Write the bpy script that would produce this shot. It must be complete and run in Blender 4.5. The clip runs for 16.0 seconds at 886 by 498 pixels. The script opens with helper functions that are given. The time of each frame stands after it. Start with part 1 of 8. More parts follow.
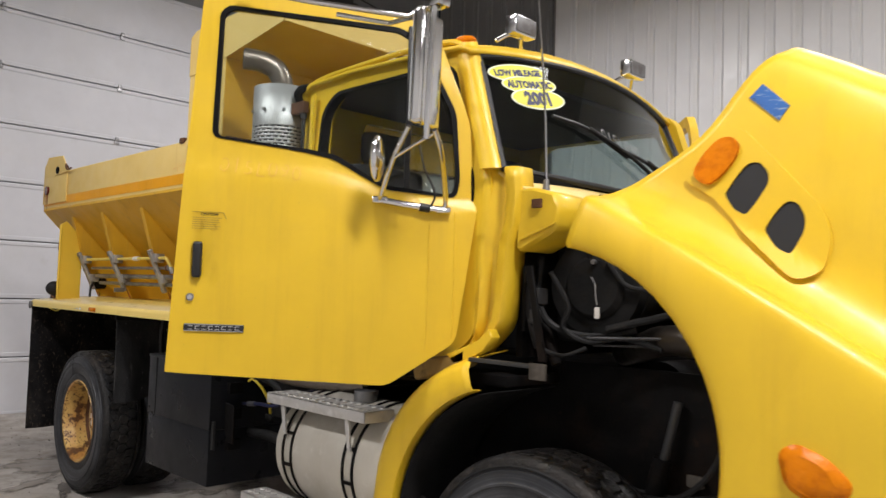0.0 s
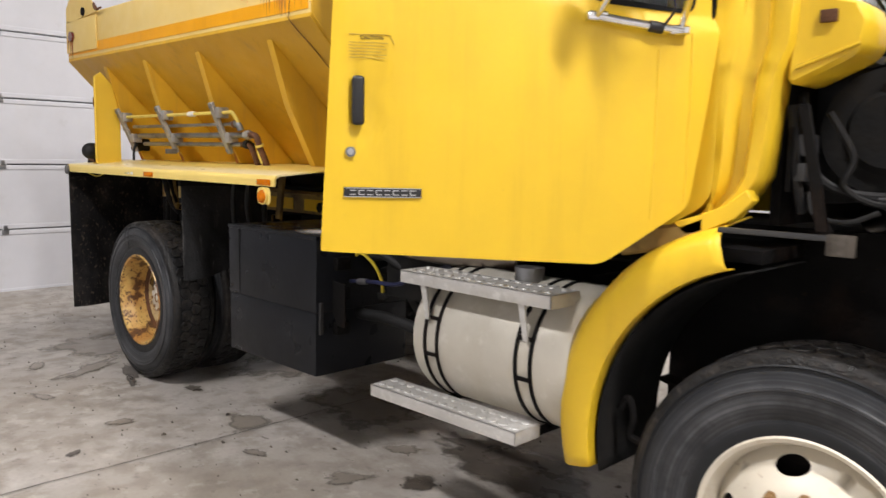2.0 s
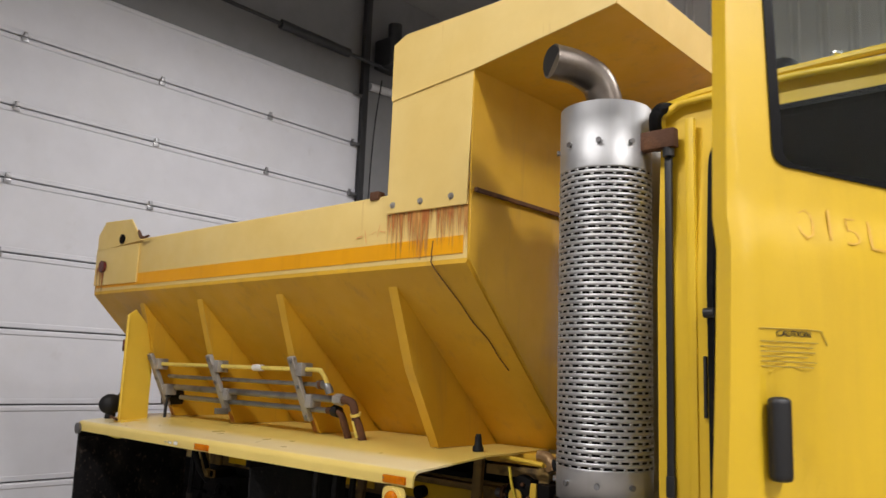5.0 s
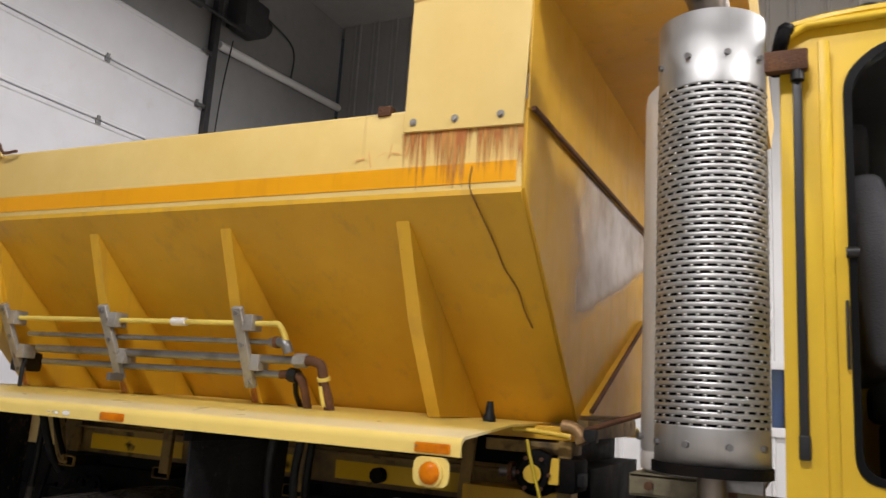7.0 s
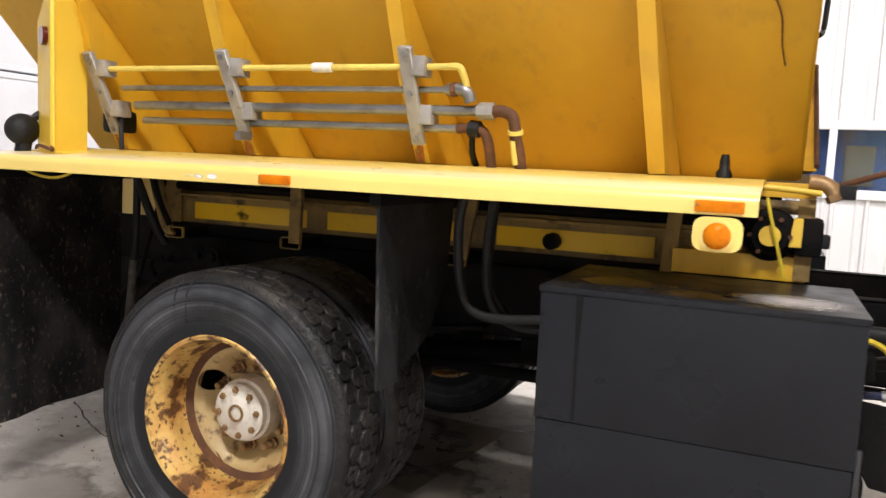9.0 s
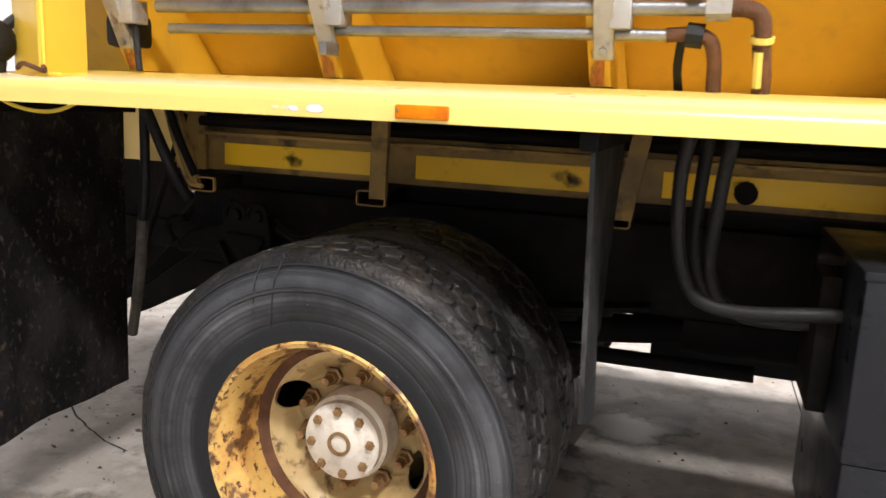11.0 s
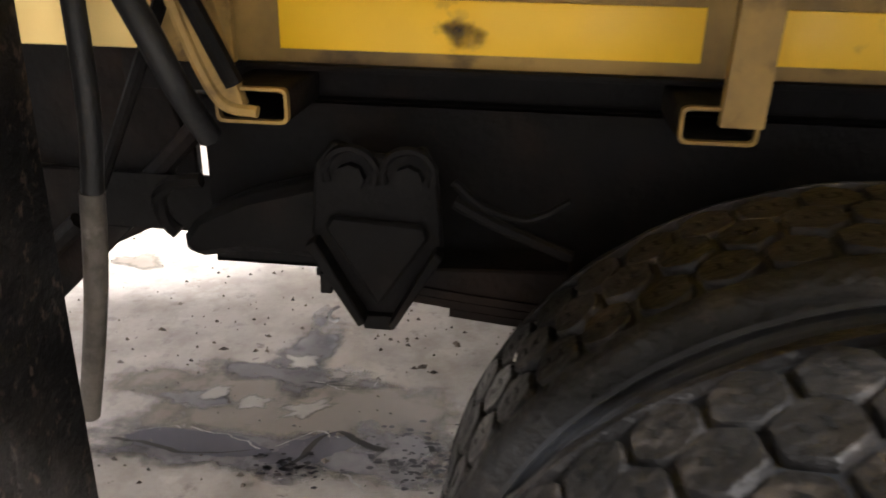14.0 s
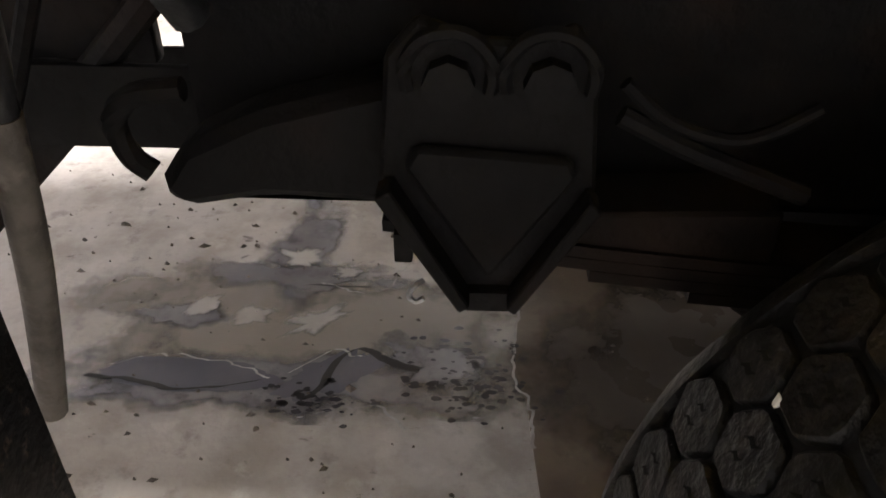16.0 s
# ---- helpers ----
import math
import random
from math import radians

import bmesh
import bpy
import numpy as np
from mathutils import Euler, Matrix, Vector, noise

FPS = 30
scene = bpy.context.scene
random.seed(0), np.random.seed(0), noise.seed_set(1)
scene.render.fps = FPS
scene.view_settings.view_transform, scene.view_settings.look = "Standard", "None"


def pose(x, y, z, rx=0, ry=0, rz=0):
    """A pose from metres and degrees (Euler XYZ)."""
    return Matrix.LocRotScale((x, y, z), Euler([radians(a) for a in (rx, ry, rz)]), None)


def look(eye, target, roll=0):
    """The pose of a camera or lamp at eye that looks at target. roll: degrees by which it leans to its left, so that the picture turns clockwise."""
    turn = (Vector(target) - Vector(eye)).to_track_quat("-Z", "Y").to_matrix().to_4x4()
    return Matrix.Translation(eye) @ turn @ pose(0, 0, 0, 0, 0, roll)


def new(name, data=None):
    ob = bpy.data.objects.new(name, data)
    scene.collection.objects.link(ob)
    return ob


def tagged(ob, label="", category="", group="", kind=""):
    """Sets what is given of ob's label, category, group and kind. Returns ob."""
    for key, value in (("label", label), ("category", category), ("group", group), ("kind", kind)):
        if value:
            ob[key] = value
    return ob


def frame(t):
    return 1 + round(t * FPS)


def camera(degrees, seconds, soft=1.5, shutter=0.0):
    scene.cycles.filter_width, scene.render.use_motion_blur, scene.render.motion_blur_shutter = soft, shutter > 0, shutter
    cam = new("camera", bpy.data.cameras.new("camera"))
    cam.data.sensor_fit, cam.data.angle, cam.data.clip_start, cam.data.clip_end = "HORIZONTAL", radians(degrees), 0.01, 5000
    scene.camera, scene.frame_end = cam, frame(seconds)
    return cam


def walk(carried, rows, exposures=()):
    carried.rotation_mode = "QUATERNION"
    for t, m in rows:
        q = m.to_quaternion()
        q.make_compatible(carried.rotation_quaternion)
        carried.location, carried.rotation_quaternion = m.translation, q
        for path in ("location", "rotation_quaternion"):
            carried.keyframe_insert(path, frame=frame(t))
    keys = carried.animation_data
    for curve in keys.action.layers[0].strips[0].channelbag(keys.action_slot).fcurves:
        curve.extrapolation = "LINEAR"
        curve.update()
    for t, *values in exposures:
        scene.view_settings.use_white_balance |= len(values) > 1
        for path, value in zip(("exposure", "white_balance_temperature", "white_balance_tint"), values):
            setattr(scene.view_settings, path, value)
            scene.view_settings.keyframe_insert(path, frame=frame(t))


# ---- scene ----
cam = camera(59.3, 16.0, shutter=0.4)
PATH = [
    (0, (5.618, -1.958, 1.47), (4.195, -0.558, 1.583), 1.9),
    (0.5, (5.325, -2.007, 1.46), (3.918, -0.591, 1.575), 1.9),
    (1, (5.08, -2.043, 1.449), (3.673, -0.623, 1.507), 1.7),
    (1.5, (4.915, -2.018, 1.412), (3.516, -0.607, 1.187), 1.2),
    (2, (4.636, -1.951, 1.418), (3.238, -0.54, 1.182), 1.2),
    (2.5, (4.36, -1.979, 1.454), (2.961, -0.569, 1.218), 1.2),
    (3, (4.158, -2.034, 1.556), (2.754, -0.623, 1.366), 1.2),
    (3.5, (4.041, -2.033, 1.623), (2.635, -0.611, 1.586), 1.3),
    (4, (3.836, -1.963, 1.634), (2.445, -0.54, 1.838), 1.8),
    (4.5, (3.632, -1.907, 1.676), (2.255, -0.486, 1.968), 2.0),
    (6.8, (2.509, -1.91, 1.426), (1.631, -0.151, 1.795), 3.8),
    (7, (2.415, -1.944, 1.425), (1.565, -0.172, 1.794), 3.7),
    (7.5, (2.219, -1.983, 1.379), (1.382, -0.176, 1.569), 3.6),
    (8, (2.016, -1.953, 1.363), (1.191, -0.14, 1.184), 3.0),
    (8.5, (1.8, -1.902, 1.353), (0.987, -0.087, 1.141), 2.9),
    (9, (1.59, -1.831, 1.339), (0.809, -0.001, 1.132), 2.8),
    (9.5, (1.348, -1.779, 1.335), (0.632, 0.076, 1.126), 2.8),
    (10, (1.125, -1.675, 1.316), (0.437, 0.186, 1.066), 2.6),
    (10.2, (1.052, -1.625, 1.314), (0.373, 0.237, 1.04), 2.6),
    (12.5, (0.205, -0.736, 1.286), (-0.175, 1.152, 0.745), 2.0),
    (13, (-0.004, -0.566, 1.291), (-0.269, 1.326, 0.699), 1.9),
    (13.5, (-0.216, -0.398, 1.254), (-0.421, 1.475, 0.582), 1.6),
    (14, (-0.374, -0.236, 1.234), (-0.575, 1.6, 0.465), 1.2),
    (14.5, (-0.486, -0.131, 1.192), (-0.683, 1.646, 0.294), 0.9),
    (15, (-0.551, -0.009, 1.158), (-0.692, 1.685, 0.104), 0.7),
    (15.5, (-0.585, 0.115, 1.144), (-0.667, 1.752, -0.001), 0.3),
    (16, (-0.579, 0.161, 1.166), (-0.653, 1.791, 0.009), 0.1),
]
walk(cam, [(t, look(eye, target, roll)) for t, eye, target, roll in PATH], exposures=((0, -0.7), (0.8, -0.7), (1.0, -0.65), (1.3, -0.35), (2.3, -0.2), (3.0, -0.3), (3.5, -0.6), (4.0, -0.8), (4.5, -0.75), (7.0, -0.42), (7.5, -0.45), (8.0, 0.12), (8.5, 0.35), (10, 0.5), (12.5, 1.5), (13, 1.85), (13.5, 1.95), (14, 1.98), (14.5, 1.92), (15, 1.85), (15.5, 1.80), (16, 1.62)))

# ---------------------------------------------------------------- light
world = bpy.data.worlds.new("world")
scene.world = world
world.use_nodes = True
world.node_tree.nodes["Background"].inputs[0].default_value = (0.62, 0.66, 0.72, 1)
world.node_tree.nodes["Background"].inputs[1].default_value = 0.02


def area(name, eye, target, sx, sy, watts, colour=(1.0, 0.965, 0.97)):
    data = bpy.data.lights.new(name, "AREA")
    data.shape, data.size, data.size_y, data.energy, data.color = "RECTANGLE", sx, sy, watts, colour
    ob = new(name, data)
    ob.matrix_world = look(eye, target)
    return ob


LAMPS = [(1.7, -3.0, 290), (6.4, -1.1, 440), (10.4, -3.2, 120), (0.0, 2.8, 250), (4.6, 3.4, 170), (9.4, 3.4, 150)]
HANG = 5.5
CEILING = 6.6
for lx, ly, watts in LAMPS:
    area("ceiling_lamp_light", (lx, ly, HANG - 0.16), (lx, ly + 0.001, 0), 1.5, 0.4, watts)

# ---------------------------------------------------------------- materials


def nodes_of(name):
    m = bpy.data.materials.new(name)
    m.use_nodes = True
    nt = m.node_tree
    return m, nt, nt.nodes["Principled BSDF"]


def socket(nt, kind, **kw):
    n = nt.nodes.new(kind)
    for k, v in kw.items():
        n.inputs[k].default_value = v
    return n


def coords(nt, stretch=(1, 1, 1)):
    tc = nt.nodes.new("ShaderNodeTexCoord")
    mp = nt.nodes.new("ShaderNodeMapping")
    mp.inputs["Scale"].default_value = stretch
    nt.links.new(tc.outputs["Object"], mp.inputs["Vector"])
    return mp.outputs["Vector"]


def noise_fac(nt, scale, lo, hi, stretch=(1, 1, 1), detail=6, rough=0.6):
    n = socket(nt, "ShaderNodeTexNoise", Scale=scale, Detail=detail, Roughness=rough)
    nt.links.new(coords(nt, stretch), n.inputs["Vector"])
    r = nt.nodes.new("ShaderNodeMapRange")
    r.inputs["From Min"].default_value, r.inputs["From Max"].default_value = lo, hi
    nt.links.new(n.outputs["Fac"], r.inputs["Value"])
    return r.outputs["Result"]


def mix(nt, fac, a, b):
    m = nt.nodes.new("ShaderNodeMix")
    m.data_type = "RGBA"
    for sock, v in ((m.inputs["Factor"], fac), (m.inputs["A"], a), (m.inputs["B"], b)):
        if isinstance(v, (int, float)):
            sock.default_value = v
        elif isinstance(v, tuple):
            sock.default_value = (*v, 1)
        else:
            nt.links.new(v, sock)
    return m.outputs["Result"]


def scale_fac(nt, fac, k):
    m = nt.nodes.new("ShaderNodeMath")
    m.operation = "MULTIPLY"
    nt.links.new(fac, m.inputs[0])
    m.inputs[1].default_value = k
    return m.outputs[0]


def surface(name, base, rough=0.5, metal=0.0, layers=(), bump=(), spread=0.12, coat=0.0, rough_spread=0.1, spread_scale=3.0, spec=0.5):
    """layers: (colour, noise scale, from, to, stretch, strength); bump: (scale, strength, stretch)."""
    m, nt, p = nodes_of(name)
    dark = tuple(c * (1 - spread) for c in base)
    lite = tuple(min(1, c * (1 + spread)) for c in base)
    col = mix(nt, noise_fac(nt, spread_scale, 0.3, 0.7), dark, lite)
    for colour, sc, lo, hi, stretch, k in layers:
        col = mix(nt, scale_fac(nt, noise_fac(nt, sc, lo, hi, stretch), k), col, colour)
    nt.links.new(col, p.inputs["Base Color"])
    p.inputs["Metallic"].default_value = metal
    p.inputs["Coat Weight"].default_value = coat
    p.inputs["Specular IOR Level"].default_value = spec
    r = nt.nodes.new("ShaderNodeMapRange")
    n = socket(nt, "ShaderNodeTexNoise", Scale=9.0, Detail=5.0)
    nt.links.new(coords(nt), n.inputs["Vector"])
    nt.links.new(n.outputs["Fac"], r.inputs["Value"])
    r.inputs["From Min"].default_value, r.inputs["From Max"].default_value = 0.3, 0.7
    r.inputs["To Min"].default_value, r.inputs["To Max"].default_value = max(0.02, rough - rough_spread), min(1, rough + rough_spread)
    nt.links.new(r.outputs["Result"], p.inputs["Roughness"])
    last = None
    for sc, k, stretch in bump:
        nb = socket(nt, "ShaderNodeTexNoise", Scale=sc, Detail=6.0)
        nt.links.new(coords(nt, stretch), nb.inputs["Vector"])
        b = socket(nt, "ShaderNodeBump", Strength=k, Distance=0.01)
        nt.links.new(nb.outputs["Fac"], b.inputs["Height"])
        if last:
            nt.links.new(last, b.inputs["Normal"])
        last = b.outputs["Normal"]
    if last:
        nt.links.new(last, p.inputs["Normal"])
    return m


def plain(name, base, rough=0.5, metal=0.0, emit=0.0):
    m, nt, p = nodes_of(name)
    p.inputs["Base Color"].default_value = (*base, 1)
    p.inputs["Roughness"].default_value, p.inputs["Metallic"].default_value = rough, metal
    if emit:
        p.inputs["Emission Color"].default_value, p.inputs["Emission Strength"].default_value = (*base, 1), emit
    return m


def glass(name, tint, rough=0.02, clear=0.75):
    m, nt, p = nodes_of(name)
    p.inputs["Base Color"].default_value = (*tint, 1)
    p.inputs["Roughness"].default_value = rough
    p.inputs["Transmission Weight"].default_value = 1.0
    p.inputs["IOR"].default_value = 1.03 if clear > 0.9 else 1.45
    return m


ONE, DRIP = (1, 1, 1), (6, 6, 0.5)
RUST = (0.16, 0.055, 0.018)
CAB_YELLOW = surface("cab_yellow_paint", (0.72, 0.47, 0.022), 0.42, 0, [((0.50, 0.30, 0.02), 1.6, 0.52, 0.75, DRIP, 0.35), ((0.3, 0.2, 0.06), 38, 0.70, 0.78, ONE, 0.4)], [(220, 0.03, ONE), (3, 0.03, ONE)], 0.05, 0.08, spec=0.4)
# pale copy carries light from above; the deeper yellow serves slopes and undersides
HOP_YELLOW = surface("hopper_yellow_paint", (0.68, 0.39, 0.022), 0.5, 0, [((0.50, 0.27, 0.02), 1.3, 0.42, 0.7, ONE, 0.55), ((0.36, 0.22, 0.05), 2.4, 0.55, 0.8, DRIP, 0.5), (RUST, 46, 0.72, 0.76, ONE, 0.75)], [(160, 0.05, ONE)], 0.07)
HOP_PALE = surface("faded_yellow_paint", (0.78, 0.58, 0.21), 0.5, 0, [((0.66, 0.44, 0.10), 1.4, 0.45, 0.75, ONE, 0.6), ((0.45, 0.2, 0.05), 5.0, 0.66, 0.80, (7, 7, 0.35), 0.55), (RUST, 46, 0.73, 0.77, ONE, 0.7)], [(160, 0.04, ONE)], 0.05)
DECK_YELLOW = surface("deck_yellow_paint", (0.80, 0.60, 0.15), 0.30, 0, [((0.70, 0.50, 0.10), 2.0, 0.4, 0.8, ONE, 0.4), (RUST, 60, 0.755, 0.785, ONE, 0.8)], [(140, 0.05, ONE)], 0.06, rough_spread=0.03)

POST_YELLOW = surface("post_yellow_paint", (0.74, 0.49, 0.05), 0.4, 0, [((0.55, 0.33, 0.04), 2.0, 0.5, 0.75, ONE, 0.5), (RUST, 50, 0.72, 0.76, ONE, 0.8)], [(140, 0.05, ONE)], 0.06)

def edge_highlight(m):
    """Paints the pale highlight along the deck's outer edge into its colour."""
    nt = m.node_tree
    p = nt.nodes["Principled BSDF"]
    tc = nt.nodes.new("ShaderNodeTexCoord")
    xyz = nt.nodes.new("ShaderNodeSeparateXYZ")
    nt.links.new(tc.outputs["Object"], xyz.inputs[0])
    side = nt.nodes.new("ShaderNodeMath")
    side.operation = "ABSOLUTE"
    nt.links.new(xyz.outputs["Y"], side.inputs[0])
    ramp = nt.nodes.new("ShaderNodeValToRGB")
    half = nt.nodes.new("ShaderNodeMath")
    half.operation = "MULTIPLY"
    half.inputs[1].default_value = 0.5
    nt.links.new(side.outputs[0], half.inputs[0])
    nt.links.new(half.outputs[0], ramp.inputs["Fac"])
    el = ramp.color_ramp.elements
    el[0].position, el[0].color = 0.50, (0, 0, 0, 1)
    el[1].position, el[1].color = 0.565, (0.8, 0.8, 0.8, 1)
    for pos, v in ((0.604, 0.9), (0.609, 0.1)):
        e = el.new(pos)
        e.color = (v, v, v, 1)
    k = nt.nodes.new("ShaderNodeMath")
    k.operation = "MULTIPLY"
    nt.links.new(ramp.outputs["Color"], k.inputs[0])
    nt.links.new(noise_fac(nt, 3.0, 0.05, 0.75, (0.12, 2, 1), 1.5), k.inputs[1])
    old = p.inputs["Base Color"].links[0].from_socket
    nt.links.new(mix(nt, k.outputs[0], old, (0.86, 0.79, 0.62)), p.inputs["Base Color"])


# the lip's bright glare is part of the deck colour
edge_highlight(DECK_YELLOW)
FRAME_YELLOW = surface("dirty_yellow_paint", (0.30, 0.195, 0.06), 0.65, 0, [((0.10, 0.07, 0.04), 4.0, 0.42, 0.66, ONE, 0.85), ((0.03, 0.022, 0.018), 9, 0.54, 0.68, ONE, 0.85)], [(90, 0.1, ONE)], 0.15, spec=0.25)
STRIPE = surface("orange_reflective_tape", (0.80, 0.36, 0.006), 0.4, 0, [((0.62, 0.26, 0.01), 3, 0.55, 0.8, DRIP, 0.5)], [(300, 0.05, ONE)], 0.05, spec=0.3)
RUSTY = surface("rust", (0.10, 0.046, 0.024), 0.85, 0, [((0.21, 0.09, 0.034), 14, 0.5, 0.7, ONE, 0.7), ((0.03, 0.023, 0.02), 9, 0.55, 0.75, ONE, 0.7)], [(120, 0.35, ONE)], 0.2, spec=0.3)
STREAK = surface("rust_streak", (0.40, 0.125, 0.024), 0.7, 0, [((0.62, 0.34, 0.08), 9, 0.42, 0.62, (3, 3, 1), 0.75)], [], 0.2)
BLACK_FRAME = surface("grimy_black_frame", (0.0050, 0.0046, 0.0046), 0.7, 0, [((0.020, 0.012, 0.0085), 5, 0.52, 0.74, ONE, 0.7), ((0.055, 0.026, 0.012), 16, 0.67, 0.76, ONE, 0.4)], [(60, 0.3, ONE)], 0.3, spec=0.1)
BLACK_PAINT = surface("black_enamel", (0.011, 0.012, 0.015), 0.34, 0, [((0.019, 0.020, 0.024), 3.0, 0.5, 0.8, (1, 1, 0.5), 0.5), ((0.034, 0.034, 0.034), 20, 0.68, 0.76, ONE, 0.3)], [(40, 0.06, ONE)], 0.2, spec=0.2)


def sidewall():
    """Tyre rubber with dusty scuff rings round the wheel's axle."""
    m, nt, p = nodes_of("weathered_tyre_rubber")
    tc = nt.nodes.new("ShaderNodeTexCoord")
    flat = nt.nodes.new("ShaderNodeVectorMath")
    flat.operation = "MULTIPLY"
    flat.inputs[1].default_value = (1, 0, 1)
    nt.links.new(tc.outputs["Object"], flat.inputs[0])
    ln = nt.nodes.new("ShaderNodeVectorMath")
    ln.operation = "LENGTH"
    nt.links.new(flat.outputs[0], ln.inputs[0])
    radius = ln.outputs["Value"]
    rings = nt.nodes.new("ShaderNodeTexNoise")
    rings.noise_dimensions = "1D"
    rings.inputs["Scale"].default_value, rings.inputs["Detail"].default_value = 110, 6
    nt.links.new(radius, rings.inputs["W"])
    ring_fac = nt.nodes.new("ShaderNodeMapRange")
    ring_fac.inputs["From Min"].default_value, ring_fac.inputs["From Max"].default_value = 0.40, 0.66
    nt.links.new(rings.outputs["Fac"], ring_fac.inputs["Value"])
    band = nt.nodes.new("ShaderNodeValToRGB")
    el = band.color_ramp.elements
    el[0].position, el[0].color = 0.318, (0, 0, 0, 1)
    el[1].position, el[1].color = 0.345, (0.5, 0.5, 0.5, 1)
    for pos, v in ((0.365, 0.45), (0.398, 0.95), (0.405, 0.3), (0.428, 0.7), (0.458, 0.22), (0.474, 0.03)):
        e = el.new(pos)
        e.color = (v, v, v, 1)
    nt.links.new(radius, band.inputs["Fac"])
    times = nt.nodes.new("ShaderNodeMath")
    times.operation = "MULTIPLY"
    nt.links.new(band.outputs["Color"], times.inputs[0])
    nt.links.new(noise_fac(nt, 4.2, 0.34, 0.66), times.inputs[1])
    dust = times.outputs[0]
    both_ = nt.nodes.new("ShaderNodeMath")
    both_.operation = "MULTIPLY"
    nt.links.new(dust, both_.inputs[0])
    nt.links.new(ring_fac.outputs["Result"], both_.inputs[1])
    col = mix(nt, scale_fac(nt, dust, 0.5), (0.012, 0.013, 0.015), (0.125, 0.128, 0.138))
    col = mix(nt, scale_fac(nt, both_.outputs[0], 0.38), col, (0.27, 0.275, 0.29))
    col = mix(nt, scale_fac(nt, noise_fac(nt, 17, 0.60, 0.68), 0.55), col, (0.012, 0.012, 0.012))
    col = mix(nt, scale_fac(nt, noise_fac(nt, 90, 0.70, 0.75), 0.7), col, (0.24, 0.24, 0.24))
    p.inputs["Specular IOR Level"].default_value = 0.28
    nt.links.new(col, p.inputs["Base Color"])
    rough = nt.nodes.new("ShaderNodeMapRange")
    rough.inputs["To Min"].default_value, rough.inputs["To Max"].default_value = 0.36, 0.6
    nt.links.new(dust, rough.inputs["Value"])
    nt.links.new(rough.outputs["Result"], p.inputs["Roughness"])
    nb = socket(nt, "ShaderNodeTexNoise", Scale=110.0, Detail=5.0)
    nt.links.new(tc.outputs["Object"], nb.inputs["Vector"])
    b1 = socket(nt, "ShaderNodeBump", Strength=0.12, Distance=0.01)
    nt.links.new(nb.outputs["Fac"], b1.inputs["Height"])
    b2 = socket(nt, "ShaderNodeBump", Strength=0.12, Distance=0.004)
    nt.links.new(rings.outputs["Fac"], b2.inputs["Height"])
    nt.links.new(b1.outputs["Normal"], b2.inputs["Normal"])
    nt.links.new(b2.outputs["Normal"], p.inputs["Normal"])
    return m


RUBBER = sidewall()
TREAD = surface("muddy_tread_rubber", (0.010, 0.0095, 0.0095), 0.5, 0, [((0.034, 0.028, 0.024), 6, 0.48, 0.64, ONE, 0.75), ((0.058, 0.049, 0.042), 28, 0.56, 0.66, ONE, 0.6), ((0.006, 0.006, 0.006), 16, 0.55, 0.64, ONE, 0.7), ((0.42, 0.41, 0.40), 85, 0.72, 0.75, ONE, 0.8)], [(90, 0.5, ONE), (30, 0.45, ONE), (9, 0.3, ONE)], 0.3, rough_spread=0.25, spec=0.3)
FLAP = surface("mud_flap_rubber", (0.006, 0.0058, 0.006), 0.75, 0, [((0.030, 0.025, 0.022), 7, 0.45, 0.65, (1, 1, 0.6), 0.7), ((0.085, 0.062, 0.046), 48, 0.57, 0.68, (1, 1, 0.7), 0.7), ((0.11, 0.095, 0.085), 26, 0.65, 0.71, (1, 1, 0.4), 0.55), ((0.012, 0.011, 0.012), 3, 0.5, 0.7, ONE, 0.6)], [(70, 0.5, ONE), (22, 0.3, ONE)], 0.3, spec=0.12)
FLAP_WORN = surface("scuffed_flap_rubber", (0.010, 0.010, 0.0105), 0.6, 0, [((0.032, 0.032, 0.033), 5, 0.45, 0.68, (1, 1, 0.5), 0.7), ((0.16, 0.155, 0.15), 40, 0.64, 0.72, (1, 1, 0.5), 0.6), ((0.09, 0.088, 0.085), 14, 0.60, 0.70, (1, 1, 0.2), 0.6)], [(60, 0.4, ONE)], 0.25, spec=0.2)
HOSE = surface("rubber_hose", (0.011, 0.011, 0.0115), 0.55, 0, [((0.05, 0.044, 0.038), 18, 0.57, 0.72, ONE, 0.5)], [(90, 0.2, ONE)], 0.2, spec=0.25)
PIPE_GREY = surface("grey_conduit", (0.095, 0.084, 0.072), 0.7, 0, [((0.04, 0.034, 0.028), 14, 0.46, 0.64, ONE, 0.85), ((0.17, 0.155, 0.135), 30, 0.60, 0.72, ONE, 0.6)], [(90, 0.3, ONE)], 0.2, spec=0.25)
STEEL = surface("galvanised_steel", (0.27, 0.27, 0.275), 0.40, 0.8, [((0.12, 0.10, 0.085), 9, 0.48, 0.7, ONE, 0.75)], [(120, 0.08, ONE)], 0.14)
STAIN = surface("stainless_shield", (0.50, 0.50, 0.50), 0.52, 1.0, [((0.38, 0.36, 0.33), 5, 0.55, 0.8, DRIP, 0.5)], [(60, 0.02, ONE)], 0.05)
MUFFLER = surface("aluminised_muffler_skin", (0.66, 0.65, 0.64), 0.48, 0.35, [((0.50, 0.48, 0.46), 3, 0.48, 0.72, DRIP, 0.6), ((0.36, 0.30, 0.24), 12, 0.66, 0.76, (1, 1, 0.3), 0.5)], [(50, 0.03, ONE)], 0.05)
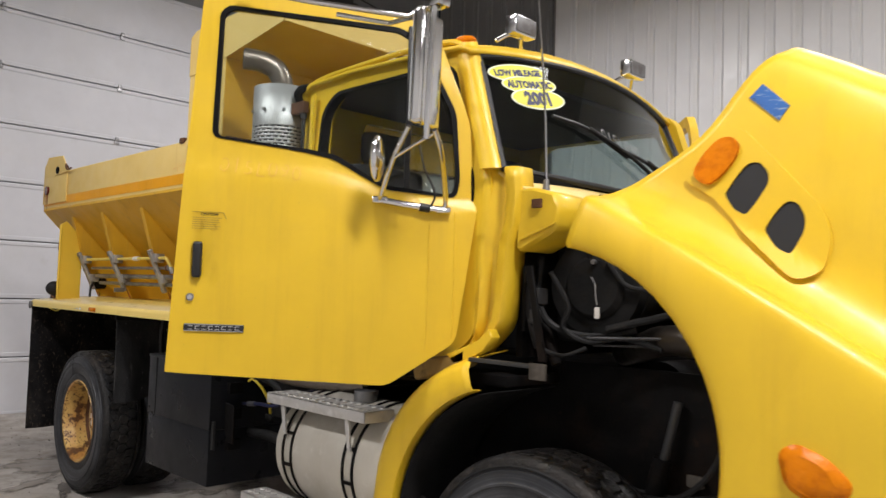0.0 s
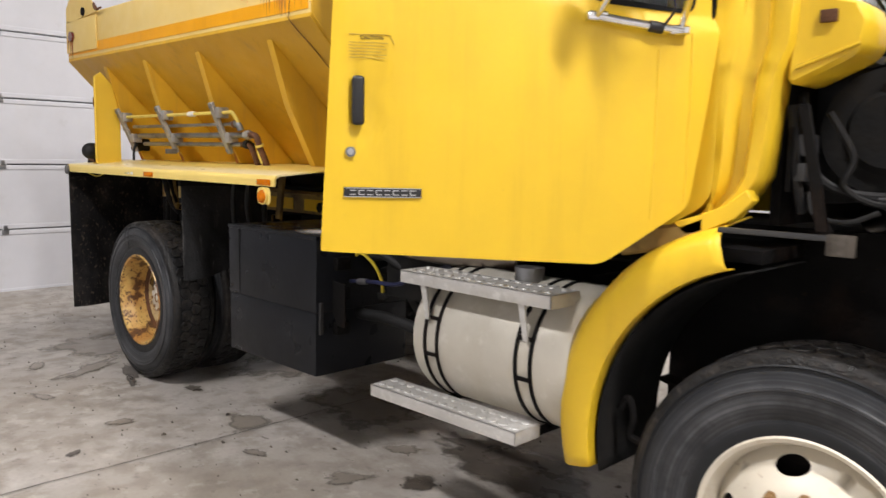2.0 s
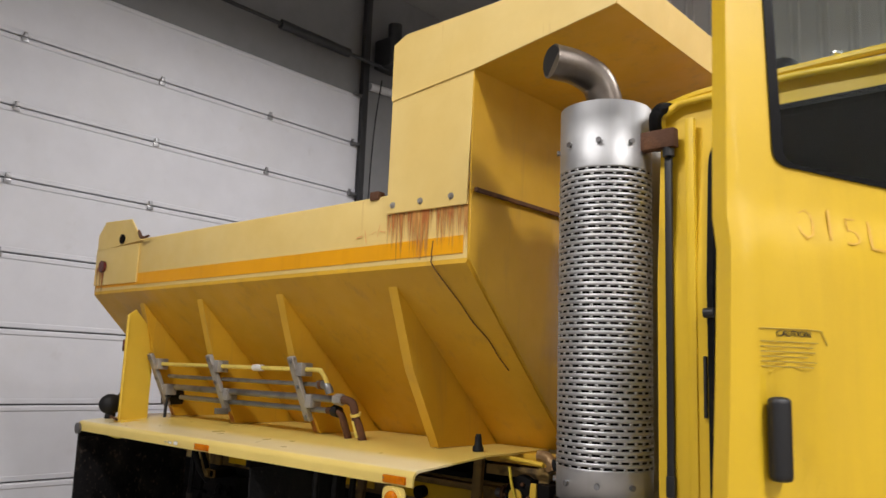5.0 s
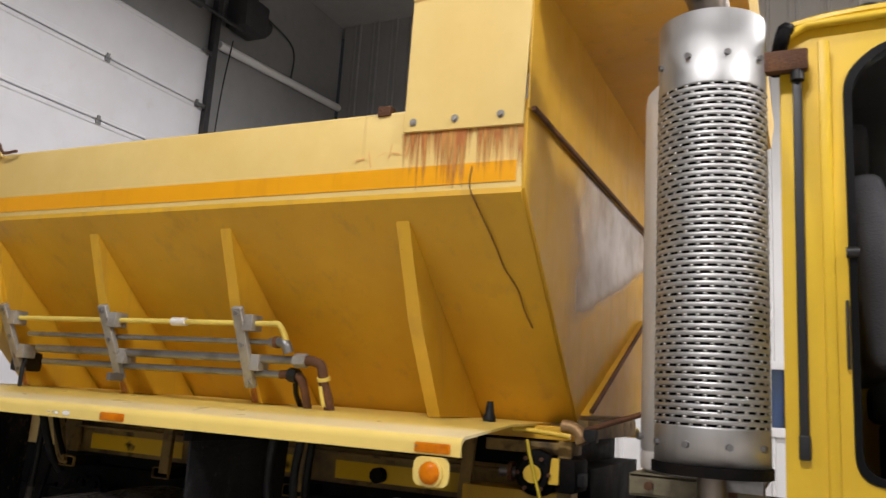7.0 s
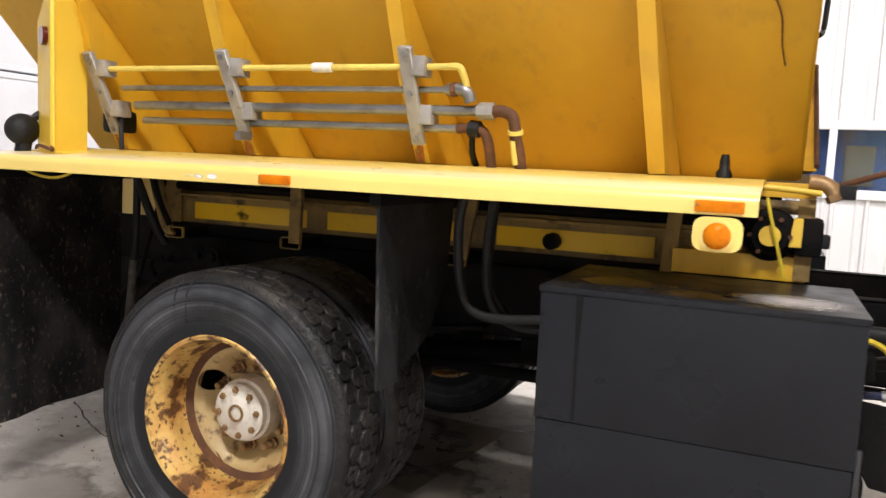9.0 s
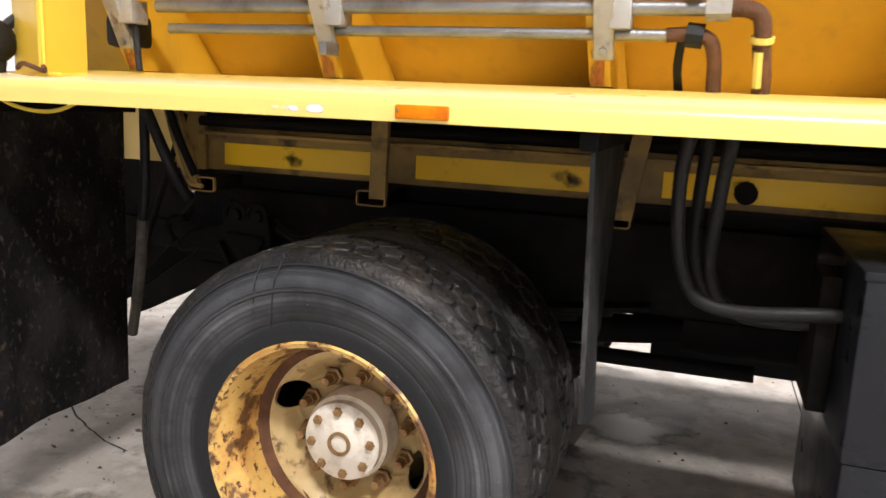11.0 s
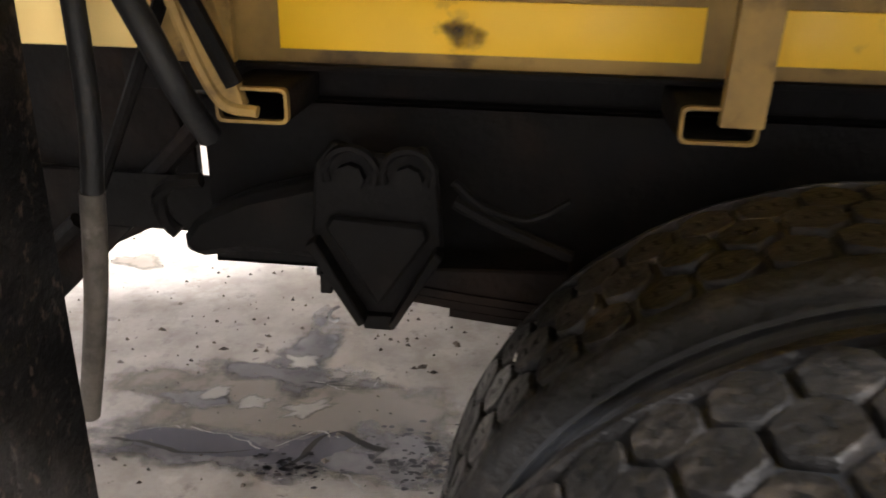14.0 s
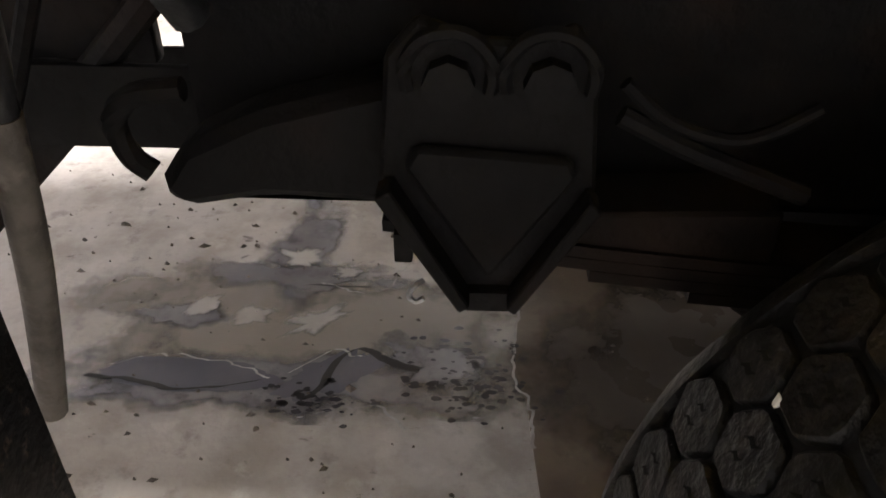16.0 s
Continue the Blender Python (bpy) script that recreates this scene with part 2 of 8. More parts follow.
CHANNEL = surface("olive_steel_channel", (0.20, 0.175, 0.11), 0.5, 0.3, [((0.09, 0.07, 0.045), 8, 0.48, 0.68, ONE, 0.8), ((0.30, 0.27, 0.20), 16, 0.6, 0.72, ONE, 0.5)], [(60, 0.15, ONE)], 0.15)
EXHAUST = surface("aluminised_pipe", (0.24, 0.21, 0.18), 0.4, 0.9, [((0.10, 0.07, 0.05), 6, 0.45, 0.7, ONE, 0.7)], [(90, 0.08, ONE)], 0.1)
MANIFOLD = surface("scorched_manifold", (0.05, 0.042, 0.036), 0.38, 0.6, [((0.025, 0.02, 0.016), 6, 0.45, 0.7, ONE, 0.7)], [(60, 0.2, ONE)], 0.2)
CHROME = surface("chrome", (0.72, 0.72, 0.72), 0.1, 1.0, [((0.35, 0.3, 0.25), 20, 0.66, 0.76, ONE, 0.6)], [], 0.04, 0, 0.06)
ALU = surface("brushed_aluminium_tank", (0.56, 0.53, 0.46), 0.5, 0.35, [((0.36, 0.31, 0.20), 3.0, 0.45, 0.75, (1, 1, 0.6), 0.6), ((0.74, 0.72, 0.67), 14, 0.58, 0.75, ONE, 0.5)], [(90, 0.05, (1, 8, 8))], 0.08)
STEP_ALU = surface("aluminium_step", (0.56, 0.55, 0.53), 0.55, 0.45, [((0.34, 0.32, 0.29), 12, 0.52, 0.72, ONE, 0.5), ((0.75, 0.74, 0.72), 25, 0.55, 0.68, ONE, 0.6)], [(90, 0.2, ONE)], 0.1)
WHITE_RIM = surface("white_rim_paint", (0.62, 0.57, 0.47), 0.42, 0, [((0.34, 0.20, 0.08), 7, 0.56, 0.75, ONE, 0.6), (RUST, 24, 0.66, 0.74, ONE, 0.7)], [(90, 0.08, ONE)], 0.06)
RUSTY_RIM = surface("rusty_cream_rim", (0.58, 0.37, 0.11), 0.40, 0, [((0.38, 0.16, 0.035), 6, 0.43, 0.60, ONE, 0.8), ((0.09, 0.035, 0.014), 13, 0.51, 0.58, ONE, 0.92), ((0.05, 0.02, 0.01), 48, 0.57, 0.61, ONE, 0.9)], [(60, 0.25, ONE)], 0.12)
HUB_WHITE = surface("dirty_white_hub", (0.74, 0.69, 0.60), 0.5, 0, [((0.28, 0.2, 0.12), 16, 0.5, 0.72, ONE, 0.7)], [(90, 0.1, ONE)], 0.1)
BRASSY = surface("rusty_nut", (0.32, 0.2, 0.09), 0.5, 0.5, [(RUST, 30, 0.5, 0.7, ONE, 0.8)], [(90, 0.2, ONE)], 0.2)
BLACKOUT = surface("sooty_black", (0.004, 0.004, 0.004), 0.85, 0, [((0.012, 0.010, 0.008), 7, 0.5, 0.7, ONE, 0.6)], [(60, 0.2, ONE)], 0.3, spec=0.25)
DISC_CREAM = surface("cream_wheel_disc", (0.50, 0.37, 0.17), 0.45, 0, [((0.36, 0.20, 0.07), 6, 0.46, 0.68, ONE, 0.7), ((0.10, 0.045, 0.02), 15, 0.57, 0.66, ONE, 0.9)], [(60, 0.2, ONE)], 0.1)
GASKET = surface("dull_black_gasket", (0.006, 0.006, 0.0065), 0.4, 0, [((0.02, 0.02, 0.02), 20, 0.6, 0.72, ONE, 0.5)], [], 0.1, spec=0.1)
SEAL = plain("black_rubber_seal", (0.010, 0.010, 0.011), 0.5)
BOX_WATER = plain("dirty_water_film", (0.018, 0.015, 0.011), 0.2)
DARK_TRIM = surface("dark_cab_trim", (0.018, 0.018, 0.019), 0.75, 0, [], [(90, 0.1, ONE)], 0.2, spec=0.2)
SEAT_GREY = surface("grey_seat_cloth", (0.05, 0.05, 0.055), 0.9, 0, [], [(200, 0.3, ONE)], 0.2)
AMBER = surface("amber_lens", (0.66, 0.19, 0.004), 0.25, 0, [((0.36, 0.07, 0.003), 24, 0.45, 0.7, ONE, 0.7)], [(60, 0.2, ONE)], 0.1, spec=0.12)
RED = surface("red_lens", (0.10, 0.008, 0.008), 0.18, 0, [], [], 0.1, 0.5)
DECAL_YELLOW = plain("decal_yellow", (0.72, 0.68, 0.02), 0.45)
DECAL_WHITE = plain("decal_white_rim", (0.72, 0.76, 0.55), 0.45)
DECAL_INK = plain("decal_navy_ink", (0.012, 0.012, 0.06), 0.5)
BADGE_GREY = plain("badge_silver", (0.42, 0.42, 0.42), 0.4)
BADGE_BLUE = surface("blue_badge", (0.03, 0.12, 0.36), 0.4, 0, [((0.30, 0.36, 0.42), 25, 0.56, 0.62, (1, 1, 3), 0.7), ((0.02, 0.02, 0.03), 18, 0.58, 0.64, (1, 1, 2), 0.8)], [], 0.2)
PALE_MARK = plain("pale_pencil_mark", (0.68, 0.40, 0.05), 0.6)
LABEL_GREY = plain("label_grey_ink", (0.42, 0.29, 0.04), 0.6)
YELLOW_WIRE = plain("yellow_wire", (0.62, 0.46, 0.03), 0.45)
BLUE_HOSE = surface("dark_blue_hose", (0.012, 0.015, 0.05), 0.4, 0, [((0.04, 0.036, 0.04), 14, 0.55, 0.7, ONE, 0.6)], [], 0.1)
HOSE_YELLOW = surface("pale_yellow_hose", (0.70, 0.55, 0.12), 0.5, 0, [((0.45, 0.33, 0.08), 12, 0.5, 0.7, ONE, 0.6)], [], 0.08)
CLAMP = surface("dull_zinc_bar", (0.34, 0.325, 0.30), 0.5, 0.35, [((0.19, 0.16, 0.13), 10, 0.46, 0.68, ONE, 0.75), ((0.09, 0.05, 0.03), 24, 0.60, 0.70, ONE, 0.75)], [(90, 0.1, ONE)], 0.1)
SCRAWL = plain("orange_scrawl", (0.72, 0.36, 0.12), 0.7)
WHITE_TAG = plain("white_plastic", (0.7, 0.68, 0.64), 0.5)
GLASS = glass("window_glass", (0.80, 0.88, 0.86))
DARK_GLASS = glass("tinted_glass", (0.42, 0.5, 0.5))
MIRROR = plain("mirror_glass", (0.85, 0.87, 0.88), 0.02, 1.0)
DOOR_WHITE = surface("white_door_panel", (0.60, 0.60, 0.63), 0.5, 0, [((0.55, 0.54, 0.53), 1.2, 0.5, 0.8, ONE, 0.5), ((0.45, 0.43, 0.42), 5, 0.62, 0.8, (3, 1, 1), 0.4)], [(60, 0.08, (1, 1, 4))], 0.04)
WALL_GREY = surface("grey_wall_liner", (0.22, 0.22, 0.225), 0.55, 0, [((0.16, 0.16, 0.16), 1.5, 0.5, 0.8, ONE, 0.6)], [], 0.08)
WALL_WHITE = surface("white_liner_panel", (0.66, 0.66, 0.67), 0.38, 0, [((0.6, 0.6, 0.59), 1.5, 0.5, 0.8, ONE, 0.4)], [], 0.04)
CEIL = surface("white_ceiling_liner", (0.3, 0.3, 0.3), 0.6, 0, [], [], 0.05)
BLUE_PAINT = surface("blue_window_reveal", (0.06, 0.14, 0.40), 0.5)
DARK_STEEL = surface("dark_track_steel", (0.05, 0.05, 0.052), 0.5, 0.5)
LAMP_GLOW = plain("lamp_diffuser", (1.0, 0.97, 0.93), 0.5, 0, 9.0)


CONCRETE = surface("stained_concrete", (0.43, 0.40, 0.368), 0.62, 0, [((0.30, 0.26, 0.21), 0.8, 0.46, 0.68, ONE, 0.75), ((0.55, 0.52, 0.475), 2.2, 0.55, 0.72, ONE, 0.6), ((0.26, 0.228, 0.19), 6.5, 0.46, 0.62, ONE, 0.68), ((0.54, 0.515, 0.475), 8.5, 0.56, 0.66, ONE, 0.5),
                   ((0.20, 0.17, 0.14), 3.1, 0.62, 0.72, ONE, 0.6), ((0.075, 0.062, 0.053), 9, 0.67, 0.72, (1, 1.8, 1), 0.75), ((0.06, 0.05, 0.045), 22, 0.69, 0.73, ONE, 0.8), ((0.155, 0.135, 0.115), 15, 0.60, 0.70, ONE, 0.55), ((0.30, 0.27, 0.24), 40, 0.5, 0.8, ONE, 0.5)], [(45, 0.22, ONE), (6, 0.14, ONE)], 0.08)
WET = surface("wet_concrete", (0.165, 0.156, 0.164), 0.16, 0, [((0.25, 0.235, 0.232), 5, 0.45, 0.65, ONE, 0.8), ((0.05, 0.046, 0.048), 13, 0.52, 0.68, ONE, 0.7), ((0.24, 0.225, 0.21), 30, 0.62, 0.72, ONE, 0.5)], [(8, 0.05, ONE), (40, 0.12, ONE)], 0.15, 0.3, 0.1)
CRACK = plain("crack_dark", (0.03, 0.027, 0.024), 0.9)

# ---------------------------------------------------------------- building blocks
BASE = {}


def thing(name, at, label, category, group="", kind=""):
    e = new(name)
    e.location = at
    e.empty_display_size = 0.1
    BASE[e.name] = Vector(at)
    return tagged(e, label, category, group, kind)


def root_at(ob):
    while ob.parent:
        ob = ob.parent
    return BASE.get(ob.name, Vector((0, 0, 0)))


def part(name, bm, material, parent=None, label="", smooth=True, angle=40):
    """Links a bmesh, given in the place's own metres, as one mesh under a thing or a part."""
    me = bpy.data.meshes.new(name)
    bmesh.ops.recalc_face_normals(bm, faces=bm.faces)
    if parent:
        bmesh.ops.translate(bm, vec=-root_at(parent), verts=bm.verts)
    bm.to_mesh(me)
    bm.free()
    me.materials.append(material)
    if smooth:
        me.polygons.foreach_set("use_smooth", [True] * len(me.polygons))
        me.set_sharp_from_angle(angle=radians(angle))
    ob = new(name, me)
    if parent:
        ob.parent = parent
    if label:
        ob["label"] = label
    return ob


def again(ob, parent, offset=(0, 0, 0), turn=None):
    """Another part on the same mesh."""
    o = new(ob.name.split(".")[0], ob.data)
    o.parent = parent
    o.matrix_basis = Matrix.Translation(offset) @ (turn or Matrix())
    if ob.get("label"):
        o["label"] = ob["label"]
    return o


def box(x0, x1, y0, y1, z0, z1, bevel=0.004, bm=None, seg=2, m=None):
    own = bmesh.new()
    bmesh.ops.create_cube(own, size=1)
    bmesh.ops.scale(own, vec=(abs(x1 - x0), abs(y1 - y0), abs(z1 - z0)), verts=own.verts)
    bmesh.ops.translate(own, vec=((x0 + x1) / 2, (y0 + y1) / 2, (z0 + z1) / 2), verts=own.verts)
    if bevel:
        bmesh.ops.bevel(own, geom=own.edges[:], offset=bevel, segments=seg, affect="EDGES", profile=0.6)
    if m is not None:
        own.transform(m)
    return joined(bm, own)


def joined(bm, own):
    if bm is None:
        return own
    me = bpy.data.meshes.new("tmp")
    own.to_mesh(me)
    own.free()
    bm.from_mesh(me)
    bpy.data.meshes.remove(me)
    return bm


def prism(points, a, b, axis="y", bevel=0.003, bm=None, m=None):
    """A plate: an outline in the two other axes (in order), from a to b along the axis."""
    own = bmesh.new()

    def at(p, d):
        return {"x": (d, p[0], p[1]), "y": (p[0], d, p[1]), "z": (p[0], p[1], d)}[axis]
    lo = [own.verts.new(at(p, a)) for p in points]
    hi = [own.verts.new(at(p, b)) for p in points]
    own.faces.new(lo)
    own.faces.new(hi[::-1])
    n = len(points)
    for i in range(n):
        own.faces.new((lo[i], hi[i], hi[(i + 1) % n], lo[(i + 1) % n]))
    if bevel:
        bmesh.ops.recalc_face_normals(own, faces=own.faces)
        bmesh.ops.bevel(own, geom=own.edges[:], offset=bevel, segments=1, affect="EDGES")
    if m is not None:
        own.transform(m)
    return joined(bm, own)


def rod(p, q, r, n=16, r2=None, bm=None, caps=True):
    own = bmesh.new()
    p, q = Vector(p), Vector(q)
    bmesh.ops.create_cone(own, cap_ends=caps, segments=n, radius1=r, radius2=r if r2 is None else r2, depth=(q - p).length)
    own.transform(Matrix.Translation((p + q) / 2) @ (q - p).to_track_quat("Z", "Y").to_matrix().to_4x4())
    return joined(bm, own)


def smooth_path(points, step=6):
    pts = [Vector(p) for p in points]
    pts = [2 * pts[0] - pts[1]] + pts + [2 * pts[-1] - pts[-2]]
    out = []
    for i in range(1, len(pts) - 2):
        for k in range(step):
            t = k / step
            a, b, c, d = pts[i - 1:i + 3]
            out.append(0.5 * ((2 * b) + (c - a) * t + (2 * a - 5 * b + 4 * c - d) * t * t + (3 * b - a - 3 * c + d) * t ** 3))
    return out + [pts[-2]]


def tube(points, r, n=10, bm=None, curved=True, step=6):
    """A round bar or hose along a path."""
    path = smooth_path(points, step) if curved else [Vector(p) for p in points]
    own = bmesh.new()
    rings = []
    up = Vector((0.123, 0.456, 0.88))
    for i, p in enumerate(path):
        d = (path[min(i + 1, len(path) - 1)] - path[max(i - 1, 0)]).normalized()
        u = d.cross(up).normalized()
        v = d.cross(u)
        rings.append([own.verts.new(p + r * (math.cos(a) * u + math.sin(a) * v)) for a in (2 * math.pi * k / n for k in range(n))])
    for a, b in zip(rings, rings[1:]):
        for k in range(n):
            own.faces.new((a[k], a[(k + 1) % n], b[(k + 1) % n], b[k]))
    own.faces.new(rings[0])
    own.faces.new(rings[-1][::-1])
    return joined(bm, own)


def lathe(profile, n=48, closed=False, bm=None, m=None):
    """Turns an outline (radius, along) about the y axis."""
    own = bmesh.new()
    rings = []
    for r, y in profile:
        rings.append([own.verts.new((r * math.cos(a), y, r * math.sin(a))) for a in (2 * math.pi * k / n for k in range(n))])
    pairs = list(zip(rings, rings[1:])) + ([(rings[-1], rings[0])] if closed else [])
    for a, b in pairs:
        for k in range(n):
            own.faces.new((a[k], b[k], b[(k + 1) % n], a[(k + 1) % n]))
    if m is not None:
        own.transform(m)
    return joined(bm, own)


def ray_to(poly, c, a):
    """How far an outline lies from c in the direction a."""
    dx, dy = math.cos(a), math.sin(a)
    best = 0
    for (x0, y0), (x1, y1) in zip(poly, poly[1:] + poly[:1]):
        ex, ey = x1 - x0, y1 - y0
        den = dx * ey - dy * ex
        if abs(den) < 1e-9:
            continue
        t = ((x0 - c[0]) * ey - (y0 - c[1]) * ex) / den
        s = ((x0 - c[0]) * dy - (y0 - c[1]) * dx) / den
        if -1e-6 <= s <= 1 + 1e-6 and t > best:
            best = t
    return best


def rounded(poly, r, n=5):
    """An outline with its corners rounded."""
    out = []
    m = len(poly)
    for i in range(m):
        p, a, b = Vector(poly[i]), Vector(poly[i - 1]), Vector(poly[(i + 1) % m])
        ra = min(r, (a - p).length * 0.45, (b - p).length * 0.45)
        q0, q1 = p + (a - p).normalized() * ra, p + (b - p).normalized() * ra
        for k in range(n + 1):
            t = k / n
            out.append(tuple((1 - t) ** 2 * q0 + 2 * t * (1 - t) * p + t * t * q1))
    return out


def holed(outer, inner, thick, place, centre=None, rings=6, bulge=None, n=0):
    """A plate with one opening: outlines in (s, z); place(s, z, d) gives the point d deep behind the front."""
    if centre is None:
        centre = (sum(p[0] for p in inner) / len(inner), sum(p[1] for p in inner) / len(inner))
    angles = sorted({round(math.atan2(p[1] - centre[1], p[0] - centre[0]), 4) for p in outer + inner} | {round(-math.pi + 2 * math.pi * k / 72, 4) for k in range(72)})
    own = bmesh.new()
    front, back = [], []
    for a in angles:
        ri, ro = ray_to(inner, centre, a), ray_to(outer, centre, a)
        f, b = [], []
        for k in range(rings + 1):
            r = ri + (ro - ri) * k / rings
            s, z = centre[0] + r * math.cos(a), centre[1] + r * math.sin(a)
            d = bulge(s, z) if bulge else 0
            f.append(own.verts.new(place(s, z, -d)))
            b.append(own.verts.new(place(s, z, thick - d)))
        front.append(f)
        back.append(b)
    m = len(angles)
    for i in range(m):
        j = (i + 1) % m
        for k in range(rings):
            own.faces.new((front[i][k], front[j][k], front[j][k + 1], front[i][k + 1]))
            own.faces.new((back[i][k], back[i][k + 1], back[j][k + 1], back[j][k]))
        own.faces.new((front[i][0], back[i][0], back[j][0], front[j][0]))
        own.faces.new((front[i][-1], front[j][-1], back[j][-1], back[i][-1]))
    return own


def frame_ring(outline, w, thick, place, bulge=None):
    """A rubber seal along an outline."""
    c = (sum(p[0] for p in outline) / len(outline), sum(p[1] for p in outline) / len(outline))
    inner = []
    for x, y in outline:
        d = Vector((x - c[0], y - c[1]))
        inner.append((x - d.x / d.length * w, y - d.y / d.length * w))
    return holed(outline, inner, thick, place, c, 2, bulge)


def pane(outline, thick, place):
    own = bmesh.new()
    lo = [own.verts.new(place(s, z, 0)) for s, z in outline]
    hi = [own.verts.new(place(s, z, thick)) for s, z in outline]
    own.faces.new(lo)
    own.faces.new(hi[::-1])
    for i in range(len(lo)):
        own.faces.new((lo[i], hi[i], hi[(i + 1) % len(lo)], lo[(i + 1) % len(lo)]))
    return own


def lettering(text, size, m, material, parent, name="lettering", extrude=0.0006, label="", bold=0.0):
    """Text as a mesh: m takes x along the line, y up, z out of the face."""
    cu = bpy.data.curves.new(name, "FONT")
    cu.body, cu.size, cu.extrude, cu.align_x, cu.align_y = text, size, extrude, "CENTER", "CENTER"
    cu.resolution_u, cu.offset = 2, bold
    ob = bpy.data.objects.new(name, cu)
    me = bpy.data.meshes.new_from_object(ob)
    bpy.data.objects.remove(ob)
    own = bmesh.new()
    own.from_mesh(me)
    bpy.data.meshes.remove(me)
    own.transform(m)
    return part(name, own, material, parent, label, smooth=False)

# ---------------------------------------------------------------- the hall
WX, EX, SY, NY = -3.63, 12.5, -7.0, 6.9


def floor_z(x):
    """The slab falls gently towards the front of the truck."""
    t = max(0, min(1, (x - 2.3) / 1.3))
    u = max(0, min(1, (x - 0.7) / 1.6))
    return 0.024 * (1 - u * u * (3 - 2 * u)) - 0.067 * t * t * (3 - 2 * t)


own = bmesh.new()
xs = [WX - 0.3, -1, 0.7, 0.95, 1.2, 1.5, 1.8, 2.05, 2.3, 2.5, 2.7, 2.9, 3.1, 3.3, 3.5, 3.6, 5, 8, EX + 0.3]
for z in (0, -0.25):
    cols = [[own.verts.new((x, y, floor_z(x) + z)) for y in (SY - 0.3, -2, 2, NY + 0.3)] for x in xs]
    for a, b in zip(cols, cols[1:]):
        for k in range(3):
            own.faces.new((a[k], a[k + 1], b[k + 1], b[k]))
part("floor", own, CONCRETE)
tagged(bpy.data.objects["floor"], "stained grey concrete floor with wet patches", "floor", kind="structure")
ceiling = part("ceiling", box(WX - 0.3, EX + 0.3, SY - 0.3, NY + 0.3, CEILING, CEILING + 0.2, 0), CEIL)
tagged(ceiling, "plain grey liner panel ceiling", "ceiling", kind="structure")


def joint(points, w, name="floor_crack", material=None, label="thin dark crack in the concrete floor", rough=1.0):
    own = bmesh.new()
    prev = None
    for i, p in enumerate(smooth_path([(x, y, 0) for x, y in points], 10)):
        j = rough * (0.008 * noise.noise(p * 9) + 0.004 * noise.noise(p * 31)) + (rough - 1) * 0.006 * noise.noise(p * 75)
        k = w * (0.6 + 0.5 * abs(noise.noise(p * 5)))
        a, b = own.verts.new((p.x + j - k, p.y + j, floor_z(p.x) + 0.0062)), own.verts.new((p.x + j + k, p.y + j + k, floor_z(p.x) + 0.0062))
        if prev:
            own.faces.new((prev[0], prev[1], b, a))
        prev = (a, b)
    return tagged(part(name, own, material or CRACK, None, "", False), label, "crack", kind="structure")


# south, east and far walls close the hall
tagged(part("wall_south", box(WX - 0.3, EX + 0.3, SY - 0.2, SY, -0.1, CEILING, 0), WALL_WHITE), "white liner panel wall", "wall", kind="structure")
tagged(part("wall_east", box(EX, EX + 0.2, SY, NY, -0.1, CEILING, 0), WALL_WHITE), "white liner panel wall", "wall", kind="structure")


def ribbed(x0, x1, z0, z1, y, pitch=0.30, flip=1):
    """Ribbed sheet metal standing along x, its face towards -y."""
    prof = []
    x = x0
    while x < x1 - 1e-6:
        w = min(pitch, x1 - x)
        for f, d in ((0, 0), (0.52, 0), (0.58, -0.012), (0.62, -0.012), (0.68, 0), (0.80, 0), (0.84, -0.03), (0.92, -0.03), (0.96, 0)):
            if x + f * pitch <= x + w:
                prof.append((x + f * pitch, y + d))
        x += pitch
    prof.append((x1, y))
    own = bmesh.new()
    lo = [own.verts.new((a, b, z0)) for a, b in prof]
    hi = [own.verts.new((a, b, z1)) for a, b in prof]
    for i in range(len(prof) - 1):
        own.faces.new((lo[i], lo[i + 1], hi[i + 1], hi[i]))
    bk0 = [own.verts.new((x0, y + 0.1, z)) for z in (z0, z1)]
    bk1 = [own.verts.new((x1, y + 0.1, z)) for z in (z0, z1)]
    own.faces.new((bk0[0], bk1[0], bk1[1], bk0[1]))
    own.faces.new((lo[0], hi[0], bk0[1], bk0[0]))
    own.faces.new((lo[-1], bk1[0], bk1[1], hi[-1]))
    return own


PX = -0.9
tagged(part("wall_north_grey", ribbed(WX, PX, 0, CEILING, NY), WALL_GREY, None, "", True, 20), "dark grey ribbed metal liner wall", "wall", kind="structure")
WN = NY - 0.3
W0, W1, WZ0, WZ1 = 1.0, 3.6, 1.32, 1.95
tagged(part("wall_north_low", ribbed(PX, EX, -0.1, WZ0, WN), WALL_WHITE, None, "", True, 20), "white ribbed metal liner wall", "wall", kind="structure")
tagged(part("wall_north_high", ribbed(PX, EX, WZ1, CEILING, WN), WALL_WHITE, None, "", True, 20), "white ribbed metal liner wall", "wall", kind="structure")
tagged(part("wall_north_left", ribbed(PX, W0, WZ0, WZ1, WN), WALL_WHITE, None, "", True, 20), "white ribbed metal liner wall", "wall", kind="structure")
tagged(part("wall_north_right", ribbed(W1, EX, WZ0, WZ1, WN), WALL_WHITE, None, "", True, 20), "white ribbed metal liner wall", "wall", kind="structure")
tagged(part("wall_north_return", box(PX - 0.08, PX, WN, NY, 0, CEILING, 0.002), WALL_WHITE), "white end of the liner wall", "wall", kind="structure")
win = thing("window_1", (2.3, WN, WZ0), "white-framed window with blue reveals in the ribbed wall", "window", kind="structure")
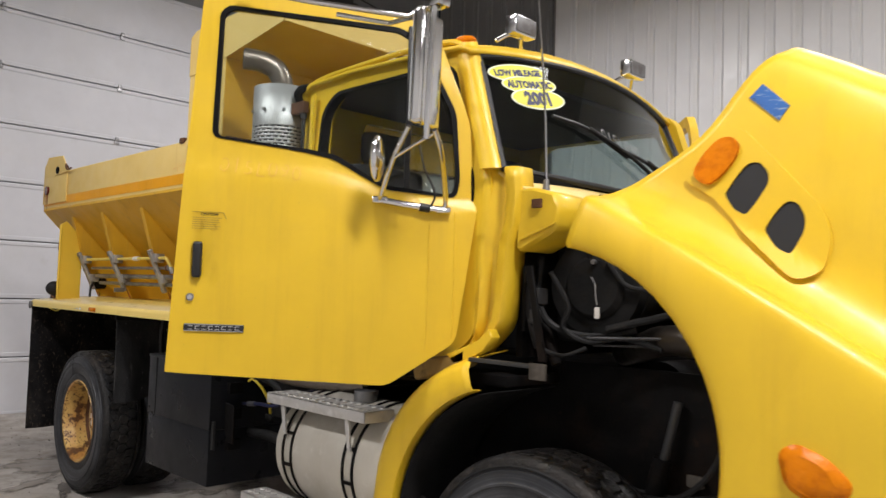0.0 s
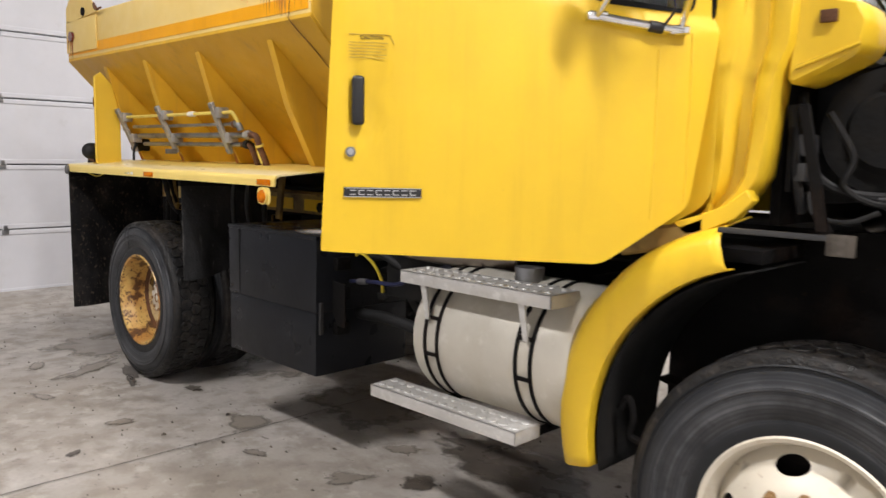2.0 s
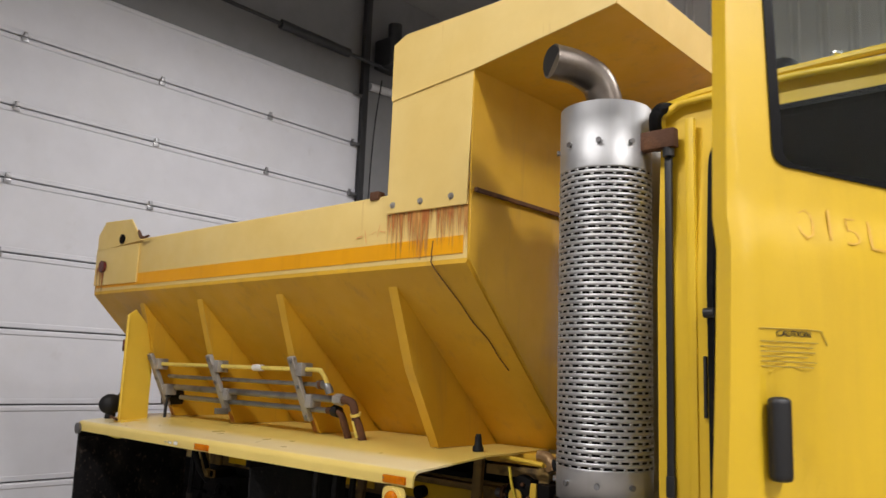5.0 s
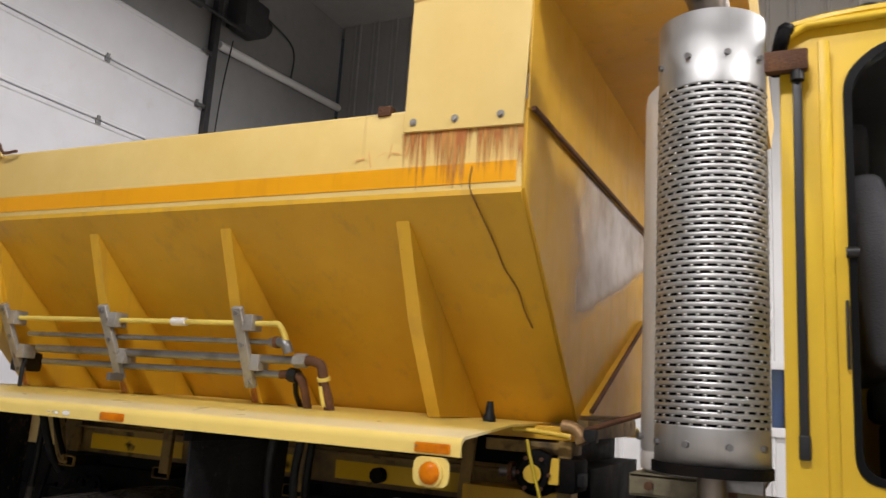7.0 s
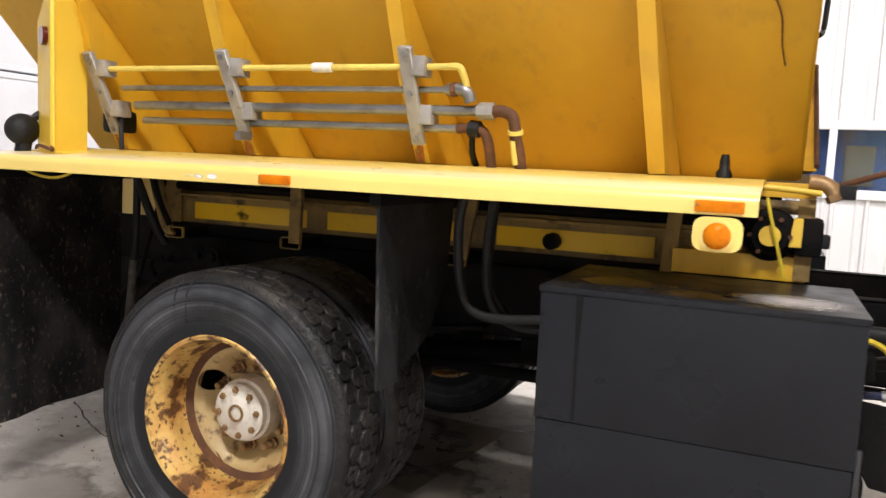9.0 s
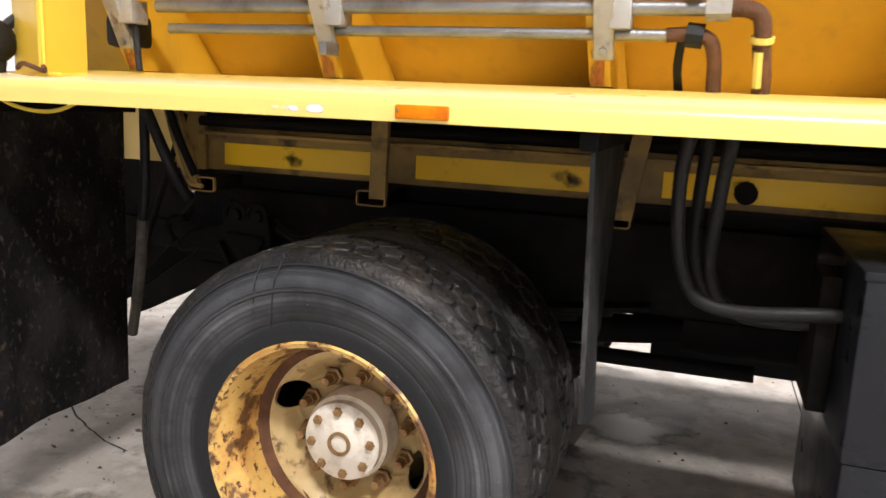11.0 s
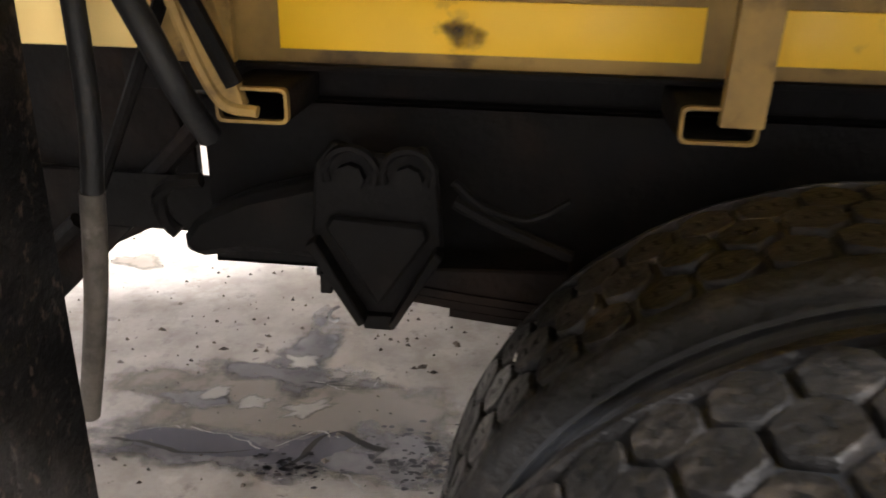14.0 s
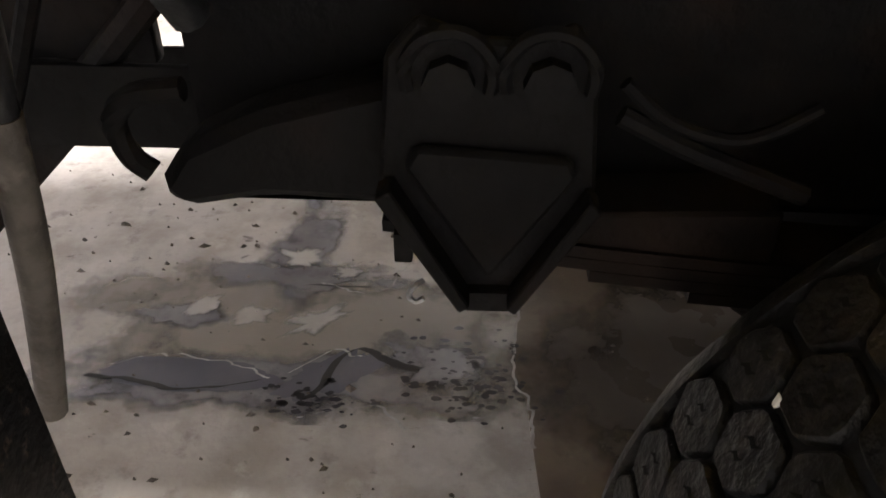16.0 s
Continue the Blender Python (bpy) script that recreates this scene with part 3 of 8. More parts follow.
bm = box(W0 - 0.05, W1 + 0.05, WN - 0.05, WN + 0.06, WZ0 - 0.09, WZ0, 0.004)
part("window_sill", bm, WALL_WHITE, win)
bm = box(W0, W1, WN - 0.04, WN + 0.05, WZ1 - 0.06, WZ1 + 0.02, 0.004)
for x in (W0, 1.98, 2.8, W1 - 0.06):
    box(x, x + 0.07, WN - 0.04, WN + 0.05, WZ0, WZ1 - 0.06, 0.004, bm)
part("window_frame", bm, WALL_WHITE, win)
part("pane", box(W0, W1, WN + 0.02, WN + 0.026, WZ0, WZ1, 0), GLASS, win)
part("reveal", box(W0, W1, WN + 0.25, WN + 0.27, WZ0 - 0.2, WZ1 + 0.2, 0), BLUE_PAINT, win, "blue painted reveal behind the glass")
bm = bmesh.new()
for x in (1.15, 1.55, 2.15, 2.6):
    box(x, x + 0.26, WN + 0.22, WN + 0.25, WZ0 + 0.04, WZ1 - 0.2, 0.004, bm)
part("inner_panel", bm, WALL_GREY, win)

# west wall with its sectional door
DY0, DY1, PANEL = -0.92, 4.26, 0.628
bm = box(WX - 0.25, WX - 0.05, SY, DY0, 0, CEILING, 0)
tagged(part("wall_west_side", bm, WALL_GREY), "grey liner wall beside the door", "wall", kind="structure")
bm = box(WX - 0.25, WX - 0.05, DY1, NY, 0, CEILING, 0)
tagged(part("wall_west_corner", bm, WALL_GREY), "grey liner wall in the corner of the hall", "wall", kind="structure")
bm = box(WX - 0.25, WX - 0.05, DY0, DY1, 8 * PANEL - 0.03, CEILING, 0)
tagged(part("wall_west_head", bm, WALL_GREY), "grey liner wall above the door", "wall", kind="structure")
gate = thing("door_1", (WX, 1.67, 0), "closed white sectional overhead door of ribbed panels", "garage door", kind="structure")
for k in range(8):
    z0, z1 = k * PANEL + 0.006, (k + 1) * PANEL - 0.006
    # each leaf: a rolled bead at foot and head
    prof = [(WX - 0.05, z0), (WX + 0.0, z0), (WX + 0.006, z0 + 0.006), (WX + 0.006, z0 + 0.04), (WX + 0.0, z0 + 0.046), 
            (WX, z1 - 0.05), (WX + 0.01, z1 - 0.04), (WX + 0.01, z1 - 0.012), (WX, z1), (WX - 0.05, z1)]
    part("panel", prism(prof, DY0, DY1, "y", 0), DOOR_WHITE, gate, "", True, 25)
bm = box(WX - 0.06, WX - 0.045, DY0, DY1, 0.0, 8 * PANEL, 0)
part("joint_backing", bm, DARK_STEEL, gate)
first = None
for k in range(1, 8):
    for y in (DY0 + 0.02, 0.38, 1.66, 2.95, DY1 - 0.1):
        bm = box(WX + 0.01, WX + 0.022, y - 0.03, y + 0.03, k * PANEL - 0.045, k * PANEL - 0.004, 0.002)
        rod((WX + 0.02, y - 0.032, k * PANEL), (WX + 0.02, y + 0.032, k * PANEL), 0.009, 8, bm=bm)
        box(WX + 0.01, WX + 0.03, y - 0.016, y + 0.016, k * PANEL - 0.004, k * PANEL + 0.04, 0.002, bm)
        part("hinge", bm, STEEL, gate)
track = thing("door_track", (WX, DY1, 0), "dark steel vertical door track with rollers beside the overhead door", "door track", kind="structure")
bm = box(WX + 0.0, WX + 0.09, DY1 + 0.0, DY1 + 0.03, 0, CEILING - 0.1, 0.002)
box(WX + 0.09, WX + 0.1, DY1 - 0.04, DY1 + 0.03, 0, CEILING - 0.1, 0.002, bm)
box(WX - 0.05, WX + 0.02, DY1 + 0.03, DY1 + 0.12, 0, CEILING - 0.1, 0.002, bm)
part("rail", bm, DARK_STEEL, track)
for k in range(1, 9):
    part("roller_bracket", rod((WX + 0.05, DY1 - 0.14, k * PANEL - 0.02), (WX + 0.05, DY1 + 0.02, k * PANEL - 0.02), 0.022, 10), STEEL, track)
opener = thing("door_opener", (WX + 0.2, DY1 + 0.45, 5.25), "black electric door opener with its chain drive on the wall", "door opener", kind="structure")
bm = box(WX + 0.02, WX + 0.32, DY1 + 0.18, DY1 + 0.58, 5.42, 5.80, 0.03)
rod((WX + 0.2, DY1 + 0.36, 5.80), (WX + 0.2, DY1 + 0.36, 6.03), 0.09, 14, bm=bm)
rod((WX + 0.2, DY1 + 0.58, 5.60), (WX + 0.2, DY1 + 0.68, 5.60), 0.1, 14, bm=bm)
part("motor", bm, DARK_STEEL, opener)
part("cable", tube([(WX + 0.06, DY1 + 0.3, 5.3), (WX + 0.05, DY1 + 0.22, 4.6), (WX + 0.03, DY1 + 0.2, 3.6), (WX + 0.03, DY1 + 0.22, 2.4)], 0.008, 6), HOSE, opener)
shaft = thing("door_shaft", (WX + 0.15, 1.7, 5.35), "dark steel torsion shaft with springs above the overhead door", "door shaft", kind="structure")
part("bar", rod((WX + 0.16, DY0, 5.42), (WX + 0.16, DY1 + 0.3, 5.42), 0.022, 10), DARK_STEEL, shaft)
for y in (0.9, 2.9):
    part("spring", rod((WX + 0.16, y, 5.42), (WX + 0.16, y + 1.0, 5.42), 0.055, 14), DARK_STEEL, shaft)
conduit = thing("conduit", (WX, 5.0, 5.0), "grey horizontal pipe run along the corner wall", "pipe", kind="structure")
part("pipe", rod((WX - 0.0, DY1 + 0.15, 5.19), (WX - 0.0, NY, 5.36), 0.05, 12), WALL_WHITE, conduit)
part("drop", tube([(WX, DY1 + 1.5, 5.26), (WX, DY1 + 1.48, 5.75), (WX, DY1 + 0.9, 5.9), (WX, DY1 + 0.5, 6.0)], 0.012, 6), DARK_STEEL, conduit)
for lx, ly, watts in LAMPS:
    lamp = thing("ceiling_light", (lx, ly, CEILING), "long white ceiling light with a bright diffuser", "ceiling light", "ceiling lights")
    part("housing", box(lx - 1.25, lx + 1.25, ly - 0.26, ly + 0.26, HANG - 0.12, HANG, 0.01), WALL_WHITE, lamp)
    for dx in (-0.9, 0.9):
        part("suspension_rod", rod((lx + dx, ly, HANG), (lx + dx, ly, CEILING), 0.008, 6), STEEL, lamp)
    part("diffuser", box(lx - 1.2, lx + 1.2, ly - 0.21, ly + 0.21, HANG - 0.14, HANG - 0.12, 0.004), LAMP_GLOW, lamp)

# ---------------------------------------------------------------- the hopper spreader on the deck
YC = 1.28
MIR = Matrix.Translation((0, 2 * YC, 0)) @ Matrix.Diagonal((1, -1, 1, 1))
HX0, HX1, HY = -1.30, 1.64, 0.19
hopper = thing("hopper_spreader", (0.2, YC, 1.36), "faded yellow steel salt hopper with rust streaks on the deck", "salt spreader")


def both(make, name, material, parent, label="", smooth=True, angle=40):
    """A part on the near side and its twin on the far side."""
    a = part(name, make(), material, parent, label, smooth, angle)
    own = make()
    own.transform(MIR)
    b = part(name, own, material, parent, label, smooth, angle)
    return a, b


SZ0, SZ1 = 2.05, 2.325            # upright side
both(lambda: box(HX0, HX1, HY, HY + 0.012, SZ0, SZ1, 0.003), "side_panel", HOP_PALE, hopper, "faded yellow upright side, painted paler for light from above")
both(lambda: rod((HX0, HY + 0.016, SZ1), (HX1, HY + 0.016, SZ1), 0.016, 10), "rim", HOP_PALE, hopper)
both(lambda: box(HX0 + 0.01, HX1 - 0.02, HY - 0.003, HY - 0.0005, 2.075, 2.14, 0.0), "stripe", STRIPE, hopper, "orange reflective tape along the side")
SLOPE = [(HY, SZ0 + 0.006), (HY - 0.004, SZ0 - 0.012), (HY + 0.012, SZ0 - 0.03), (0.86, 1.352), (0.872, 1.364), (HY + 0.03, SZ0 - 0.022), (HY + 0.012, SZ0)]
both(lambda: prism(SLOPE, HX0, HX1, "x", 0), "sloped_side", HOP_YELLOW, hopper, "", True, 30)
# ends of the box, with the lapped front sheet above
FRONT = [(HY, 2.33), (HY, SZ0), (0.86, 1.36), (2 * YC - 0.86, 1.36), (2 * YC - HY, SZ0), (2 * YC - HY, 2.33)]
part("front_panel", prism(FRONT, HX1 - 0.002, HX1 + 0.010, "x", 0.001), HOP_YELLOW, hopper)
part("rear_panel", prism(FRONT, HX0 - 0.010, HX0 + 0.002, "x", 0.002), HOP_YELLOW, hopper)
part("front_upper_panel", prism([(HY - 0.013, 2.30), (2 * YC - HY + 0.013, 2.30), (2 * YC - HY + 0.013, 2.765), (HY - 0.013, 2.765)], HX1 + 0.011, HX1 + 0.018, "x", 0.001), HOP_YELLOW, hopper)
part("front_lap", box(HX1 + 0.018, HX1 + 0.032, HY + 0.005, 2 * YC - HY - 0.005, 2.296, 2.312, 0.003), RUSTY, hopper)
part("top_screen", box(HX0, 1.22, HY + 0.02, 2 * YC - HY - 0.02, 2.25, 2.262, 0), BLACK_FRAME, hopper)
# slanted chute plates below the front end
part("chute_plate", prism([(0.88, 1.385), (1.95, 1.385), (1.95, 1.85)], HX1 + 0.012, HX1 + 0.05, "x", 0.002), HOP_YELLOW, hopper)
part("chute_edge", rod((HX1 + 0.05, 0.90, 1.40), (HX1 + 0.05, 1.95, 1.855), 0.009, 6), RUSTY, hopper)
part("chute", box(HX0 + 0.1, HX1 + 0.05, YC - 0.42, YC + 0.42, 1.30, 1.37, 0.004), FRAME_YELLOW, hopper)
# stiffening ribs
RIBX = (1.209, 0.47, -0.209, -0.815)
for x in RIBX:
    lean = 0.052
    def rib(x=x):
        own = bmesh.new()
        sec = [(-0.026, 0.0), (0.026, 0.0)]
        top, mid, low = (x, HY + 0.045, 2.012), (x + lean * 0.55, 0.33, 1.66), (x + lean, 0.475, 1.352)
        back = [(x, HY + 0.06, 2.012), (x + lean * 0.55, 0.57, 1.66), (x + lean, 0.85, 1.352)]
        rows = []
        for f, b in zip((top, mid, low), back):
            rows.append([own.verts.new((f[0] - 0.024, b[1], f[2])), own.verts.new((f[0] - 0.024, f[1], f[2])), own.verts.new((f[0] + 0.024, f[1], f[2])), own.verts.new((f[0] + 0.024, b[1], f[2]))])
        for a, b in zip(rows, rows[1:]):
            for k in range(3):
                own.faces.new((a[k], a[k + 1], b[k + 1], b[k]))
        own.faces.new(rows[0][::-1])
        own.faces.new(rows[-1])
        return own
    both(rib, "rib", HOP_YELLOW, hopper, "", True, 30)
# ears at the rear corners, with lifting holes
EAR = [(-1.30, 2.30), (-1.30, 2.40), (-1.22, 2.475), (-0.90, 2.462), (-0.76, 2.325)]
both(lambda: prism(EAR, HY - 0.012, HY - 0.002, "y", 0.002), "rear_ear", HOP_PALE, hopper)
both(lambda: box(-1.305, -0.78, HY - 0.012, HY - 0.002, 2.09, 2.31, 0.002), "ear_plate", HOP_PALE, hopper)
bm = rod((-0.98, HY - 0.013, 2.35), (-0.98, HY - 0.022, 2.35), 0.028, 14)
part("lifting_hole", bm, BLACK_FRAME, hopper)
bm = rod((-1.19, HY - 0.013, 2.20), (-1.19, HY - 0.03, 2.20), 0.035, 14)
part("side_lamp", bm, RED, hopper, "dark red round marker lamp")
bm = tube([(-0.80, HY + 0.02, 2.33), (-0.78, HY - 0.02, 2.38), (-0.73, HY - 0.03, 2.335), (-0.66, HY - 0.02, 2.34)], 0.007, 6)
part("latch", bm, RUSTY, hopper)
# overhead cab shield
SIDE_LO = [(1.228, 2.257), (1.640, 2.250), (1.655, 2.760), (1.232, 2.722)]
SIDE_HI = [(1.232, 2.716), (1.655, 2.752), (2.245, 2.832), (2.262, 2.965), (2.24, 2.985), (1.30, 2.985), (1.232, 2.955)]
shield = part("shield_side", prism(SIDE_LO, HY - 0.014, HY - 0.004, "y", 0.0015), HOP_PALE, hopper, "pale yellow side plate of the cab shield")
own = prism(SIDE_LO, HY - 0.014, HY - 0.004, "y", 0.0015)
own.transform(MIR)
part("shield_side", own, HOP_PALE, hopper)
both(lambda: prism(SIDE_HI, HY - 0.020, HY - 0.0145, "y", 0.0015), "shield_flange", HOP_PALE, hopper)
part("shield_roof", prism([(1.235, 2.955), (1.30, 2.984), (2.24, 2.984), (2.26, 2.965), (2.24, 2.972), (1.31, 2.972), (1.24, 2.94)], HY - 0.014, 2 * YC - HY + 0.014, "y", 0), HOP_PALE, hopper)
# underside shade put in by the deeper yellow
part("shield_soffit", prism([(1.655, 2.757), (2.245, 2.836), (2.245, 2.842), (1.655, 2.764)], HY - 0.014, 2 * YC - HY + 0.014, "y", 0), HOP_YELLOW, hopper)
part("shield_nose", prism([(2.245, 2.834), (2.262, 2.965), (2.252, 2.968), (2.238, 2.838)], HY - 0.014, 2 * YC - HY + 0.014, "y", 0), HOP_PALE, hopper)
for x in (1.262, 1.41, 1.565):
    bm = rod((x, HY - 0.014, 2.288), (x, HY - 0.023, 2.288), 0.009, 6)
    rod((x, HY - 0.014, 2.288), (x, HY - 0.0160, 2.288), 0.013, 14, bm=bm)
    part("bolt", bm, CLAMP, hopper)
part("lid_latch", box(1.12, 1.17, HY - 0.01, HY + 0.03, 2.325, 2.36, 0.006), RUSTY, hopper)
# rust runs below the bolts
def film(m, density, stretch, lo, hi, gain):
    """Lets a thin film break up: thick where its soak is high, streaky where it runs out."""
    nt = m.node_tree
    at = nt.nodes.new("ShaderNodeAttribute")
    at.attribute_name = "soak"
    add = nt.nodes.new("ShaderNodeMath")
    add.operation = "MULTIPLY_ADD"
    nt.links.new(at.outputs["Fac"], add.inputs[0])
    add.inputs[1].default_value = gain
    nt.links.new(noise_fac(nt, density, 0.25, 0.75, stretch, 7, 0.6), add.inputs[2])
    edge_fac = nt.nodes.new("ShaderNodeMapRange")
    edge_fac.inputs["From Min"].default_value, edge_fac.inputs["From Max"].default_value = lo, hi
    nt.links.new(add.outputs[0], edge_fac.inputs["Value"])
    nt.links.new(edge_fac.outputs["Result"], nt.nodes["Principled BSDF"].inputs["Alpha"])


def film_sheet(x0, x1, z0, z1, place, soak_at, nx=12, nz=8):
    own = bmesh.new()
    soak = own.verts.layers.float.new("soak")
    grid = []
    for i in range(nx + 1):
        col = []
        for k in range(nz + 1):
            f, g = i / nx, k / nz
            v = own.verts.new(place(x0 + (x1 - x0) * f, z0 + (z1 - z0) * g))
            v[soak] = soak_at(f, g)
            col.append(v)
        grid.append(col)
    for a, b in zip(grid, grid[1:]):
        for k in range(nz):
            own.faces.new((a[k], b[k], b[k + 1], a[k + 1]))
    return own


film(STREAK, 11.0, (5, 5, 0.16), 0.70, 1.15, 1.0)
part("rust_run", film_sheet(1.20, 1.64, 2.062, 2.256, lambda x, z: (x, HY - 0.0042, z), lambda f, g: (0.14 + 0.54 * g) * (1 if f > 0.08 else f / 0.08) - 0.12), STREAK, hopper, "brown rust runs below the bolts", False)
part("rust_run", film_sheet(-1.18, -1.28, 1.98, 2.20, lambda x, z: (x, HY - 0.0135, z), lambda f, g: 0.75 * g - 0.15), STREAK, hopper, "", False)
PALE_FILM = surface("dried_salt_film", (0.64, 0.60, 0.58), 0.7, 0, [((0.42, 0.36, 0.28), 8, 0.45, 0.7, ONE, 0.7)], [], 0.08)
for rx in (0.50, -0.175, -0.78):
    part("rust_run", film_sheet(rx - 0.002, rx + 0.030, 1.354, 1.44, lambda x, z: (x, 0.4735 - (z - 1.352) * 0.4635, z), lambda f, g: 0.75 - 0.7 * g, 4, 6), STREAK, hopper, "", False)
film(PALE_FILM, 1.6, ONE, 0.80, 2.3, 1.6)


def reflection_at(f, g):
    y, z = 0.45 + 1.75 * f, 1.55 + 0.87 * g
    return max(0.0, min(1.0, (z - (1.65 + 0.31 * (y - 0.66))) / 0.07)) * max(0.0, min(1.0, (y - 0.55) / 0.5)) * max(0.0, min(1.0, (2.42 - z) / 0.10))


# pale film that paints the white wall's reflection onto the front sheet
part("salt_smear", film_sheet(0.45, 2.2, 1.55, 2.42, lambda y, z: (HX1 + 0.0115, y, z), reflection_at, 40, 24), PALE_FILM, hopper, "pale reflection painted on the front sheet", False)
# orange scrawl that cannot be read, as short strokes
for k, (x, w, h, lean) in enumerate(((1.063, 0.034, 0.005, 0.004), (1.108, 0.005, 0.050, -0.010), (1.140, 0.028, 0.005, 0.010), (1.172, 0.005, 0.048, 0.012), (1.203, 0.030, 0.005, -0.006), (1.238, 0.005, 0.046, 0.008))):
    z = 2.178 + 0.004 * k
    part("scrawl", prism([(x - w / 2, z - h / 2), (x + w / 2, z - h / 2 + lean), (x + w / 2 + lean, z + h / 2 + lean), (x - w / 2 + lean, z + h / 2)], HY - 0.0045, HY - 0.0038, "y", 0), SCRAWL, hopper, "faint orange handwritten stroke")
# black cable hanging at the far front corner
part("hanging_cable", tube([(1.77, 2.15, 2.775), (1.752, 2.118, 2.60), (1.738, 2.10, 2.38), (1.716, 2.072, 2.18), (1.706, 2.057, 2.03), (1.69, 1.98, 1.99)], 0.012, 8), HOSE, hopper, "thin black cable hanging at the corner")
# black drip line down the side at the front
part("drip_mark", tube([(1.475, HY - 0.0035, 2.13), (1.47, HY - 0.004, 2.07), (1.485, HY - 0.006, 2.03), (1.515, HY + 0.115, 1.908), (1.528, HY + 0.18, 1.84), (1.556, HY + 0.24, 1.778), (1.562, HY + 0.30, 1.715), (1.574, HY + 0.35, 1.665)], 0.0024, 5), RUSTY, hopper, "thin dark drip line")
bm.free()

# pipe rack on the side of the hopper
rack = part("pipe_rack", box(-0.12, -0.1, 0.33, 0.40, 1.40, 1.43, 0.002), STEEL, hopper, "galvanised clamp rack holding three pipes and a yellow hose")


def tilt_at(z):
    """How far out the clamps lean at a height."""
    return 0.285 + (1.69 - z) * 0.42


for x0, x1 in ((-0.757, -0.733), (-0.156, -0.133), (0.526, 0.532)):
    own = bmesh.new()
    rows = []
    for z, x in ((1.69, x0), (1.405, x1)):
        y = tilt_at(z)
        rows.append([own.verts.new(p) for p in ((x - 0.022, y, z), (x + 0.022, y, z), (x + 0.022, y + 0.02, z + 0.01), (x - 0.022, y + 0.02, z + 0.01))])
    for k in range(4):
        own.faces.new((rows[0][k], rows[0][(k + 1) % 4], rows[1][(k + 1) % 4], rows[1][k]))
    own.faces.new(rows[0])
    own.faces.new(rows[1][::-1])
    bmesh.ops.recalc_face_normals(own, faces=own.faces)
    bmesh.ops.bevel(own, geom=own.edges[:], offset=0.003, segments=1, affect="EDGES")
    part("clamp_bar", own, CLAMP, rack, "dull zinc clamp bar")
    for z in (1.672, 1.56, 1.425):
        f = (1.69 - z) / 0.285
        x, y = x0 + (x1 - x0) * f, tilt_at(z)
        part("clamp_bolt", rod((x, y + 0.002, z), (x, y - 0.007, z - 0.003), 0.010, 6), STEEL, rack)
    for z in (1.64, 1.50):
        f = (1.69 - z) / 0.285
        x, y = x0 + (x1 - x0) * f + 0.03, tilt_at(z) + 0.03
        part("clamp_block", box(x - 0.018, x + 0.028, y - 0.025, y + 0.04, z - 0.03, z + 0.03, 0.005), CLAMP, rack)
for z, x0, x1, r, mat_ in ((1.64, -0.70, 0.67, 0.010, HOSE_YELLOW), (1.575, -0.66, 0.65, 0.010, STEEL), (1.515, -0.62, 0.75, 0.016, STEEL), (1.462, -0.60, 0.66, 0.013, STEEL)):
    y = tilt_at(z) + 0.035
    part("pipe" if mat_ is STEEL else "hose", rod((x0, y, z), (x1, y, z), r, 14), mat_, rack)
part("sleeve", rod((0.18, tilt_at(1.64) + 0.035, 1.64), (0.25, tilt_at(1.64) + 0.035, 1.64), 0.016, 10), WHITE_TAG, rack)
y = tilt_at(1.515) + 0.035
part("coupling", rod((0.735, y, 1.515), (0.785, y, 1.515), 0.026, 6), CLAMP, rack)
part("elbow", tube([(0.78, y, 1.515), (0.815, y, 1.514), (0.842, y + 0.006, 1.500), (0.850, y + 0.012, 1.466), (0.850, y + 0.02, 1.44)], 0.018, 12), RUSTY, rack)
part("elbow_band", rod((0.850, y + 0.016, 1.462), (0.850, y + 0.02, 1.450), 0.024, 12), HOSE_YELLOW, rack)
part("hose", tube([(0.850, y + 0.02, 1.44), (0.858, y + 0.04, 1.39), (0.86, y + 0.06, 1.34)], 0.019, 10), RUSTY, rack)
part("hose_stripe", rod((0.846, y + 0.010, 1.43), (0.850, y + 0.034, 1.36), 0.010, 6), HOSE_YELLOW, rack)
y = tilt_at(1.575) + 0.035
part("elbow", tube([(0.64, y, 1.575), (0.68, y, 1.577), (0.705, y, 1.568), (0.715, y + 0.008, 1.54)], 0.019, 10), STEEL, rack)
part("elbow", tube([(0.655, y, 1.575), (0.672, y, 1.576)], 0.022, 8), RUSTY, rack)
part("hose", tube([(0.66, tilt_at(1.64) + 0.03, 1.64), (0.69, tilt_at(1.64) + 0.03, 1.637), (0.70, tilt_at(1.6) + 0.03, 1.61), (0.705, tilt_at(1.57) + 0.035, 1.575)], 0.011, 8), HOSE_YELLOW, rack)
y = tilt_at(1.462) + 0.035
part("elbow", tube([(0.66, y, 1.462), (0.71, y, 1.464), (0.745, y, 1.455), (0.76, y + 0.01, 1.42), (0.765, y + 0.04, 1.34)], 0.016, 10), RUSTY, rack)
part("hose_fitting", rod((0.70, y, 1.464), (0.735, y, 1.46), 0.026, 8), HOSE, rack)
part("hose", tube([(0.69, y + 0.05, 1.47), (0.685, y + 0.07, 1.40), (0.69, y + 0.1, 1.35)], 0.010, 8), HOSE, rack)
part("valve", box(-0.80, -0.735, 0.40, 0.52, 1.41, 1.50, 0.02), HOSE, rack)
part("hose", tube([(-0.745, 0.42, 1.47), (-0.70, 0.40, 1.46), (-0.67, 0.37, 1.42), (-0.655, 0.36, 1.35)], 0.009, 8), HOSE, rack)

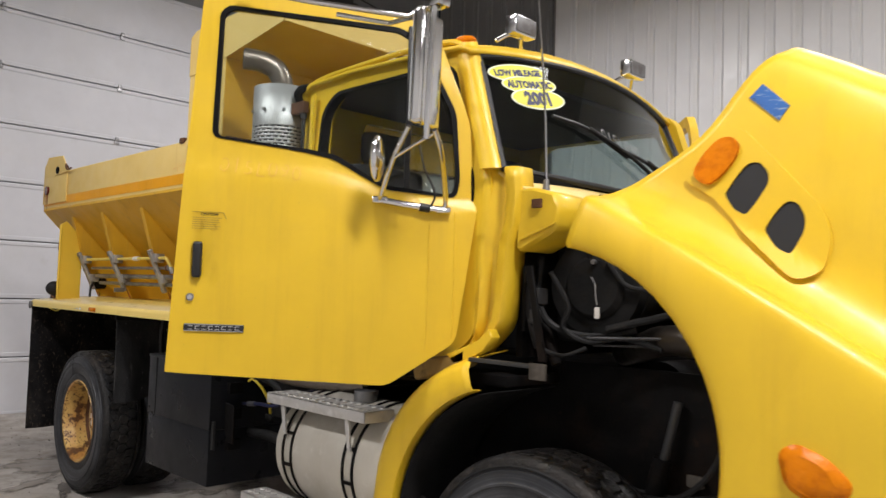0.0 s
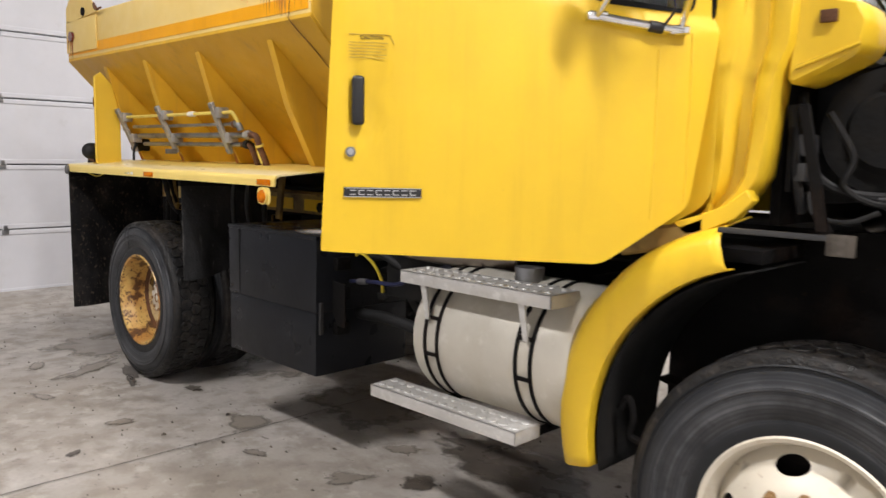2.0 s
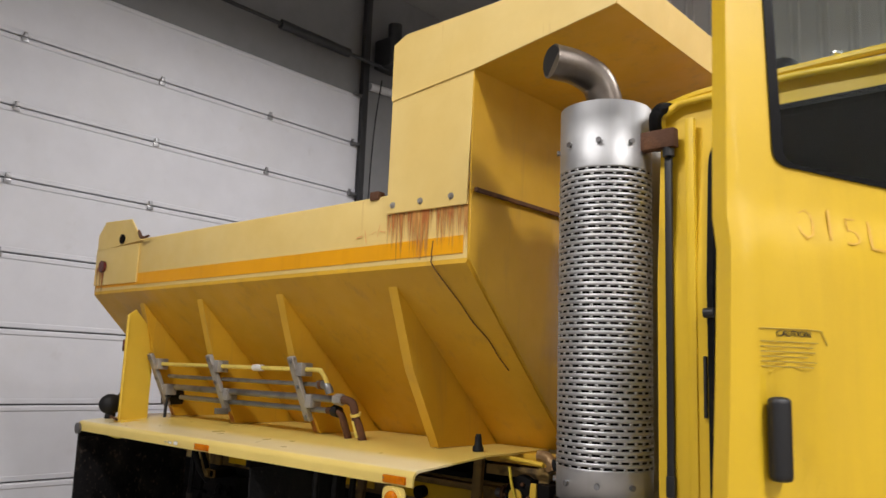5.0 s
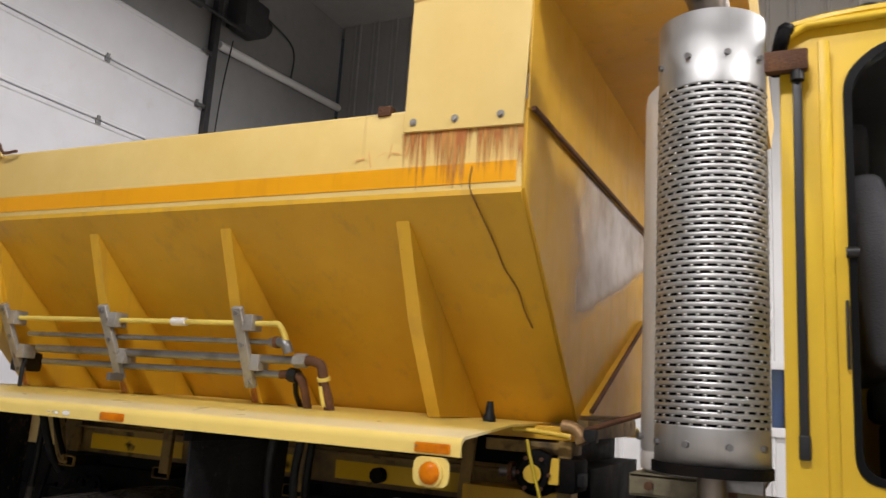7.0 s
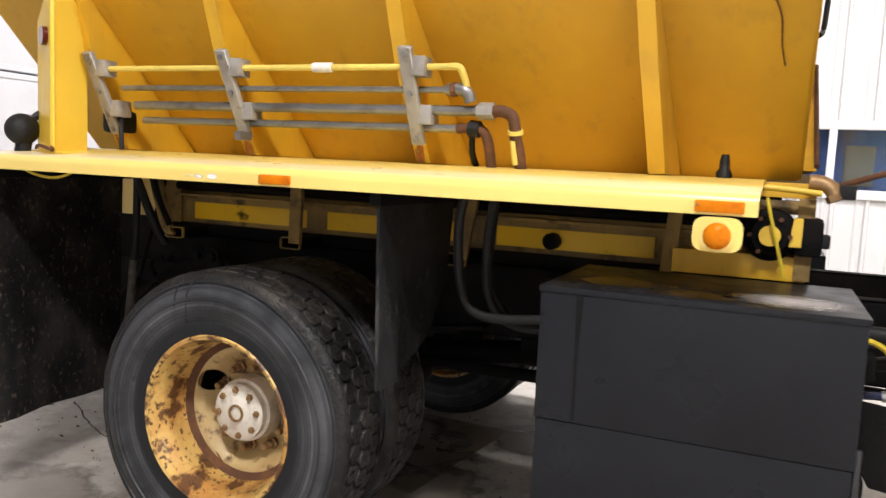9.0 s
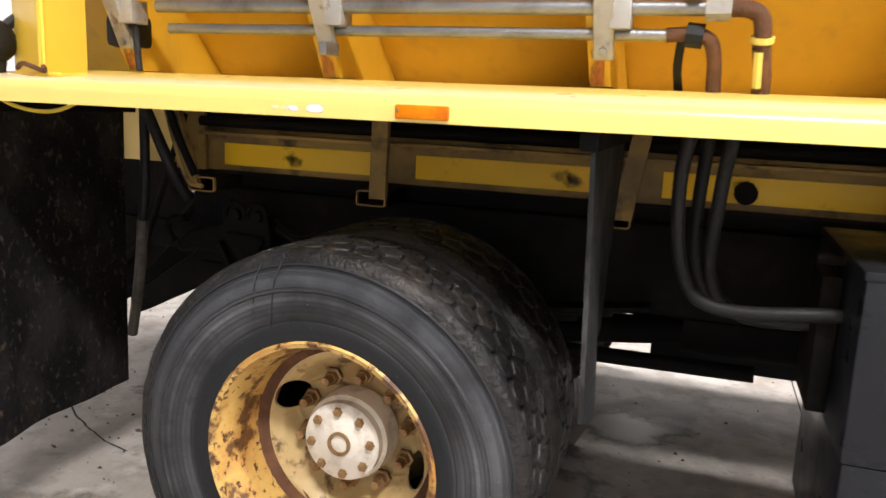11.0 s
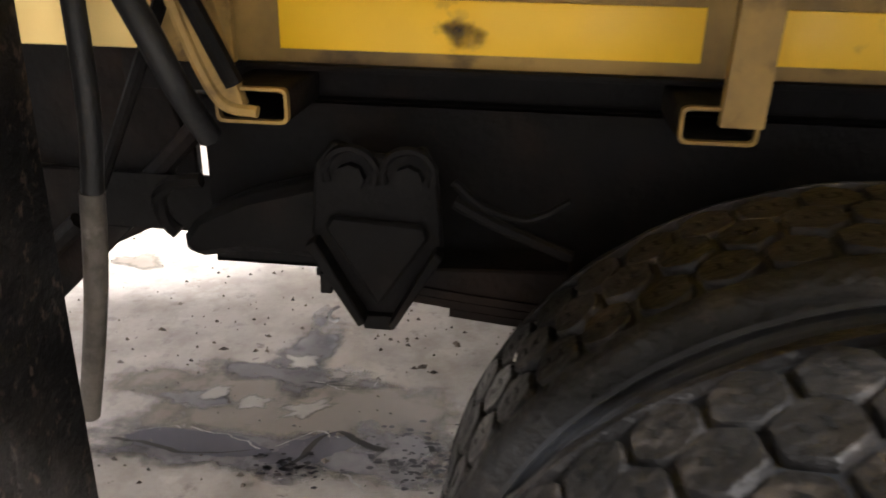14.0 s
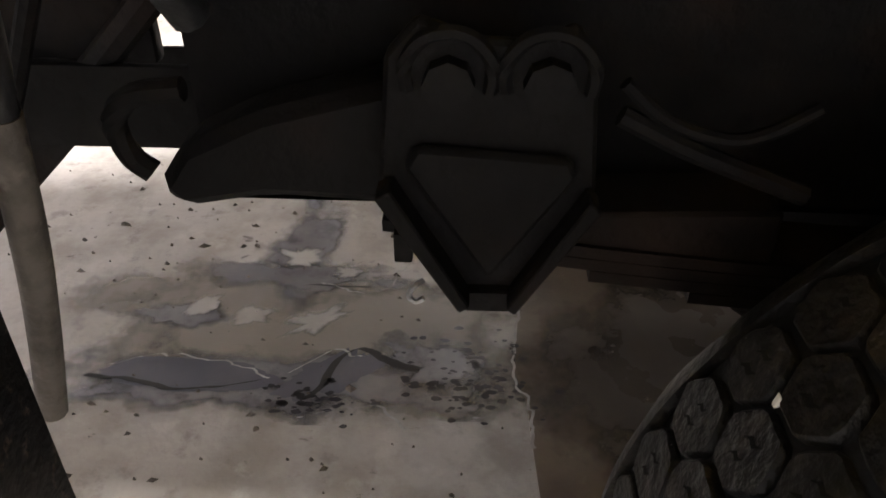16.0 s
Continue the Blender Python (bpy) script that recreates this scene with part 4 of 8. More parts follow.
# ---------------------------------------------------------------- the truck
truck = thing("dump_truck", (1.9, YC, 0), "yellow plow truck with its hood tilted open and passenger door ajar", "truck")

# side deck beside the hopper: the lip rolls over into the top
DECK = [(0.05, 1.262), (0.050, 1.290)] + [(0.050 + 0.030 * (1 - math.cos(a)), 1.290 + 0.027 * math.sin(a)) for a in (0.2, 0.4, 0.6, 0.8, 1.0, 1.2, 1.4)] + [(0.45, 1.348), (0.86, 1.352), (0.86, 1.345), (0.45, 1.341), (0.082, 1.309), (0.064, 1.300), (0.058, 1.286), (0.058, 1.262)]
deck = part("side_deck", prism(DECK, -1.02, 1.55, "x", 0), DECK_YELLOW, truck, "yellow steel side deck with a pale highlight painted along its edge", True, 20)
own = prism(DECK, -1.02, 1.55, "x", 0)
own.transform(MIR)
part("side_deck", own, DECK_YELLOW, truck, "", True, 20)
for x in (1.467, 0.25):
    part("reflector", box(x - 0.054, x + 0.054, 0.040, 0.0495, 1.268, 1.295, 0.004), AMBER, deck, "amber rectangular reflector")
    part("reflector_screw", box(x - 0.05, x - 0.044, 0.038, 0.0405, 1.281, 1.287, 0.001), BRASSY, deck)
SCUFF = surface("scuffed_pale_primer", (0.84, 0.82, 0.80), 0.45, 0, [((0.70, 0.60, 0.40), 20, 0.5, 0.7, ONE, 0.6)], [], 0.05)
film(SCUFF, 16.0, ONE, 0.75, 1.0, 1.0)
for x0, x1 in ((-0.095, -0.012), (0.004, 0.040)):
    part("scuff", film_sheet(x0, x1, 1.270, 1.289, lambda x, z: (x, 0.0488, z), lambda f, g: 0.56 - 1.8 * abs(g - 0.5) ** 2 - 2.4 * abs(f - 0.5) ** 3, 10, 6), SCUFF, deck, "pale scuff on the lip", False)
tag_shape = rounded([(1.412, 1.258), (1.412, 1.178), (1.522, 1.178), (1.522, 1.258)], 0.03)
part("lamp_plate", prism(tag_shape, 0.046, 0.0495, "y", 0), DECK_YELLOW, deck)
part("lamp_base", rod((1.467, 0.046, 1.215), (1.467, 0.036, 1.215), 0.038, 24), DECK_YELLOW, deck)
lens = bmesh.new()
bmesh.ops.create_uvsphere(lens, u_segments=20, v_segments=10, radius=0.031)
lens.transform(Matrix.Translation((1.467, 0.036, 1.215)) @ Matrix.Diagonal((1, 0.6, 1, 1)))
part("lamp_lens", lens, AMBER, deck, "round amber lamp lens")
part("rear_lamp_base", rod((-1.0, 0.049, 1.275), (-1.0, 0.036, 1.275), 0.03, 16), STEEL, deck)
# upright post on the deck with a round red lamp, and the work lamp behind it
SIDE = Matrix.Translation((-0.764, 0.150, 0)) @ Matrix.Rotation(radians(101), 4, "Z")
post = part("rear_post", prism([(0.0, 1.331), (0.0, 1.90), (0.05, 1.935), (0.13, 1.86), (0.19, 1.70), (0.19, 1.331)], 0.0, 0.010, "y", 0.002, None, SIDE), POST_YELLOW, truck, "yellow steel post on the deck")
WING = Matrix.Translation((-0.764, 0.150, 0)) @ Matrix.Rotation(radians(152), 4, "Z")
part("post_wing", prism([(0.0, 1.331), (0.0, 1.90), (0.10, 1.885), (0.225, 1.80), (0.225, 1.331)], -0.010, 0.0, "y", 0.002, None, WING), POST_YELLOW, post, "pale yellow bent wing of the post")
part("post_foot", prism([(-0.77, 0.13), (-0.70, 0.14), (-0.73, 0.35), (-0.96, 0.35), (-0.98, 0.24)], 1.322, 1.332, "z", 0.002), POST_YELLOW, post)
part("post_lamp", rod((-0.838, 0.189, 1.735), (-0.846, 0.173, 1.735), 0.033, 20), RED, post, "dark red round lamp")
bm = bmesh.new()
bmesh.ops.create_uvsphere(bm, u_segments=18, v_segments=12, radius=0.058)
bm.transform(Matrix.Translation((-0.975, 0.20, 1.405)) @ Matrix.Diagonal((0.9, 1.1, 1, 1)))
rod((-0.975, 0.20, 1.32), (-0.972, 0.205, 1.36), 0.028, 10, bm=bm)
part("work_lamp", bm, HOSE, truck, "black round work lamp on the deck")
part("wire", tube([(-0.965, 0.23, 1.44), (-0.945, 0.27, 1.475), (-0.90, 0.31, 1.48)], 0.014, 8), HOSE, truck)
part("wire", tube([(-0.83, 0.14, 1.34), (-0.79, 0.12, 1.35), (-0.74, 0.13, 1.335), (-0.72, 0.11, 1.345)], 0.006, 6), RUSTY, truck)
part("deck_debris", lathe([(0.0, 0.0), (0.010, 0.0), (0.014, 0.02), (0.015, 0.04), (0.022, 0.052), (0.022, 0.066), (0.0, 0.067)], 10, m=Matrix.Translation((1.44, 0.53, 1.416)) @ Euler((radians(-90), 0, radians(12))).to_matrix().to_4x4()), HOSE, truck)

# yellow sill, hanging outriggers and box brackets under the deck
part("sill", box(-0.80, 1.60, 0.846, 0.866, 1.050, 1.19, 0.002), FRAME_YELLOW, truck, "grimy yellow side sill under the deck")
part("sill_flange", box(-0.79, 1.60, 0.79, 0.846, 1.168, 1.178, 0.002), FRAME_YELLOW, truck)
part("sill_flange", box(-0.79, 1.60, 0.822, 0.846, 1.044, 1.052, 0.002), BLACK_FRAME, truck)
SILL_BRIGHT = surface("clean_yellow_sill", (0.76, 0.46, 0.006), 0.5, 0, [((0.2, 0.12, 0.03), 9, 0.62, 0.74, ONE, 0.8)], [], 0.06)
for x0, x1 in ((-0.726, -0.155), (-0.058, 0.538), (0.66, 1.22)):
    part("sill_panel", box(x0, x1, 0.840, 0.8455, 1.071, 1.142, 0.001), SILL_BRIGHT, truck, "brighter yellow panel")
SMUDGE = surface("black_oily_smudge", (0.018, 0.014, 0.010), 0.6)
film(SMUDGE, 22.0, ONE, 0.62, 1.25, 1.0)
for x, w in ((-0.473, 0.05), (0.405, 0.075)):
    part("smudge", film_sheet(x - w, x + w, 1.073, 1.140, lambda a, z: (a, 0.8392, z), lambda f, g: 0.60 - 1.5 * math.hypot(f - 0.5, g - 0.45), 10, 8), SMUDGE, truck, "dark oily smudge on the panel", False)
part("sill_rail", rod((-0.8, 0.82, 1.21), (1.2, 0.82, 1.21), 0.016, 10), BLACK_FRAME, truck)
part("sill_bolt", rod((0.872, 0.846, 1.102), (0.872, 0.80, 1.102), 0.030, 10), BLACK_FRAME, truck)
for xt, xb, w, b0, b1 in ((-0.835, -0.752, 0.018, -0.775, -0.680), (-0.118, -0.124, 0.025, -0.194, -0.101), (0.615, 0.572, 0.024, 0.494, 0.594), (1.30, 1.28, 0.022, 1.21, 1.30)):
    bm = bmesh.new()
    rows = []
    for z, x in ((1.30, xt), (1.018, xb)):
        rows.append([bm.verts.new((x + a, b, z)) for a, b in ((-w, 0.705), (w, 0.705), (w, 0.725), (-w, 0.725))])
    for k in range(4):
        bm.faces.new((rows[0][k], rows[0][(k + 1) % 4], rows[1][(k + 1) % 4], rows[1][k]))
    bm.faces.new(rows[0])
    bm.faces.new(rows[1][::-1])
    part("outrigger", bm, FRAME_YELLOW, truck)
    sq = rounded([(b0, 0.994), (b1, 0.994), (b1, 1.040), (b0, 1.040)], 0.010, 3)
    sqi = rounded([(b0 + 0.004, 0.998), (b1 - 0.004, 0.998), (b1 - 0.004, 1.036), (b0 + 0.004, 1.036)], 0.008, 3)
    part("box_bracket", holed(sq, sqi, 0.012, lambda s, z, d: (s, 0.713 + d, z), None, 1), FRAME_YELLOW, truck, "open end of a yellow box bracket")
    part("box_tube", holed(sq, sqi, 0.14, lambda s, z, d: (s, 0.726 + d, z), None, 1), BLACK_FRAME, truck)
part("hanging_loop", tube([(-0.848, 0.705, 1.249), (-0.821, 0.705, 1.159), (-0.790, 0.705, 1.070), (-0.760, 0.705, 1.020), (-0.716, 0.705, 1.011)], 0.008, 8), FRAME_YELLOW, truck)
part("loom", tube([(-0.931, 0.690, 1.281), (-0.885, 0.690, 1.191), (-0.845, 0.690, 1.111), (-0.819, 0.710, 1.031), (-0.807, 0.760, 0.962)], 0.018, 10), HOSE, truck, "dirty wiring loom")
part("loom", tube([(-0.839, 0.695, 1.278), (-0.807, 0.695, 1.189), (-0.772, 0.700, 1.109), (-0.746, 0.710, 1.044)], 0.013, 8), BLACK_FRAME, truck)

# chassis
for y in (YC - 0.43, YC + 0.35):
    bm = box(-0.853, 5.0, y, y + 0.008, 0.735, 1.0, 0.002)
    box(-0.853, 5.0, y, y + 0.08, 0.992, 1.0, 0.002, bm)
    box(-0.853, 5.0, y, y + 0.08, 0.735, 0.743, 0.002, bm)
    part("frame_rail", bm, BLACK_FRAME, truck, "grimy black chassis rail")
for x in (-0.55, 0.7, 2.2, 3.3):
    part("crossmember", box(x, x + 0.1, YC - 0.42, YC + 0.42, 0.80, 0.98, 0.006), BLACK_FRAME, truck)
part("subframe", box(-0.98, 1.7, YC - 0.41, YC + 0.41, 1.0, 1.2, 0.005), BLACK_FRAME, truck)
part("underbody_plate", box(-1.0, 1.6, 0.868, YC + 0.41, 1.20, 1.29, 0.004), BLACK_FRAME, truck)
# rear suspension
for y in (0.74, 2 * YC - 0.82):
    bm = bmesh.new()
    for k in range(5):
        half = 0.66 - 0.095 * k
        pts = []
        for i in range(13):
            f = -1 + 2 * i / 12
            pts.append((f * half, 0.735 - 0.013 * k + 0.05 * (f * half / 0.66) ** 2))
        prism(pts + [(a, b - 0.012) for a, b in pts[::-1]], y, y + 0.08, "y", 0, bm)
    part("leaf_spring", bm, BLACK_FRAME, truck)
    part("spring_block", box(-0.13, 0.13, y - 0.015, y + 0.095, 0.50, 0.672, 0.01), BLACK_FRAME, truck)
    for dx in (-0.1, 0.1):
        part("u_bolt", tube([(dx, y - 0.012, 0.42), (dx, y - 0.012, 0.70), (dx, y + 0.04, 0.735), (dx, y + 0.092, 0.70), (dx, y + 0.092, 0.42)], 0.012, 8), BLACK_FRAME, truck)
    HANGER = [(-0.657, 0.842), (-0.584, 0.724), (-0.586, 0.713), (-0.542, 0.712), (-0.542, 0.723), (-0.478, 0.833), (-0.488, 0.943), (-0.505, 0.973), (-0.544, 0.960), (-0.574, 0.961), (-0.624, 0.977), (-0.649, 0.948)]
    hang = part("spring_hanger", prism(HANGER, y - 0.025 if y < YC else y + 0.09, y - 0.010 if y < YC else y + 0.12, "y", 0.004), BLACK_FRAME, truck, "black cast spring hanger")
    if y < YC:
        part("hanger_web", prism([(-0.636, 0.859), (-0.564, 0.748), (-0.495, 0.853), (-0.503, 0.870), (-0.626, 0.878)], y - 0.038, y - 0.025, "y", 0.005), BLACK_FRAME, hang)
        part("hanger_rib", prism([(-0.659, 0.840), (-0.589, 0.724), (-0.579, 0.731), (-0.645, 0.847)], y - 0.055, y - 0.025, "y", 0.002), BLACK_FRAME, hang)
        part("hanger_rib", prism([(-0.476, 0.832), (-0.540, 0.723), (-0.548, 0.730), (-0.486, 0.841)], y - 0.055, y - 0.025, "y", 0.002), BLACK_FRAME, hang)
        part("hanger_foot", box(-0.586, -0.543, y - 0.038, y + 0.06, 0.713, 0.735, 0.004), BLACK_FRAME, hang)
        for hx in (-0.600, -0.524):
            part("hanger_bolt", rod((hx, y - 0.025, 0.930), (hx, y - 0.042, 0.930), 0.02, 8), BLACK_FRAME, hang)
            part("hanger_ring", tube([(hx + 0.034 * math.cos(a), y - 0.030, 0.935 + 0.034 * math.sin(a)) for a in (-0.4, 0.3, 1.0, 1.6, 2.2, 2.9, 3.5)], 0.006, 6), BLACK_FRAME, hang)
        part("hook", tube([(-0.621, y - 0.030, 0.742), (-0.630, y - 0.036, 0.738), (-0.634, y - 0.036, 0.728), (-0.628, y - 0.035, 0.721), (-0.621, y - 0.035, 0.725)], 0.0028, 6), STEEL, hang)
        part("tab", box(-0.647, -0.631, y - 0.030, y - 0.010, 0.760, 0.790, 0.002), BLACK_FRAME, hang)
part("rear_axle", rod((0, 0.35, 0.5), (0, 2 * YC - 0.35, 0.5), 0.085, 20), BLACK_FRAME, truck)
bm = bmesh.new()
bmesh.ops.create_uvsphere(bm, u_segments=24, v_segments=14, radius=0.24)
bm.transform(Matrix.Translation((0, YC, 0.5)))
part("differential", bm, BLACK_FRAME, truck)
part("drive_shaft", rod((0.2, YC, 0.53), (2.4, YC, 0.78), 0.05, 14), BLACK_FRAME, truck)
for y in (0.56, 2 * YC - 0.72):
    part("brake_drum", rod((0, y, 0.5), (0, y + 0.16, 0.5), 0.215, 28), BLACK_FRAME, truck)
    part("brake_chamber", rod((-0.02, y + 0.2, 0.60), (-0.17, y + 0.2, 0.64), 0.08, 18), BLACK_FRAME, truck)
part("air_tank", rod((0.75, 1.05, 0.72), (1.4, 1.05, 0.72), 0.13, 22), BLACK_FRAME, truck)
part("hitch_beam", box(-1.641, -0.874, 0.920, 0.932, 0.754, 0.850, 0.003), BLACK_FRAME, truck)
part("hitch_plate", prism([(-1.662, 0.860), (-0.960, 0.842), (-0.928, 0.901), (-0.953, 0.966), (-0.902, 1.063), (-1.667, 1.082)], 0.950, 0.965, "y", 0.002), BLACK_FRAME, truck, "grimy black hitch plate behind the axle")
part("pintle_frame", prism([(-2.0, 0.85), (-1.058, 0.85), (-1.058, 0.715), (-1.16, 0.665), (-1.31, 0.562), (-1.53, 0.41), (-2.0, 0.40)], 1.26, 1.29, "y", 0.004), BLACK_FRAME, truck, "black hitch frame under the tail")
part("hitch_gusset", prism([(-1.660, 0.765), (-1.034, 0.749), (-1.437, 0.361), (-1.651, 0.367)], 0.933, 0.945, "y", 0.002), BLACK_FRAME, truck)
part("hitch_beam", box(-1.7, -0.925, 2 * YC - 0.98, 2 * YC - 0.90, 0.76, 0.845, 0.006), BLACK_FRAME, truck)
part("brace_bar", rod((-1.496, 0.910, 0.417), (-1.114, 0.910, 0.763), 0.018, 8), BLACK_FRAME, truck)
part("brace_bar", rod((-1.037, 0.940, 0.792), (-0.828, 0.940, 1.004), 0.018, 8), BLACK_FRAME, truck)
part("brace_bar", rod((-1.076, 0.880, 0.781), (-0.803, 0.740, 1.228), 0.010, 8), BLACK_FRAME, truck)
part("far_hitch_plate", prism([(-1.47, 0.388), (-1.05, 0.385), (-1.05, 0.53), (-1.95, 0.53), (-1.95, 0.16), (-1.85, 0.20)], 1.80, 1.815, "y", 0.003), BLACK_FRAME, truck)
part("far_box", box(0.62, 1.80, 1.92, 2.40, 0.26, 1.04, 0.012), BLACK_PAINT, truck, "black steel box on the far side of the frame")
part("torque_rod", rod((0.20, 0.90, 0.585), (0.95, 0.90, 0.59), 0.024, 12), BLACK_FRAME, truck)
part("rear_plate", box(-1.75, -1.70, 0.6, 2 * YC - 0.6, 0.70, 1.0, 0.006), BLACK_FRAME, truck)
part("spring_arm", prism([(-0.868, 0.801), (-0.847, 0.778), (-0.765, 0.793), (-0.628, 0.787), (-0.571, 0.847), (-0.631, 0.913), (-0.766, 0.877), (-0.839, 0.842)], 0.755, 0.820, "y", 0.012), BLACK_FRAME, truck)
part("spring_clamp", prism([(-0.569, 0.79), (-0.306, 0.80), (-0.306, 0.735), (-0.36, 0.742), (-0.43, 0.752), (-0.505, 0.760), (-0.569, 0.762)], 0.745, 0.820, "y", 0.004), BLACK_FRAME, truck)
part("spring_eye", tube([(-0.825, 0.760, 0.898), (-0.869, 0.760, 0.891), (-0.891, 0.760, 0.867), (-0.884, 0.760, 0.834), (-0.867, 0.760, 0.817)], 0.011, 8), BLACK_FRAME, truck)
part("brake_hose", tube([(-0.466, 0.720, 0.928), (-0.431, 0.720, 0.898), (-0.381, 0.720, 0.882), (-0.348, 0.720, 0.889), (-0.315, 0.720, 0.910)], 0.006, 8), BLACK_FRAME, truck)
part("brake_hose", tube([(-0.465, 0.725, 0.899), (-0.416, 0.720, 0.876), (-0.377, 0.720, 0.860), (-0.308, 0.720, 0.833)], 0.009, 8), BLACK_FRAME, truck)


def flap(x, y0, y1, z0, z1, cut):
    own = bmesh.new()
    ny, nz = 10, 14
    grid = []
    for i in range(ny + 1):
        col = []
        for k in range(nz + 1):
            f, g = i / ny, k / nz
            zb = z0 + cut * f ** 3
            z = z1 + (zb - z1) * g
            dx = 0.018 * math.sin(f * 5.0 + 1.1) * g + 0.012 * g * math.sin(f * 11)
            col.append((x + dx, y0 + (y1 - y0) * f, z))
        grid.append(col)
    for d in (0, 0.009):
        vs = [[own.verts.new((p[0] + d, p[1], p[2])) for p in col] for col in grid]
        for i in range(ny):
            for k in range(nz):
                own.faces.new((vs[i][k], vs[i + 1][k], vs[i + 1][k + 1], vs[i][k + 1]))
        if d == 0:
            first_side = vs
    edge = [(i, 0) for i in range(ny)] + [(ny, k) for k in range(nz)] + [(i, nz) for i in range(ny, 0, -1)] + [(0, k) for k in range(nz, 0, -1)]
    for a, b in zip(edge, edge[1:] + edge[:1]):
        own.faces.new((first_side[a[0]][a[1]], first_side[b[0]][b[1]], vs[b[0]][b[1]], vs[a[0]][a[1]]))
    return own


part("mud_flap", flap(-1.055, 0.07, 0.748, 0.305, 1.26, 0.0), FLAP, truck, "dirty black rubber mud flap behind the wheel")
part("mud_flap", flap(0.565, 0.086, 0.63, 0.70, 1.26, 0.26), FLAP_WORN, truck, "scuffed black rubber flap ahead of the wheel")
for x, z0 in ((-1.15, 0.30), (0.56, 0.72)):
    own = flap(x, 0.095, 0.735, z0, 1.26, 0)
    own.transform(MIR)
    part("mud_flap", own, FLAP, truck)
part("flap_bracket", box(-1.075, -1.04, 0.08, 0.80, 1.225, 1.262, 0.003), BLACK_FRAME, truck)
part("flap_bracket", box(0.545, 0.58, 0.08, 0.80, 1.225, 1.262, 0.003), BLACK_FRAME, truck)
part("drain_pipe", tube([(-1.085, 0.80, 0.455), (-1.045, 0.785, 0.60), (-1.01, 0.765, 0.73), (-0.985, 0.752, 0.875)], 0.018, 12), PIPE_GREY, truck, "dirty grey pipe hanging behind the flap")
part("drain_hose", tube([(-0.986, 0.752, 0.865), (-0.97, 0.75, 1.0), (-0.975, 0.76, 1.25)], 0.016, 10), HOSE, truck)
part("wire", tube([(-0.92, 0.12, 1.29), (-0.85, 0.14, 1.25), (-0.75, 0.16, 1.24), (-0.65, 0.18, 1.28)], 0.005, 6), YELLOW_WIRE, truck)
# same sill carried on; the stronger light there is in its pale paint
part("rear_sill", box(-1.406, -0.899, 0.820, 0.840, 1.067, 1.257, 0.002), HOP_PALE, truck, "clean yellow sill end, painted paler as if lit, stained with rust")
part("rear_sill_plate", box(-0.899, -0.787, 0.820, 0.835, 1.051, 1.249, 0.002), FRAME_YELLOW, truck)
part("rust_patch", film_sheet(-1.40, -1.12, 1.075, 1.255, lambda x, z: (x, 0.7985, z), lambda f, g: 0.8 - abs(f - 0.5) * 1.2), STREAK, truck, "", False)
for k, pts in enumerate(([(0.74, 0.33, 1.31), (0.72, 0.32, 1.16), (0.74, 0.32, 0.98), (0.82, 0.30, 0.91), (1.06, 0.28, 0.93)], [(0.82, 0.37, 1.31), (0.80, 0.36, 1.12), (0.80, 0.40, 0.95), (0.88, 0.42, 0.87), (1.06, 0.4, 0.88)], [(0.77, 0.5, 1.30), (0.76, 0.5, 1.0), (0.82, 0.55, 0.85)])):
    part("hydraulic_hose", tube(pts, 0.015, 10), HOSE, truck)

part("tread_chip", prism([(-0.3755, 0.779), (-0.369, 0.782), (-0.373, 0.791)], 0.532, 0.538, "y", 0.001), WHITE_TAG, truck, "pale stone chip caught in the tread")

# black battery and tool box
bx0, bx1, by0, by1, bz0, bz1 = 1.045, 1.80, 0.105, 0.66, 0.405, 1.048
toolbox = part("tool_box", box(bx0, bx1, by0, by1, 0.70, bz1, 0.005, None, 2), BLACK_PAINT, truck, "wet black steel box bolted to the frame")
part("box_base", box(bx0 + 0.004, bx1 - 0.005, by0 + 0.003, by1, bz0, 0.699, 0.003), BLACK_PAINT, toolbox)
part("water_run", prism([(bx0 + 0.094, 1.034), (bx0 + 0.113, 1.034), (bx0 + 0.107, 0.90), (bx0 + 0.106, 0.705), (bx0 + 0.1, 0.705), (bx0 + 0.098, 0.90)], by0 - 0.0015, by0 + 0.002, "y", 0), BLACKOUT, toolbox, "dark run of water down the box")
for wx, wy, wa, wb, ws in ((1.62, 0.25, 0.14, 0.10, 3.1), (1.22, 0.30, 0.12, 0.09, 8.7), (1.42, 0.20, 0.13, 0.06, 5.2)):
    ring = []
    for k in range(40):
        a = 2 * math.pi * k / 40
        v = Vector((math.cos(a) * 1.4, math.sin(a) * 1.4, ws))
        r = 1 + 0.3 * noise.noise(v) + 0.15 * noise.noise(v * 2.6)
        ring.append((wx + wa * r * math.cos(a), wy + wb * r * math.sin(a)))
    part("water_film", prism(ring, 1.0515, 1.0532, "z", 0), BOX_WATER, toolbox, "shallow dirty water on the lid")
part("box_lip", box(bx0 - 0.004, bx1 + 0.004, by0 - 0.004, by1, 1.035, 1.052, 0.004), BLACK_PAINT, toolbox)
part("box_bracket_plate", box(bx0 - 0.04, bx0 - 0.002, 0.3, 0.5, 0.72, 1.0, 0.004), BLACK_FRAME, toolbox)
part("latch_bar", box(bx1 - 0.002, bx1 + 0.012, 0.120, 0.138, 0.60, 0.748, 0.003), DARK_STEEL, toolbox, "dark steel latch bar")
part("hanger_bar", rod((bx0 - 0.05, 0.33, 1.03), (bx0 + 0.03, 0.33, 1.03), 0.012, 8), BLACK_FRAME, toolbox)
